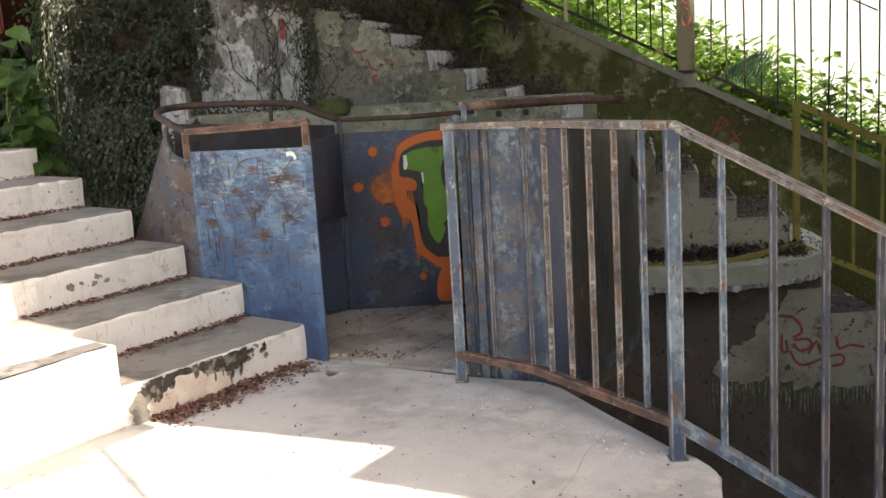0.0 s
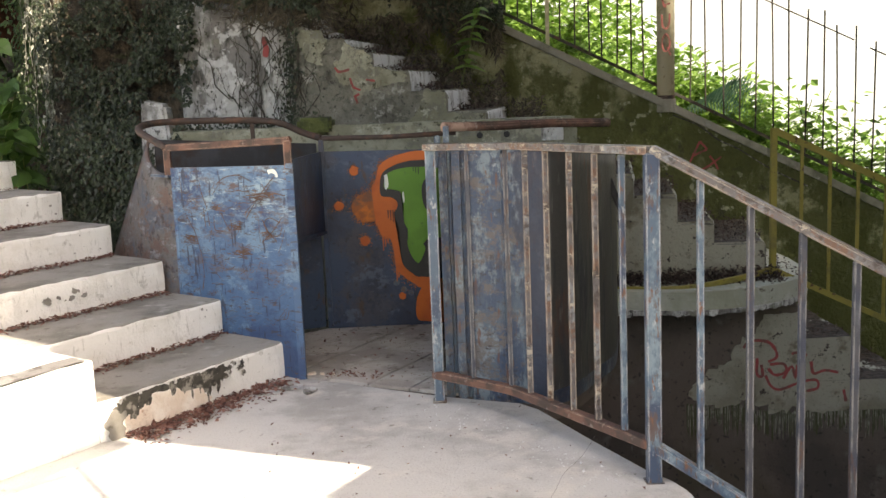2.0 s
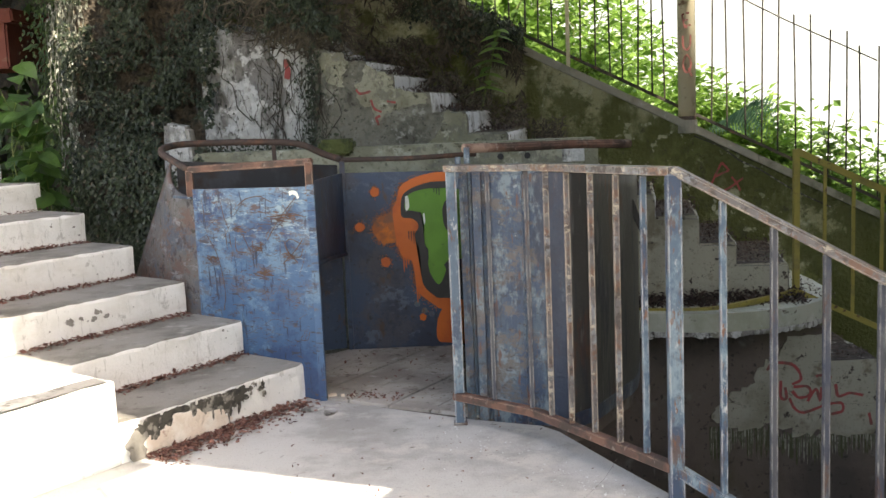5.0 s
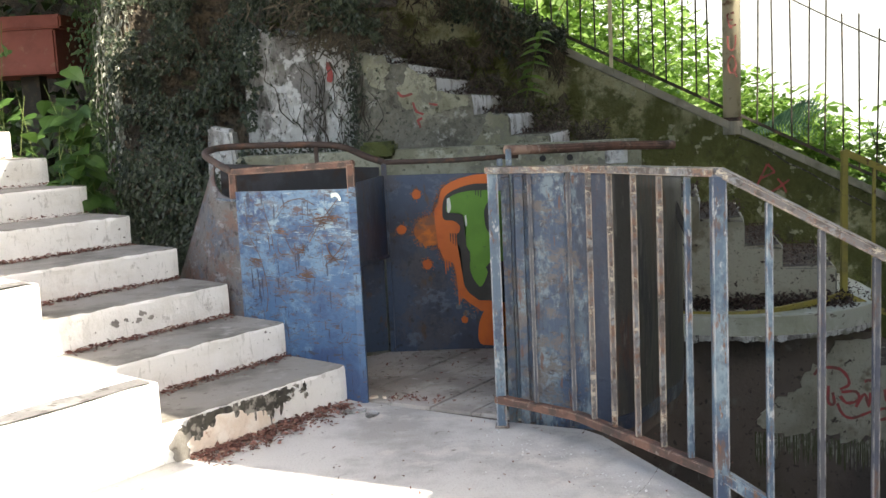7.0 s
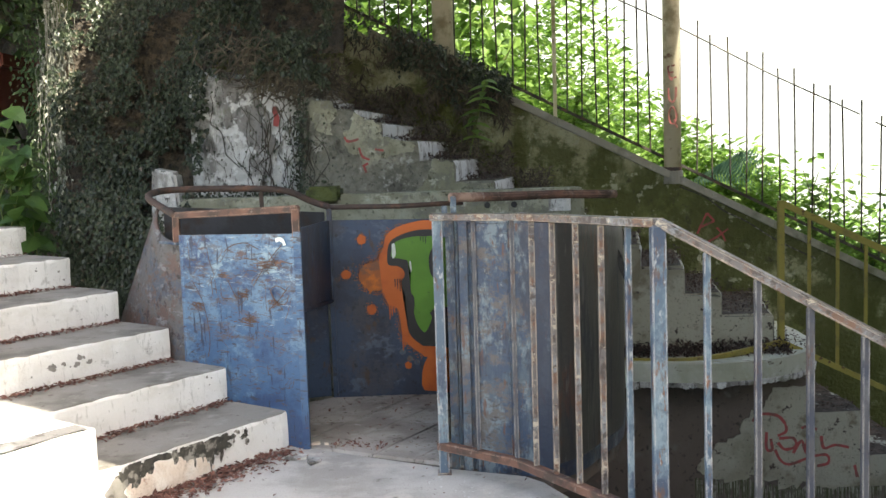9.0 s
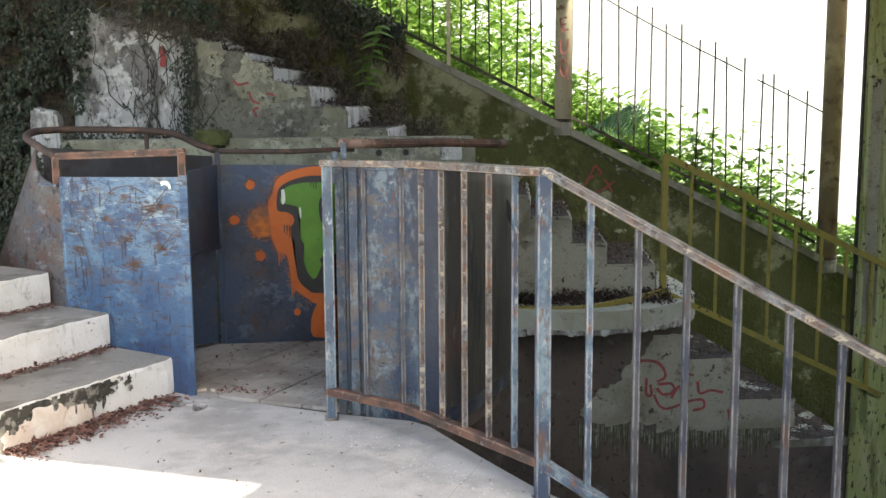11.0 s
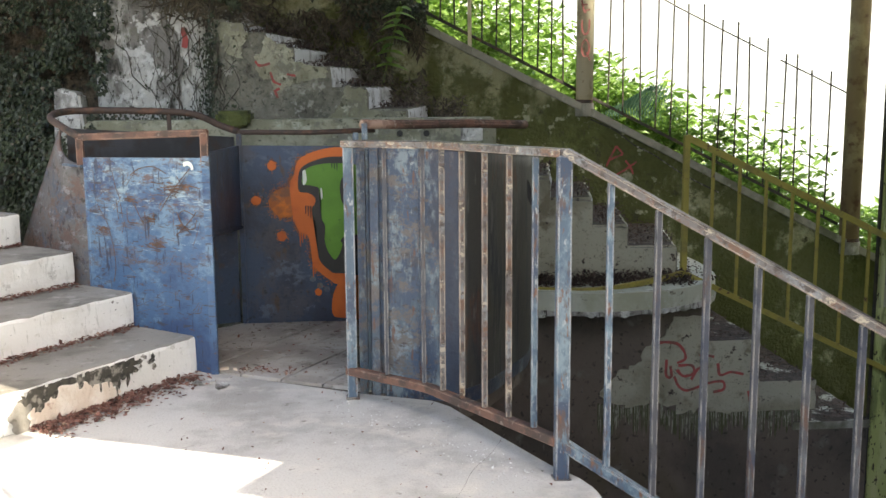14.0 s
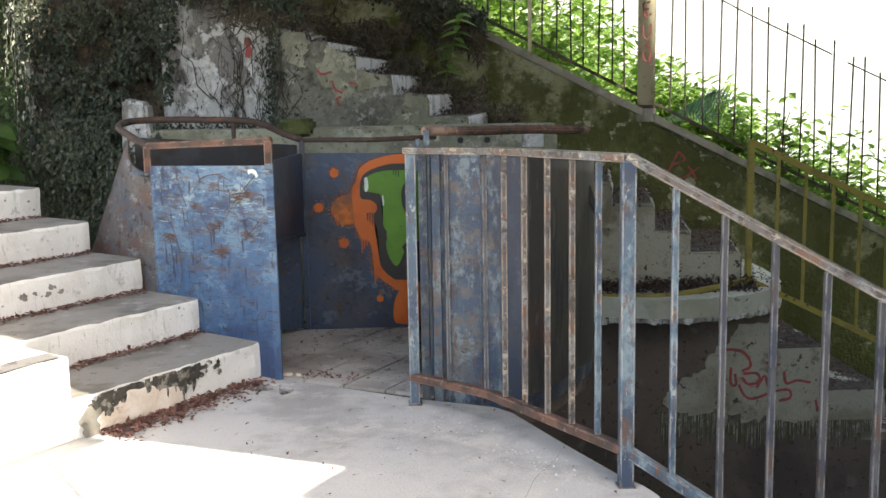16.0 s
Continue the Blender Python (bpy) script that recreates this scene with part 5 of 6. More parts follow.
# matted roots and dead stems that hang over the sloping wall and lie along its foot
mat = []
for k in range(7000):
    x = r2.uniform(-1.1, 0.60)
    hang = r2.random() ** 1.4
    reach = 0.50 + 0.35 * noise.noise(Vector((x * 4, 0, 7)))
    if noise.noise(Vector((x * 3.2, hang * 2, 3))) < -0.12 or (x < -0.33 and r2.random() < 0.88):
        continue
    p = Vector((x, WY - 0.04 - r2.uniform(0, 0.10), coping_z(x) + 0.10 - hang * reach))
    s = r2.uniform(0.04, 0.11)
    mat.append((p, Vector((r2.gauss(0, 0.7), -0.2, -1 + r2.gauss(0, 0.5))), Vector((r2.gauss(0, 0.5), -1, 0.3)), s, s * r2.uniform(0.06, 0.3)))
for k in range(1500):                                   # matted over the top of the rendered wall
    x = r2.gauss(-0.98, 0.22)
    if not -1.7 < x < -0.62:
        continue
    s = r2.uniform(0.05, 0.13)
    mat.append((Vector((x, 7.42 - r2.uniform(0, 0.06), 2.02 - 0.2 * (x + 1.2) + r2.gauss(0, 0.09))), Vector((r2.gauss(0, 1.0), -0.2, -0.6 + r2.gauss(0, 0.6))), Vector((r2.gauss(0, 0.5), -1, 0.3)), s, s * r2.uniform(0.05, 0.2)))
for i, (x, z) in enumerate(STEP_X[:7]):                 # heaped along the wall's foot on the upper steps
    for k in range(420):
        t = abs(r2.gauss(0, 0.35))
        if t > 1:
            continue
        s = r2.uniform(0.03, 0.08)
        mat.append((Vector((x + 0.2 - r2.uniform(0, 0.28), WY - 0.04 - t * 0.7, z + 0.02 + (1 - t) * r2.uniform(0, 0.20))), rvec(r2), Vector((r2.gauss(0, 0.5), -0.6, 0.6)), s, s * r2.uniform(0.08, 0.35)))
tagged(new("root_mat", leaf_mesh("root_mat", mat, ROOTS)), "brown tangle of dry roots and dead stems on the wall", "roots", kind="stuff")

# undergrowth behind the fence
def growth(count, xr, yr, hgt, size, rr, keep=None):
    out = []
    for _ in range(count):
        x, y = rr.uniform(*xr), rr.uniform(*yr)
        top = hgt * (0.65 + 0.7 * noise.noise(Vector((x * 1.1, y * 1.1, 6))))
        z = hill_z(x, y) - 0.05 + top * rr.random() ** 0.7
        if keep and not keep(x, y, z):
            continue
        a = rr.uniform(0, math.tau)
        d = Vector((math.cos(a), math.sin(a), rr.uniform(-0.5, 0.9)))
        s = rr.uniform(*size)
        out.append((Vector((x, y, z)), d, Vector((rr.gauss(0, 0.5), rr.gauss(0, 0.5), 1)), s, s * rr.uniform(0.3, 0.55)))
    return out


r3 = random.Random(5)
g = growth(17000, (-1.6, 6.4), (8.8, 10.5), 0.55, (0.045, 0.13), r3) + growth(6000, (-3, 4.5), (10.5, 14), 0.8, (0.08, 0.22), r3) + growth(8000, (-0.8, 2.2), (9.6, 12), 1.7, (0.05, 0.16), r3) + growth(1500, (2.0, 3.0), (8.95, 10.0), 0.8, (0.06, 0.15), r3) + growth(1100, (2.8, 4.4), (8.95, 10.2), 1.2, (0.06, 0.15), r3)
tagged(new("undergrowth", leaf_mesh("undergrowth", g, GRASS)), "bright sunlit green undergrowth behind the fence", "undergrowth", kind="stuff")

# ---- unseen roof that cuts the sun into patches, and the glowing backdrop ----
ROOF_Z = 3.6
SHIFT = Vector((SUN.x / SUN.z * ROOF_Z, SUN.y / SUN.z * ROOF_Z))
# Outlines set where sun falls on the floor; the gap lights the creepers.
OUTER = [(-3.25, 9.8), (-3.40, 8.5), (-3.47, 7.6), (-3.25, 5.63), (-2.0, 4.64), (-1.20, 4.02), (-0.22, 3.60), (-0.38, 3.33), (0.0, 3.13), (0.55, 2.84), (9, -1.6), (9, 9.1), (1.2, 9.1), (1.0, 9.8)]
LEFT_SUN_BLOCK = [(-9, 9.8), (-9, 8.4), (-4.2, 7.6), (-3.8, 7.4), (-3.62, 9.8)]
bm = bmesh.new()
rings = []
for ring in (OUTER, LEFT_SUN_BLOCK):
    vs = [bm.verts.new((x + SHIFT.x, y + SHIFT.y, ROOF_Z)) for x, y in ring]
    rings += [bm.edges.new((vs[i], vs[(i + 1) % len(vs)])) for i in range(len(vs))]
bmesh.ops.triangle_fill(bm, use_beauty=True, edges=rings)
ext = bmesh.ops.extrude_face_region(bm, geom=list(bm.faces))
for v in [e for e in ext["geom"] if isinstance(e, bmesh.types.BMVert)]:
    v.co.z += 0.05
tagged(part("roof", bm, DARKWALL), "unseen roof cut to shape the sunlit patches", "roof", kind="structure")
# Bars added out of view to throw the strips of shadow.
shadow_bars = thing("shadow_bars", "unseen bars added to cast shadow strips on the floor", "bars", kind="structure")
for a, b in (((-1.38, 3.78), (-0.95, 3.10)), ((-1.62, 3.40), (-1.36, 3.66)), ((-2.1, 4.0), (-1.9, 3.6)), ((-1.27, 4.02), (-1.46, 3.72)), ((-1.46, 3.72), (-1.80, 3.22))):
    bm = bmesh.new()
    bar(bm, (a[0] + SHIFT.x, a[1] + SHIFT.y, ROOF_Z), (b[0] + SHIFT.x, b[1] + SHIFT.y, ROOF_Z), 0.13 if a[0] in (-1.27, -1.46) else 0.035, 0.03, 0)
    part("shadow_bar", bm, FENCE, shadow_bars)
# Emission sheet added: it glows as the white distance and lights the scene.
BACKDROP_GLOW = bpy.data.materials.new("backdrop_glow")
BACKDROP_GLOW.use_nodes = True
hn = BACKDROP_GLOW.node_tree
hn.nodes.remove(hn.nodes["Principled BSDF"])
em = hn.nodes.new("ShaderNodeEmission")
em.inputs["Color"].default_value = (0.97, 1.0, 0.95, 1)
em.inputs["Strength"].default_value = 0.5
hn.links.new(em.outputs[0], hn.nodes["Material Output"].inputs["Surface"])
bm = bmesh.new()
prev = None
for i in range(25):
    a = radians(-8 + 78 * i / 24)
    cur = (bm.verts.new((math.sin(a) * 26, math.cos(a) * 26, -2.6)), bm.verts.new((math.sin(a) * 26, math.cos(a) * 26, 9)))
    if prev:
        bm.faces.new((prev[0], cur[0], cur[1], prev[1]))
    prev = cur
tagged(part("backdrop", bm, BACKDROP_GLOW), "glowing backdrop that gives the white distance its brightness", "distance", kind="structure")

# Two unseen walls added to dim the light that reaches the pit.
bm = bmesh.new()
box(bm, (0.95, -0.1, -2.4), (5.29, 0.1, 0.15))
tagged(part("light_block_south", bm, DARKWALL), "unseen wall added to keep light out of the pit", "wall", kind="structure")
bm = bmesh.new()
box(bm, (5.3, -4.0, -2.4), (5.5, 7.09, 3.3))
tagged(part("light_block_east", bm, DARKWALL), "unseen wall added to keep light out of the pit", "wall", kind="structure")
bm = bmesh.new()
for i in range(31):
    for j in range(9):
        x = -18 + 15.6 * i / 30
        bm.verts.new((x, 14.5 + 0.8 * noise.noise(Vector((x * 0.5, j, 0))) + 0.3 * j, -2.4 + 10.5 * j / 8))
bm.verts.ensure_lookup_table()
for i in range(30):
    for j in range(8):
        bm.faces.new([bm.verts[k] for k in (i * 9 + j, i * 9 + j + 9, i * 9 + j + 10, i * 9 + j + 1)])
tagged(part("wooded_hill", bm, SOIL), "dark wooded hillside behind the steps", "hillside", kind="structure")

# ---- graffiti on the booth ----
def spray(name, outline, mat, lift, round_it=True, label=""):
    pts = [Vector((x, 0, z)) for x, z in outline]
    if round_it:
        pts = smooth_line(pts + [pts[0]], 4)[:-1]
    bm = bmesh.new()
    bm.faces.new([bm.verts.new((p.x, BW - 0.016 - lift, max(0.005, p.z))) for p in pts])
    bmesh.ops.triangulate(bm, faces=bm.faces)
    return part(name, bm, mat, back_wall, label)


def blot(x, z, r, n=14, seed=0.0):
    return [(x + r * (1 + 0.25 * noise.noise(Vector((i * 0.9, seed, 0)))) * math.cos(i * math.tau / n), z + r * (1 + 0.25 * noise.noise(Vector((i * 0.9, seed, 3)))) * math.sin(i * math.tau / n)) for i in range(n)]


spray("orange_paint", [(0.35, 1.0), (-0.023, 1.0), (-0.137, 0.989), (-0.23, 0.959), (-0.282, 0.916), (-0.302, 0.842), (-0.325, 0.80), (-0.322, 0.708), (-0.313, 0.623), (-0.284, 0.53), (-0.232, 0.50), (-0.215, 0.415), (-0.208, 0.337), (-0.167, 0.285), (-0.102, 0.235), (-0.044, 0.215), (0.35, 0.20)], ORANGE, 0.001, label="orange spray-paint outline")
spray("black_paint", [(0.33, 0.947), (-0.025, 0.947), (-0.122, 0.943), (-0.215, 0.914), (-0.266, 0.874), (-0.28, 0.80), (-0.272, 0.752), (-0.215, 0.74), (-0.20, 0.69), (-0.205, 0.62), (-0.185, 0.57), (-0.179, 0.447), (-0.170, 0.361), (-0.116, 0.300), (-0.041, 0.279), (0.33, 0.30)], BLACK_SPRAY, 0.003, label="black spray-paint outline")
spray("green_paint", [(0.31, 0.91), (-0.032, 0.909), (-0.14, 0.907), (-0.225, 0.884), (-0.252, 0.84), (-0.252, 0.795), (-0.178, 0.782), (-0.158, 0.75), (-0.150, 0.685), (-0.152, 0.60), (-0.130, 0.549), (-0.138, 0.481), (-0.125, 0.42), (-0.10, 0.375), (-0.078, 0.362), (-0.055, 0.395), (-0.037, 0.442), (-0.02, 0.5), (0.31, 0.55)], GREEN_SPRAY, 0.005, label="green spray-paint fill")
spray("orange_spot", blot(-0.225, 0.698, 0.042, seed=2), ORANGE, 0.007)
spray("black_mark", [(-0.005, 0.85), (-0.03, 0.83), (-0.045, 0.78), (-0.038, 0.70), (-0.01, 0.66), (0.0, 0.74)], BLACK_SPRAY, 0.007)
for i in range(4):
    spray("black_drip", [(-0.243 + 0.014 * i, 0.672), (-0.236 + 0.014 * i, 0.672), (-0.238 + 0.014 * i, 0.625 - 0.012 * (i % 3)), (-0.242 + 0.014 * i, 0.625 - 0.012 * (i % 3))], BLACK_SPRAY, 0.009, False)
for i in range(3):
    spray("black_drip", [(-0.09 + 0.014 * i, 0.915), (-0.084 + 0.014 * i, 0.915), (-0.085 + 0.014 * i, 0.885 - 0.008 * i), (-0.089 + 0.014 * i, 0.885 - 0.008 * i)], BLACK_SPRAY, 0.009, False)
spray("orange_cloud", blot(-0.358, 0.69, 0.084, 24, 5), ORANGE_DULL, 0.0006, label="thin dull orange spray cloud")
for x, z, r in ((-0.422, 0.901, 0.026), (-0.516, 0.704, 0.026), (-0.378, 0.501, 0.027), (-0.181, 0.173, 0.02)):
    spray("orange_spot", blot(x, z, r, seed=x * 9), ORANGE, 0.002)
spray("orange_patch", [(0.2, 0.24), (-0.03, 0.245), (-0.07, 0.215), (-0.095, 0.16), (-0.105, 0.10), (-0.10, 0.04), (-0.05, 0.02), (0.2, 0.02)], ORANGE, 0.0035)
for i, (x, z, l) in enumerate(((-0.275, 0.53, 0.09), (-0.262, 0.52, 0.06), (-0.248, 0.51, 0.03), (-0.206, 0.34, 0.08), (-0.196, 0.33, 0.05), (-0.31, 0.63, 0.05))):
    spray("orange_drip", [(x - 0.005, z), (x + 0.005, z), (x + 0.002, z - l), (x - 0.002, z - l)], ORANGE, 0.0015 + 0.0001 * i, False)
spray("pale_highlight", [(-0.252, 0.868), (-0.236, 0.872), (-0.230, 0.815), (-0.243, 0.79), (-0.252, 0.80)], PALE_SPRAY, 0.008)
spray("pale_highlight", [(-0.156, 0.765), (-0.147, 0.77), (-0.143, 0.72), (-0.152, 0.71)], PALE_SPRAY, 0.008)
# overspray: fine droplets that soften the edges of the paint
ro = random.Random(61)
bm = bmesh.new()
edge_line = smooth_line([Vector((x, 0, z)) for x, z in ((-0.03, 1.0), (-0.137, 0.989), (-0.23, 0.959), (-0.282, 0.916), (-0.302, 0.842), (-0.325, 0.80), (-0.322, 0.708), (-0.313, 0.623), (-0.284, 0.53), (-0.232, 0.50), (-0.215, 0.415), (-0.208, 0.337), (-0.167, 0.285), (-0.102, 0.235))], 8)
for k in range(1900):
    if k < 1050:
        p = ro.choice(edge_line) + Vector((-abs(ro.gauss(0, 0.014)) + 0.004, 0, ro.gauss(0, 0.012)))
    elif k < 1700:
        a, d = ro.uniform(0, math.tau), 0.078 + abs(ro.gauss(0, 0.016))
        p = Vector((-0.358 + d * math.cos(a), 0, 0.69 + d * math.sin(a)))
    else:
        cx, cz = ro.choice(((-0.422, 0.901), (-0.516, 0.704), (-0.378, 0.501)))
        a, d = ro.uniform(0, math.tau), 0.024 + abs(ro.gauss(0, 0.008))
        p = Vector((cx + d * math.cos(a), 0, cz + d * math.sin(a)))
    if p.z > 0.985:
        continue
    r = ro.uniform(0.0012, 0.0034)
    bm.faces.new([bm.verts.new((p.x + r * math.cos(q * math.tau / 5), BW - 0.0165, p.z + r * math.sin(q * math.tau / 5))) for q in range(5)])
tagged(part("overspray", bm, ORANGE_DULL, back_wall, "fine orange spray droplets"), kind="stuff")
for x, z in ((-0.17, 0.21), (-0.13, 0.19), (-0.21, 0.25)):
    spray("paint_wear", blot(x, z, 0.018, 9, x * 30), BLUE_GREY, 0.0012)

# scratches on the left panel
PU = (B - A).normalized()
PN = Vector((PU.y, -PU.x, 0)).normalized()
PN = PN if PN.y < 0 else -PN


def on_panel(s, z):
    return A + PU * s + Vector((0, 0, z))


def scratch(name, pts, w, mat, lift=0.019):
    bm = bmesh.new()
    stroke(bm, smooth_line([on_panel(s, z) for s, z in pts], 5), w, PN * lift)
    part(name, bm, mat, front_left)


for pts in ([(0.49, 0.92), (0.44, 0.95), (0.38, 0.965), (0.32, 0.967), (0.24, 0.94)], [(0.08, 0.97), (0.16, 0.90), (0.23, 0.83), (0.29, 0.76)], [(0.17, 0.93), (0.13, 0.88), (0.10, 0.85)], [(0.11, 0.93), (0.17, 0.86), (0.19, 0.84)],
            [(0.05, 0.77), (0.11, 0.71), (0.19, 0.65)], [(0.06, 0.75), (0.13, 0.77), (0.17, 0.74), (0.13, 0.69), (0.07, 0.69), (0.05, 0.73)], [(0.18, 0.76), (0.14, 0.70), (0.09, 0.66)],
            [(0.74, 0.76), (0.70, 0.71), (0.67, 0.66), (0.64, 0.56), (0.63, 0.46), (0.65, 0.38)], [(0.62, 0.94), (0.60, 0.86), (0.57, 0.80)], [(0.60, 0.80), (0.59, 0.70)], [(0.57, 0.78), (0.56, 0.71)], [(0.525, 0.76), (0.52, 0.695), (0.45, 0.69)], [(0.47, 0.78), (0.44, 0.73), (0.41, 0.69)], [(0.40, 0.75), (0.40, 0.69)], [(0.34, 0.75), (0.335, 0.69)], [(0.40, 0.72), (0.335, 0.72)]):
    scratch("scratch", pts, 0.0048, SCRATCH)
for pts in ([(0.08, 0.95), (0.12, 0.90), (0.19, 0.84)], [(0.16, 0.66), (0.12, 0.71), (0.07, 0.69)], [(0.21, 0.80), (0.25, 0.70), (0.33, 0.67)]):
    scratch("bright_scratch", pts, 0.0014, BLUE_GREY, 0.0235)
scratch("white_paint_dab", [(0.12, 0.985), (0.095, 0.993), (0.07, 0.985), (0.06, 0.965)], 0.02, PALE_SPRAY, 0.0205)
rs = random.Random(77)
for s0, z0, w, h in ((0.20, 0.862, 0.24, 0.028), (0.14, 0.88, 0.12, 0.02), (0.36, 0.72, 0.10, 0.03), (0.33, 0.585, 0.20, 0.03), (0.72, 0.645, 0.10, 0.016), (0.50, 0.80, 0.10, 0.014), (0.15, 0.69, 0.11, 0.02)):
    bm = bmesh.new()
    for k in range(26):                                 # many thin horizontal scrapes make one scuff
        z = z0 + rs.gauss(0, h * 0.5)
        c, ln = s0 + rs.gauss(0, w * 0.22), w * rs.uniform(0.1, 0.42)
        stroke(bm, [on_panel(min(0.80, max(0.02, c + ln * (q / 4 - 0.5))), z + 0.003 * math.sin(q + k)) for q in range(5)], rs.uniform(0.0015, 0.005), PN * (0.0150 + 0.00008 * k))
    part("rusty_scuff", bm, SCRATCH, front_left, "red-brown scuffed paint")
for k in range(80):
    s0, z0 = rs.uniform(0.05, 0.78), rs.uniform(0.25, 0.95)
    ln, a = rs.uniform(0.03, 0.13), rs.choice((0.0, 0.1, -0.2, 1.3, 2.4)) + rs.gauss(0, 0.3)
    pts = [(s0, z0), (s0 + ln * 0.5 * math.cos(a), z0 + ln * 0.5 * math.sin(a) + rs.gauss(0, 0.008)), (s0 + ln * math.cos(a), z0 + ln * math.sin(a))]
    pts = [(min(0.8, max(0.03, p)), min(0.98, q)) for p, q in pts]
    scratch("scratch", pts, rs.uniform(0.0012, 0.003), SCRATCH if k % 5 else BLUE_GREY, 0.0182 + 0.0001 * k)

# red writing on the walls and the pole
def wall_strokes(parent, y, lines, w, name="red_writing", label="red spray-paint scribble"):
    bm = bmesh.new()
    for i, l in enumerate(lines):
        stroke(bm, smooth_line([Vector((x, y, z)) for x, z in l], 4), w, Vector((0, -0.004 - 0.0006 * i, 0)))
    return part(name, bm, RED_SPRAY, parent, label)


wall_strokes(slope_wall, WY, ([(2.13, 0.655), (2.17, 0.74), (2.21, 0.82)], [(2.21, 0.82), (2.24, 0.79), (2.27, 0.755)], [(2.27, 0.755), (2.21, 0.73), (2.16, 0.71)], [(2.22, 0.585), (2.30, 0.63), (2.385, 0.69)], [(2.29, 0.70), (2.33, 0.65), (2.36, 0.585)]), 0.018)
wall_strokes(pit_wall, CY - 0.016, ([(2.21, -0.6), (2.26, -0.55), (2.38, -0.56), (2.44, -0.62), (2.45, -0.68), (2.39, -0.71)],
             [(2.31, -0.68), (2.31, -0.8), (2.35, -0.81), (2.34, -0.73)],
             [(2.4, -0.73), (2.5, -0.73), (2.52, -0.79), (2.44, -0.81), (2.39, -0.76)],
             [(2.5, -0.84), (2.56, -0.75), (2.59, -0.84), (2.6, -0.74)],
             [(2.7, -0.72), (2.72, -0.81), (2.8, -0.79), (2.9, -0.81)],
             [(2.37, -0.81), (2.41, -0.89), (2.48, -0.92), (2.63, -0.87), (2.74, -0.86), (2.75, -0.92), (2.67, -0.94)],
             [(2.56, -0.66), (2.59, -0.65), (2.67, -0.67)],
             [(2.94, -0.94), (2.96, -1.03)]), 0.021)
wall_strokes(cheek_wall, CY - 0.0125, ([(-0.62, 1.505), (-0.59, 1.475), (-0.52, 1.49)], [(-0.41, 1.415), (-0.35, 1.405)], [(-0.52, 1.43), (-0.50, 1.37), (-0.45, 1.345)], [(-0.50, 1.30), (-0.46, 1.32)], [(-0.49, 1.30), (-0.475, 1.255)]), 0.016)
bm = bmesh.new()
px, py, pr = 1.94, WY + 0.02, 0.0715


def on_pole(a, z):
    return Vector((px + pr * math.sin(a), py - pr * math.cos(a), z))


for l in ([(-0.5, 1.96), (-0.3, 1.83), (-0.1, 1.80)], [(-0.5, 1.96), (0.1, 1.98)], [(-0.5, 1.89), (0.0, 1.90)], [(-0.3, 1.82), (0.25, 1.84)], [(-0.45, 1.74), (-0.4, 1.63), (-0.1, 1.60), (0.15, 1.65), (0.2, 1.75)],
          [(-0.4, 1.50), (-0.1, 1.54), (0.2, 1.47), (0.05, 1.39), (-0.3, 1.39), (-0.45, 1.46), (-0.35, 1.51)], [(-0.05, 1.42), (0.3, 1.34)]):
    stroke(bm, smooth_line([on_pole(a * 1.35, 1.52 + (z - 1.34) * 0.85 if z < 1.56 else 1.73 + (z - 1.6) * 0.8 if z < 1.77 else 1.90 + (z - 1.8) * 0.67) for a, z in l], 4), 0.014, Vector((0, -0.003, 0)))
part("red_letters", bm, SHADED_RED, main_pole, "red hand-painted letters EUQ one below another")

# ---- dead leaves, debris ----
def litter_line(out, a, b, width, count, z, rr, size=(0.02, 0.055), side=None):
    d = (b - a)
    n = side if side is not None else Vector((-d.y, d.x)).normalized()
    for _ in range(count):
        p = a + d * rr.random() + n * abs(rr.gauss(0, width))
        dd = Vector((rr.gauss(0, 1), rr.gauss(0, 1), rr.gauss(0, 0.25)))
        s = rr.uniform(*size)
        out.append((Vector((p.x, p.y, z + rr.uniform(0.002, 0.014))), dd, Vector((rr.gauss(0, 0.4), rr.gauss(0, 0.4), 1)), s, s * rr.uniform(0.3, 0.7)))


r4 = random.Random(21)
lit = []
back = (-RUN).normalized()
for i in range(7):
    a = O + RUN * (i + 1) + back * 0.004
    litter_line(lit, a + EDGE * 0.02, a + EDGE * 1.0, 0.034, 520 if i < 4 else 140, RISE * (i + 1), r4, (0.01, 0.032), back)
litter_line(lit, O + back * 0.01 + EDGE * 0.1, O + back * 0.01 + EDGE * 0.98, 0.075, 900, 0.0, r4, (0.01, 0.038), back)
litter_line(lit, O + back * 0.01 + EDGE * 0.45, O + back * 0.01 + EDGE * 0.98, 0.085, 420, 0.002, r4, (0.012, 0.04), back)
litter_line(lit, O + back * 0.01 + EDGE * 0.0, O + back * 0.01 + EDGE * 0.5, 0.11, 60, 0.0, r4, (0.015, 0.04), back)
for _ in range(70):
    p = Vector((r4.uniform(-0.7, 0.7), r4.uniform(2.9, 4.4)))
    s = r4.uniform(0.006, 0.022)
    lit.append((Vector((p.x, p.y, 0.004)), rvec(r4), Vector((0, 0, 1)), s, s * 0.6))
for _ in range(22):
    p = Vector((r4.uniform(-0.6, 0.0), r4.uniform(4.75, 5.8)))
    s = r4.uniform(0.01, 0.03)
    lit.append((Vector((p.x, p.y, 0.008)), rvec(r4), Vector((0, 0, 1)), s, s * 0.6))
near_litter, lit = lit, []
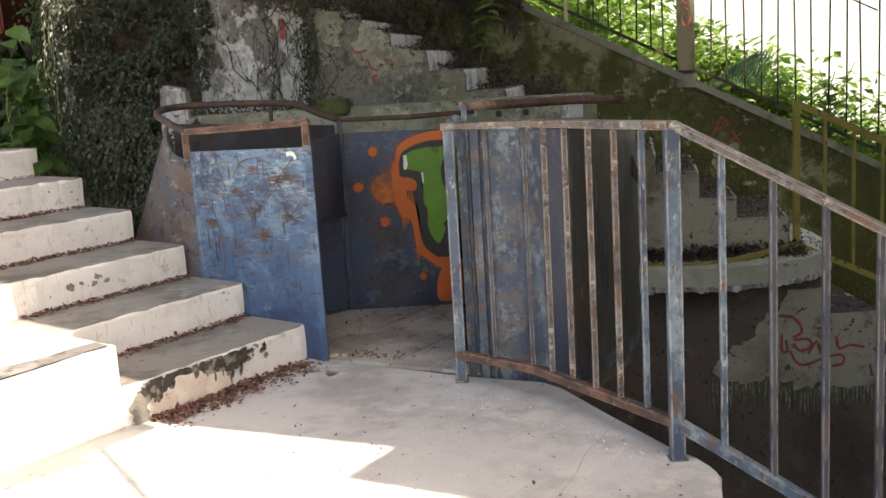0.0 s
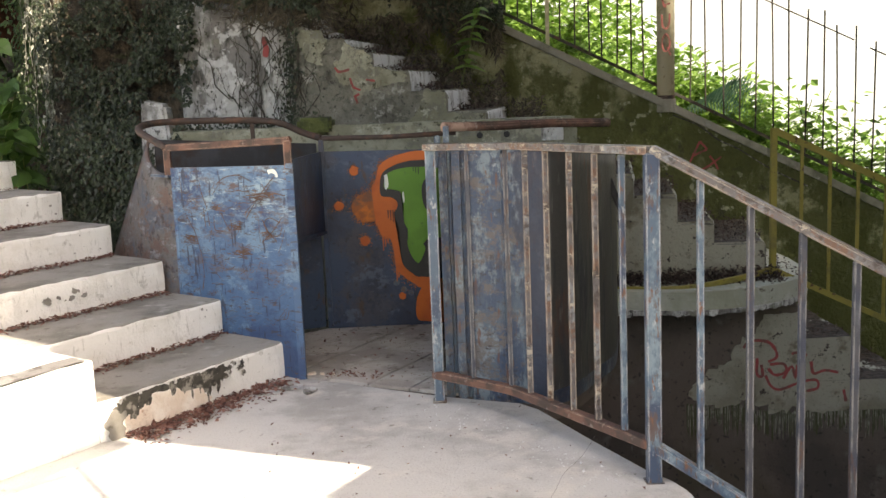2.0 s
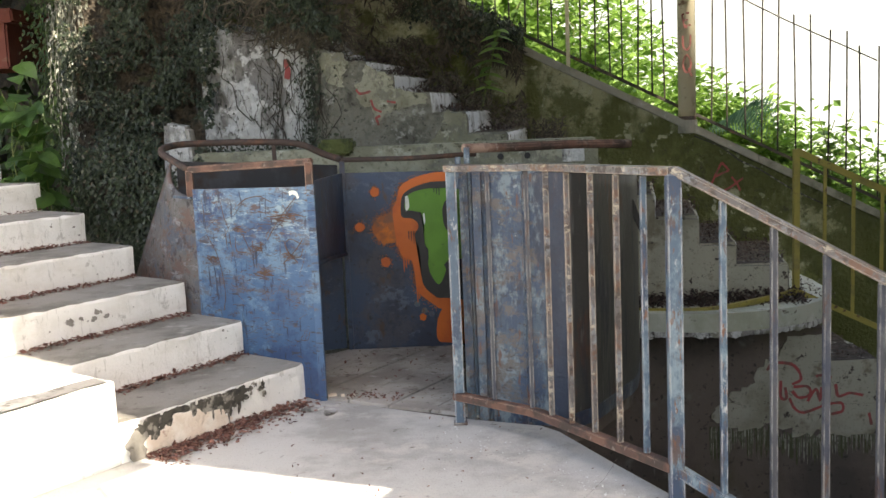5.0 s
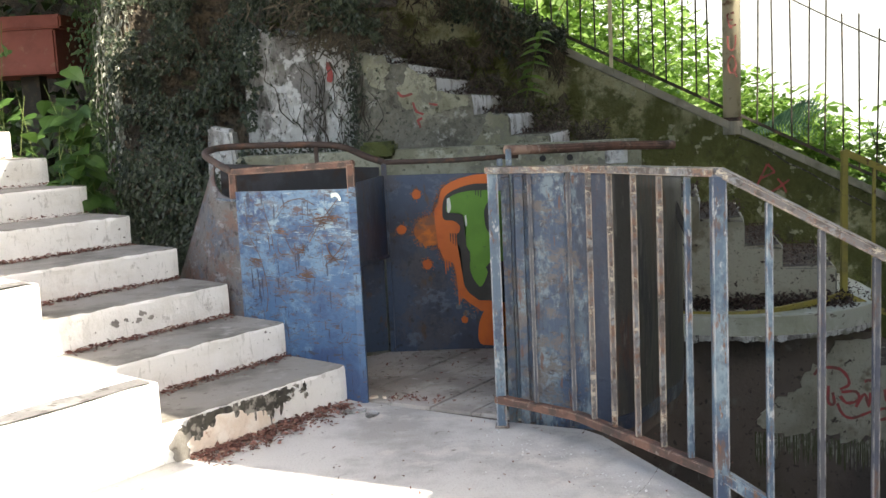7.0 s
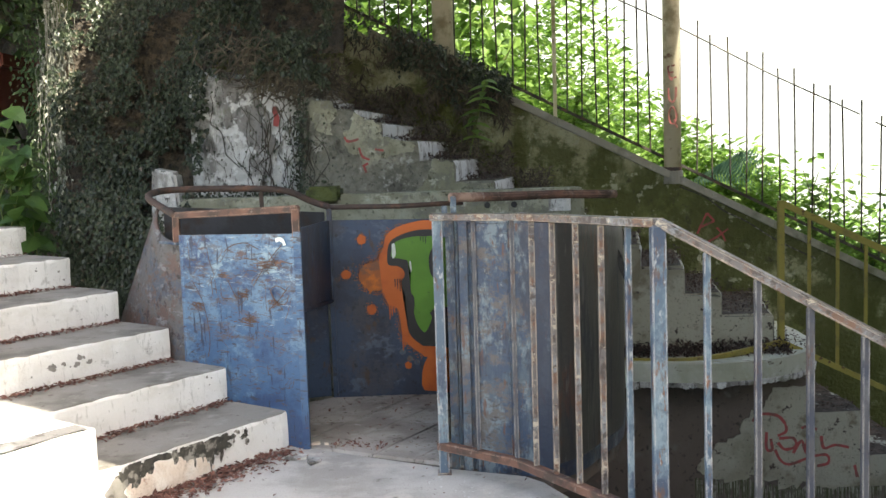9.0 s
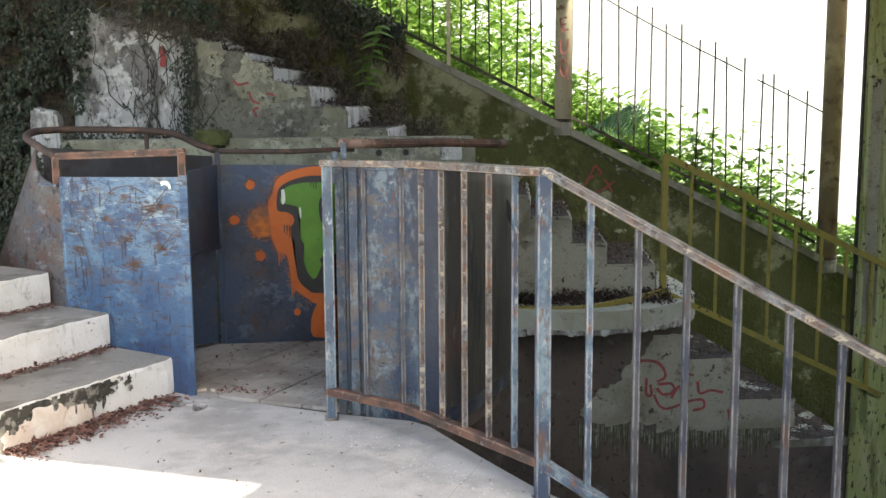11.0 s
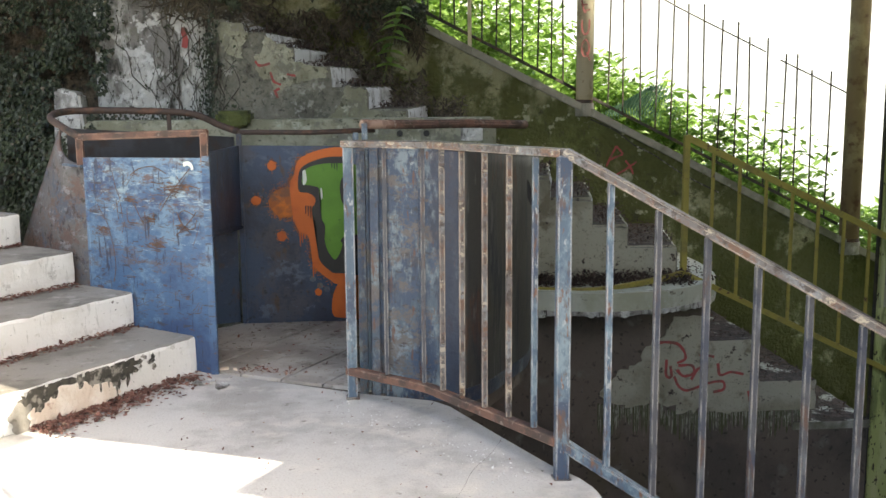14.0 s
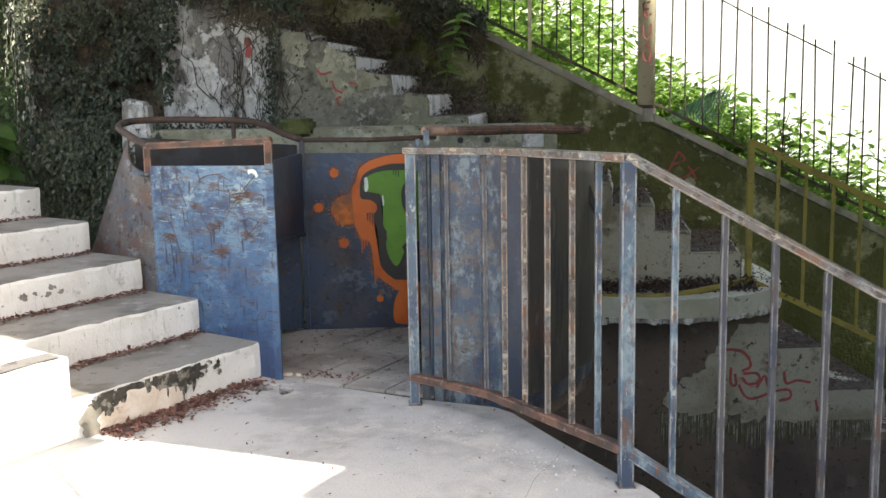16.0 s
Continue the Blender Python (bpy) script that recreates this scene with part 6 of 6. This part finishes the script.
for i, (x, z) in enumerate(STEP_X):
    if i:
        for _ in range(260):
            t = r4.random()
            xx = STEP_X[i - 1][0] + 0.22 * t + (x - STEP_X[i - 1][0]) * r4.random()
            s = r4.uniform(0.015, 0.04)
            lit.append((Vector((xx, CY + 0.04 + 1.1 * t, z + 0.01 + 0.03 * r4.random())), rvec(r4), Vector((0, -0.3, 1)), s, s * 0.5))
for _ in range(1500):
    x, y = r4.uniform(0.75, 2.7), r4.uniform(7.0, 8.3)
    s = r4.uniform(0.015, 0.04)
    if y > 7.18 + 0.1 * noise.noise(Vector((x * 3, 0, 0))):
        lit.append((Vector((x, y, -0.08 + 0.03 * r4.random())), rvec(r4), Vector((0, -0.3, 1)), s, s * 0.5))
for x0, x1, z in ((2.65, 3.0, -0.55), (2.95, 3.45, -0.87), (3.4, 3.9, -1.2)):
    for _ in range(260):
        s = r4.uniform(0.015, 0.04)
        x, y = r4.uniform(x0, x1), r4.uniform(7.32, 8.4)
        if noise.noise(Vector((x * 4, y * 4, z))) > -0.1:
            lit.append((Vector((x, y, z + 0.012)), rvec(r4), Vector((0, -0.2, 1)), s, s * 0.5))
for _ in range(2600):                                   # heaped against the steps on the slab
    x = r4.uniform(0.75, 2.45)
    t = abs(r4.gauss(0, 0.45))
    s = r4.uniform(0.015, 0.045)
    y = CY - 0.02 - 0.20 * t
    if t < 1.2 and y > 7.06 - 0.03 * x:
        lit.append((Vector((x, y, -0.082 + max(0, 1 - t) * r4.uniform(0, 0.085))), rvec(r4), Vector((0, -0.4, 1)), s, s * 0.55))
tagged(new("leaf_litter", leaf_mesh("leaf_litter", lit, DARK_LITTER)), "dark damp leaf litter on the far steps", "leaf litter", kind="stuff")
rb = random.Random(31)
for k in range(120):
    if k < 70:
        x, y = -0.52 + abs(rb.gauss(0, 0.14)), 4.86 + rb.gauss(0, 0.03)
        y -= 0.22 * (x + 0.52)
    else:
        x, y = rb.uniform(-0.55, 0.2), rb.uniform(4.85, 5.8)
    s = rb.uniform(0.008, 0.03)
    near_litter.append((Vector((x, y, 0.010)), rvec(rb), Vector((rb.gauss(0, 0.3), -0.2, 1)), s, s * rb.uniform(0.4, 0.8)))
for k in range(60):
    x, y = rb.uniform(-0.9, 0.9), rb.uniform(2.9, 4.6)
    s = rb.uniform(0.006, 0.014)
    near_litter.append((Vector((x, y, 0.006)), rvec(rb), Vector((0, -0.2, 1)), s, s * 0.6))
flakes = []
for k in range(150):                                    # pale flakes of paint below the railing and dust in the corners
    t = rb.random()
    p = RL.lerp(RK, t) if k % 3 == 0 else RK.lerp(RB, t)
    s = rb.uniform(0.004, 0.013)
    flakes.append((Vector((p.x - abs(rb.gauss(0, 0.12)), p.y - abs(rb.gauss(0, 0.12)), 0.005)), rvec(rb), Vector((rb.gauss(0, 0.3), -0.2, 1)), s, s * rb.uniform(0.5, 1.0)))
tagged(new("paint_flakes", leaf_mesh("paint_flakes", flakes, RISER_WHITE)), "tiny pale paint flakes lying below the railing", "flakes", kind="stuff")
tagged(new("dead_leaves", leaf_mesh("dead_leaves", near_litter, LITTER)), "brown dead leaves and twigs lying on the steps", "dead leaves", kind="stuff")
for x, y, s, mat, nm, lb, rz in ((-0.66, 4.66, 0.07, PEELED, "plaster_chip", "pale flat chip of plaster on the floor", 0.3), (-0.58, 4.60, 0.06, PEELED, "plaster_chip", "pale flat chip of plaster on the floor", 1.2),
                                 (-0.60, 4.885, 0.03, PLASTER, "plaster_chip", "tan crumb of plaster by the booth", 0.5), (-0.55, 4.87, 0.02, PLASTER, "plaster_chip", "tan crumb by the booth", 2.0), (-0.50, 4.86, 0.018, PLASTER, "plaster_chip", "tan crumb by the booth", 1.0)):
    bm = bmesh.new()
    vs = [bm.verts.new((s * math.cos(k * math.tau / 7) * (0.7 + 0.5 * ((k * 37) % 10) / 10), 0.5 * s * math.sin(k * math.tau / 7), 0.0)) for k in range(7)]
    f = bm.faces.new(vs)
    e = bmesh.ops.extrude_face_region(bm, geom=[f])
    for v in [q for q in e["geom"] if isinstance(q, bmesh.types.BMVert)]:
        v.co.z += 0.010
        v.co *= 0.93
    ob = part(nm, bm, mat)
    ob.location = (x, y, 0.003)
    ob.rotation_euler = (0.04, 0.03, rz)
    tagged(ob, lb, "debris")

# ---- plants ----
def heart_plant(x, y, z0, h, count, size, rr, label, mat=BIGLEAF):
    ob = thing("leafy_shrub", label, "plant")
    lv = []
    for k in range(max(3, count // 12)):
        top = Vector((x + rr.gauss(0, 0.10), y + rr.gauss(0, 0.10), z0 + h * rr.uniform(0.6, 1.0)))
        base = Vector((x + rr.gauss(0, 0.05), y + rr.gauss(0, 0.05), z0))
        ln = smooth_line([base, base.lerp(top, 0.5) + Vector((rr.gauss(0, 0.04), rr.gauss(0, 0.04), 0.05)), top], 4)
        bm = bmesh.new()
        tube(bm, ln, 0.004, 5, 0.4)
        part("stem", bm, GREENSTEM, ob)
        for _ in range(12):
            t = rr.uniform(0.25, 1.0)
            p = base.lerp(top, t) + rvec(rr, 0.05)
            a = rr.uniform(0, math.tau)
            d = Vector((math.cos(a), math.sin(a) - 0.3, rr.uniform(-0.7, 0.1)))
            s = rr.uniform(*size)
            lv.append((p, d, Vector((rr.gauss(0, 0.35), -0.5, 1)), s, s * 0.8))
    lo = new("leaves", broad_leaf_mesh("leaves", lv, mat))
    lo.parent = ob
    return ob


r5 = random.Random(33)
heart_plant(-2.53, 6.3, 0.72, 0.98, 84, (0.10, 0.17), r5, "shrub with large heart-shaped green leaves behind the steps")
heart_plant(-3.12, 6.9, 0.4, 1.75, 60, (0.09, 0.14), r5, "dark shrub with large leaves by the steps")
weed = thing("tall_weed", "tall bright green weed on the far steps", "plant")
bm = bmesh.new()
stem = smooth_line([(0.26, 8.2, 1.25), (0.30, 8.2, 1.45), (0.36, 8.19, 1.7), (0.42, 8.18, 1.93)], 5)
tube(bm, stem, 0.008, 5, 0.5)
part("stem", bm, GREENSTEM, weed)
lv = []
for k in range(20):
    p = stem[min(len(stem) - 1, 6 + k // 2)]
    a = k * 2.4
    lv.append((p, Vector((math.cos(a), math.sin(a) * 0.6 - 0.3, -0.1)), Vector((0, -0.4, 1)), r5.uniform(0.10, 0.18), 0.06))
lo = new("leaves", broad_leaf_mesh("leaves", lv, GRASS))
lo.parent = weed
for j, (x, y, h) in enumerate(((3.25, 9.0, 0.95), (2.6, 9.3, 0.7), (3.75, 9.0, 0.6), (1.25, 9.1, 0.8), (0.6, 9.0, 0.8))):
    z = hill_z(x, y) - 0.1
    ob = thing("roadside_weed", "broad-leaved bright green weed behind the fence", "plant", "weeds behind the fence")
    lv = []
    for k in range(4):
        top = Vector((x + r5.gauss(0, 0.12), y + r5.gauss(0, 0.1), z + h * r5.uniform(0.7, 1.0)))
        ln = smooth_line([(x, y, z), (x + r5.gauss(0, 0.04), y, z + h * 0.5), top], 4)
        bm = bmesh.new()
        tube(bm, ln, 0.008, 5, 0.5)
        part("stem", bm, GREENSTEM, ob)
        for q in range(10):
            p = ln[min(len(ln) - 1, 2 + q // 2)]
            a = r5.uniform(0, math.tau)
            lv.append((p, Vector((math.cos(a), math.sin(a), r5.uniform(-0.2, 0.6))), Vector((0, 0, 1)), r5.uniform(0.12, 0.24), r5.uniform(0.05, 0.09)))
    lo = new("leaves", broad_leaf_mesh("leaves", lv, GRASS))
    lo.parent = ob

# dark woods on the left, far
def wood_leaves(count, xr, yr, zr, size, rr, hole=None):
    out = []
    for _ in range(count):
        x, y, z = rr.uniform(*xr), rr.uniform(*yr), rr.uniform(*zr)
        if noise.noise(Vector((x * 1.3, y * 1.3, z * 1.3))) < -0.2 or (x < -3.3 and 1.5 < z < 2.6 and y < 10.6):
            continue
        s = rr.uniform(*size)
        out.append((Vector((x, y, z)), Vector((rr.gauss(0, 0.7), rr.gauss(0, 0.7), -0.4 + rr.gauss(0, 0.4))), Vector((rr.gauss(0, 0.5), -0.6, 0.8)), s, s * 0.6))
    return out


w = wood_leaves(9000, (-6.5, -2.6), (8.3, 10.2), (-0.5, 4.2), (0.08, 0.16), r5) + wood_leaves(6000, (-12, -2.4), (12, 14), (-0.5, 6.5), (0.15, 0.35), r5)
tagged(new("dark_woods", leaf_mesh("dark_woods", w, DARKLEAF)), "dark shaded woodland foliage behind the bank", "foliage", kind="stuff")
w = wood_leaves(5200, (-2.6, 0.9), (8.9, 10.2), (1.9, 4.6), (0.08, 0.2), r5)
tagged(new("upper_foliage", leaf_mesh("upper_foliage", w, GRASS)), "light green foliage above the ivy wall", "foliage", kind="stuff")
bm = bmesh.new()
box(bm, (-6.4, 10.6, 1.93), (-4.37, 11.6, 2.38), 0.02)
box(bm, (-6.45, 10.57, 2.382), (-4.29, 11.65, 2.52), 0.02)
tank = tagged(part("red_container", bm, RED_TANK), "faded red metal container in the woods", "container")
bm = bmesh.new()
bar(bm, (-4.8, 11.0, -2.4), (-4.8, 11.0, 1.95), 0.2, 0.2)
part("leg", bm, FENCE, tank)

hv, pv = [], []
bm = bmesh.new()
for k in range(170):                                    # hanging creepers; the pale ones carry the sun in their colour
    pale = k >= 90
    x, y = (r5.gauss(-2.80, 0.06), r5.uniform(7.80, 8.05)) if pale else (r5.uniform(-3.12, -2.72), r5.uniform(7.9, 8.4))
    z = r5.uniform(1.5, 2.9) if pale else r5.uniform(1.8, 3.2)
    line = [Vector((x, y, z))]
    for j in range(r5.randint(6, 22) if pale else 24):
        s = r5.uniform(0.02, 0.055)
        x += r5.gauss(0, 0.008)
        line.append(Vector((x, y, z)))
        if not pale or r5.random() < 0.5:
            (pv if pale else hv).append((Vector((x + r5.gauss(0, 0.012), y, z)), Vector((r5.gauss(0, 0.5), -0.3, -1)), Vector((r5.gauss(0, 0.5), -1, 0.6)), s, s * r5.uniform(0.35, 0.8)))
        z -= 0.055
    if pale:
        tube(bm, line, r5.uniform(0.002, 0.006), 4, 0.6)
creepers = thing("hanging_creepers", "hanging creepers, some with sunlight painted into pale leaves and stems", "creepers", kind="stuff")
for nm, lv, m in (("shaded_leaves", hv, DARKLEAF), ("sunlit_leaves", pv, SUNLIT_CREEPER)):
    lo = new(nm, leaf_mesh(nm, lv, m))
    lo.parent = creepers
# stems take a pale colour so that they read as sunlit
part("stems", bm, DRIP, creepers)

# dry vines on the rendered wall
vines = thing("dry_vines", "thin dry vines climbing the peeling wall", "vines", kind="stuff")
bm = bmesh.new()
vl = []
for k in range(55):
    x = r5.choice((r5.uniform(-1.7, -0.9), r5.gauss(-1.22, 0.07), r5.gauss(-0.98, 0.05), r5.gauss(-0.90, 0.06)))
    pts = [Vector((x, 7.53, r5.uniform(0.98, 1.5)))]
    for j in range(r5.randint(4, 11)):
        pts.append(pts[-1] + Vector((r5.gauss(0, 0.03), 0, r5.uniform(0.04, 0.10))))
    for p in pts:
        p.y = (7.53 if p.x < -0.93 else CY - 0.012)
        if r5.random() < 0.35:
            s = r5.uniform(0.015, 0.032)
            vl.append((p + Vector((r5.gauss(0, 0.02), -0.01, r5.gauss(0, 0.03))), Vector((r5.gauss(0, 0.6), -0.3, -0.8)), Vector((r5.gauss(0, 0.4), -1, 0.4)), s, s * 0.7))
    tube(bm, smooth_line(pts, 2), r5.uniform(0.0015, 0.0045), 4, 0.5)
for k in range(620):                                    # ivy at the foot of the wall and in the crevice beside the steps
    foot = k < 380
    x = r5.uniform(-1.75, -0.7) if foot else r5.gauss(-0.94, 0.04)
    z = 1.08 + abs(r5.gauss(0, 0.05)) if foot else r5.uniform(1.1, 1.9)
    s = r5.uniform(0.016, 0.036)
    vl.append((Vector((x, 7.5 if x < -0.93 else CY - 0.03, z)), Vector((r5.gauss(0, 0.6), -0.3, -0.8)), Vector((r5.gauss(0, 0.4), -1, 0.4)), s, s * 0.7))
part("vine", bm, VINE, vines)
lo = new("vine_leaves", leaf_mesh("vine_leaves", vl, IVY))
lo.parent = vines

bm = bmesh.new()
stroke(bm, [Vector((x, 7.539, z)) for x, z in ((-1.125, 1.745), (-1.13, 1.71), (-1.12, 1.67), (-1.125, 1.63), (-1.13, 1.605))], 0.04, (0, -0.004, 0))
part("red_mark", bm, RED_SPRAY, wall_render, "faded red paint mark")

bm = bmesh.new()
fine = torn([(-1.21, 1.93), (-1.13, 1.97), (-1.06, 1.90), (-1.03, 1.74), (-1.05, 1.60), (-1.10, 1.47), (-1.16, 1.55), (-1.17, 1.70), (-1.24, 1.80)], 6.0, 0.03)
lo = [bm.verts.new((x, 7.549, z)) for x, z in fine]
hi = [bm.verts.new((x, 7.541, z)) for x, z in fine]
bm.faces.new(hi)
for i in range(len(fine)):
    j = (i + 1) % len(fine)
    bm.faces.new((lo[i], lo[j], hi[j], hi[i]))
part("white_render", bm, RISER_WHITE, wall_render, "white render that still clings to the wall")

# small marks on the parapet and the landing
# black discs paint in the dark of the drain holes
for x in (0.33, 0.50):
    bm = bmesh.new()
    tube(bm, [(x, 6.611, 1.035), (x, 6.66, 1.035)], 0.02, 12)
    part("drain_hole", bm, CABLE, parapet, "dark round hole")
bm = bmesh.new()
box(bm, (0.72, 6.606, 0.985), (0.86, 6.64, 1.10), 0.004)
part("white_patch", bm, PEELED, parapet, "white plaster patch")
for pts in ([(0.60, 3.83), (0.52, 3.62), (0.43, 3.45), (0.36, 3.24), (0.20, 2.9)],):
    bm = bmesh.new()
    stroke(bm, smooth_line([(x, y, 0.0) for x, y in pts], 6), 0.0011, (0, 0, 0.003))
    part("crack", bm, MOLD, landing, "thin dark crack")

# painted shadow line under the coping and a fern by the pole
bm = bmesh.new()
stroke(bm, smooth_line([Vector((x, WY, z)) for x, z in ((1.99, 1.045), (2.2, 0.95), (2.36, 0.83), (2.53, 0.745), (2.8, 0.57), (3.1, 0.42))], 6), 0.012, Vector((0, -0.004, 0)))
part("shadow_line", bm, MOLD, slope_wall, "dark line painted as the shadow joint along the wall")
rf = random.Random(21)
fronds = []
for k in range(9):
    a = -0.9 + 0.28 * k
    root = Vector((2.12 + 0.03 * k, 8.78, coping_z(2.2) + 0.02))
    out = Vector((0.75 + 0.1 * rf.random(), -0.12 + 0.08 * math.sin(a * 3), 0))
    for j in range(22):
        u = j / 21
        p = root + out * (0.62 * u) + Vector((0, 0.05 * math.sin(a), 0.24 * math.sin(u * 2.6) * (0.5 + 0.09 * k) - 0.20 * u * u))
        for sgn in (-1, 1):
            s = 0.085 * math.sin(math.pi * (0.12 + 0.86 * u))
            fronds.append((p, Vector((0.35, -0.35 * sgn, 0.75 * sgn)), Vector((0, -1, 0.6)), s, s * 0.2))
tagged(new("fern", leaf_mesh("fern", fronds, FERN)), "blue-green fern growing over the sloping wall", "fern", kind="stuff")
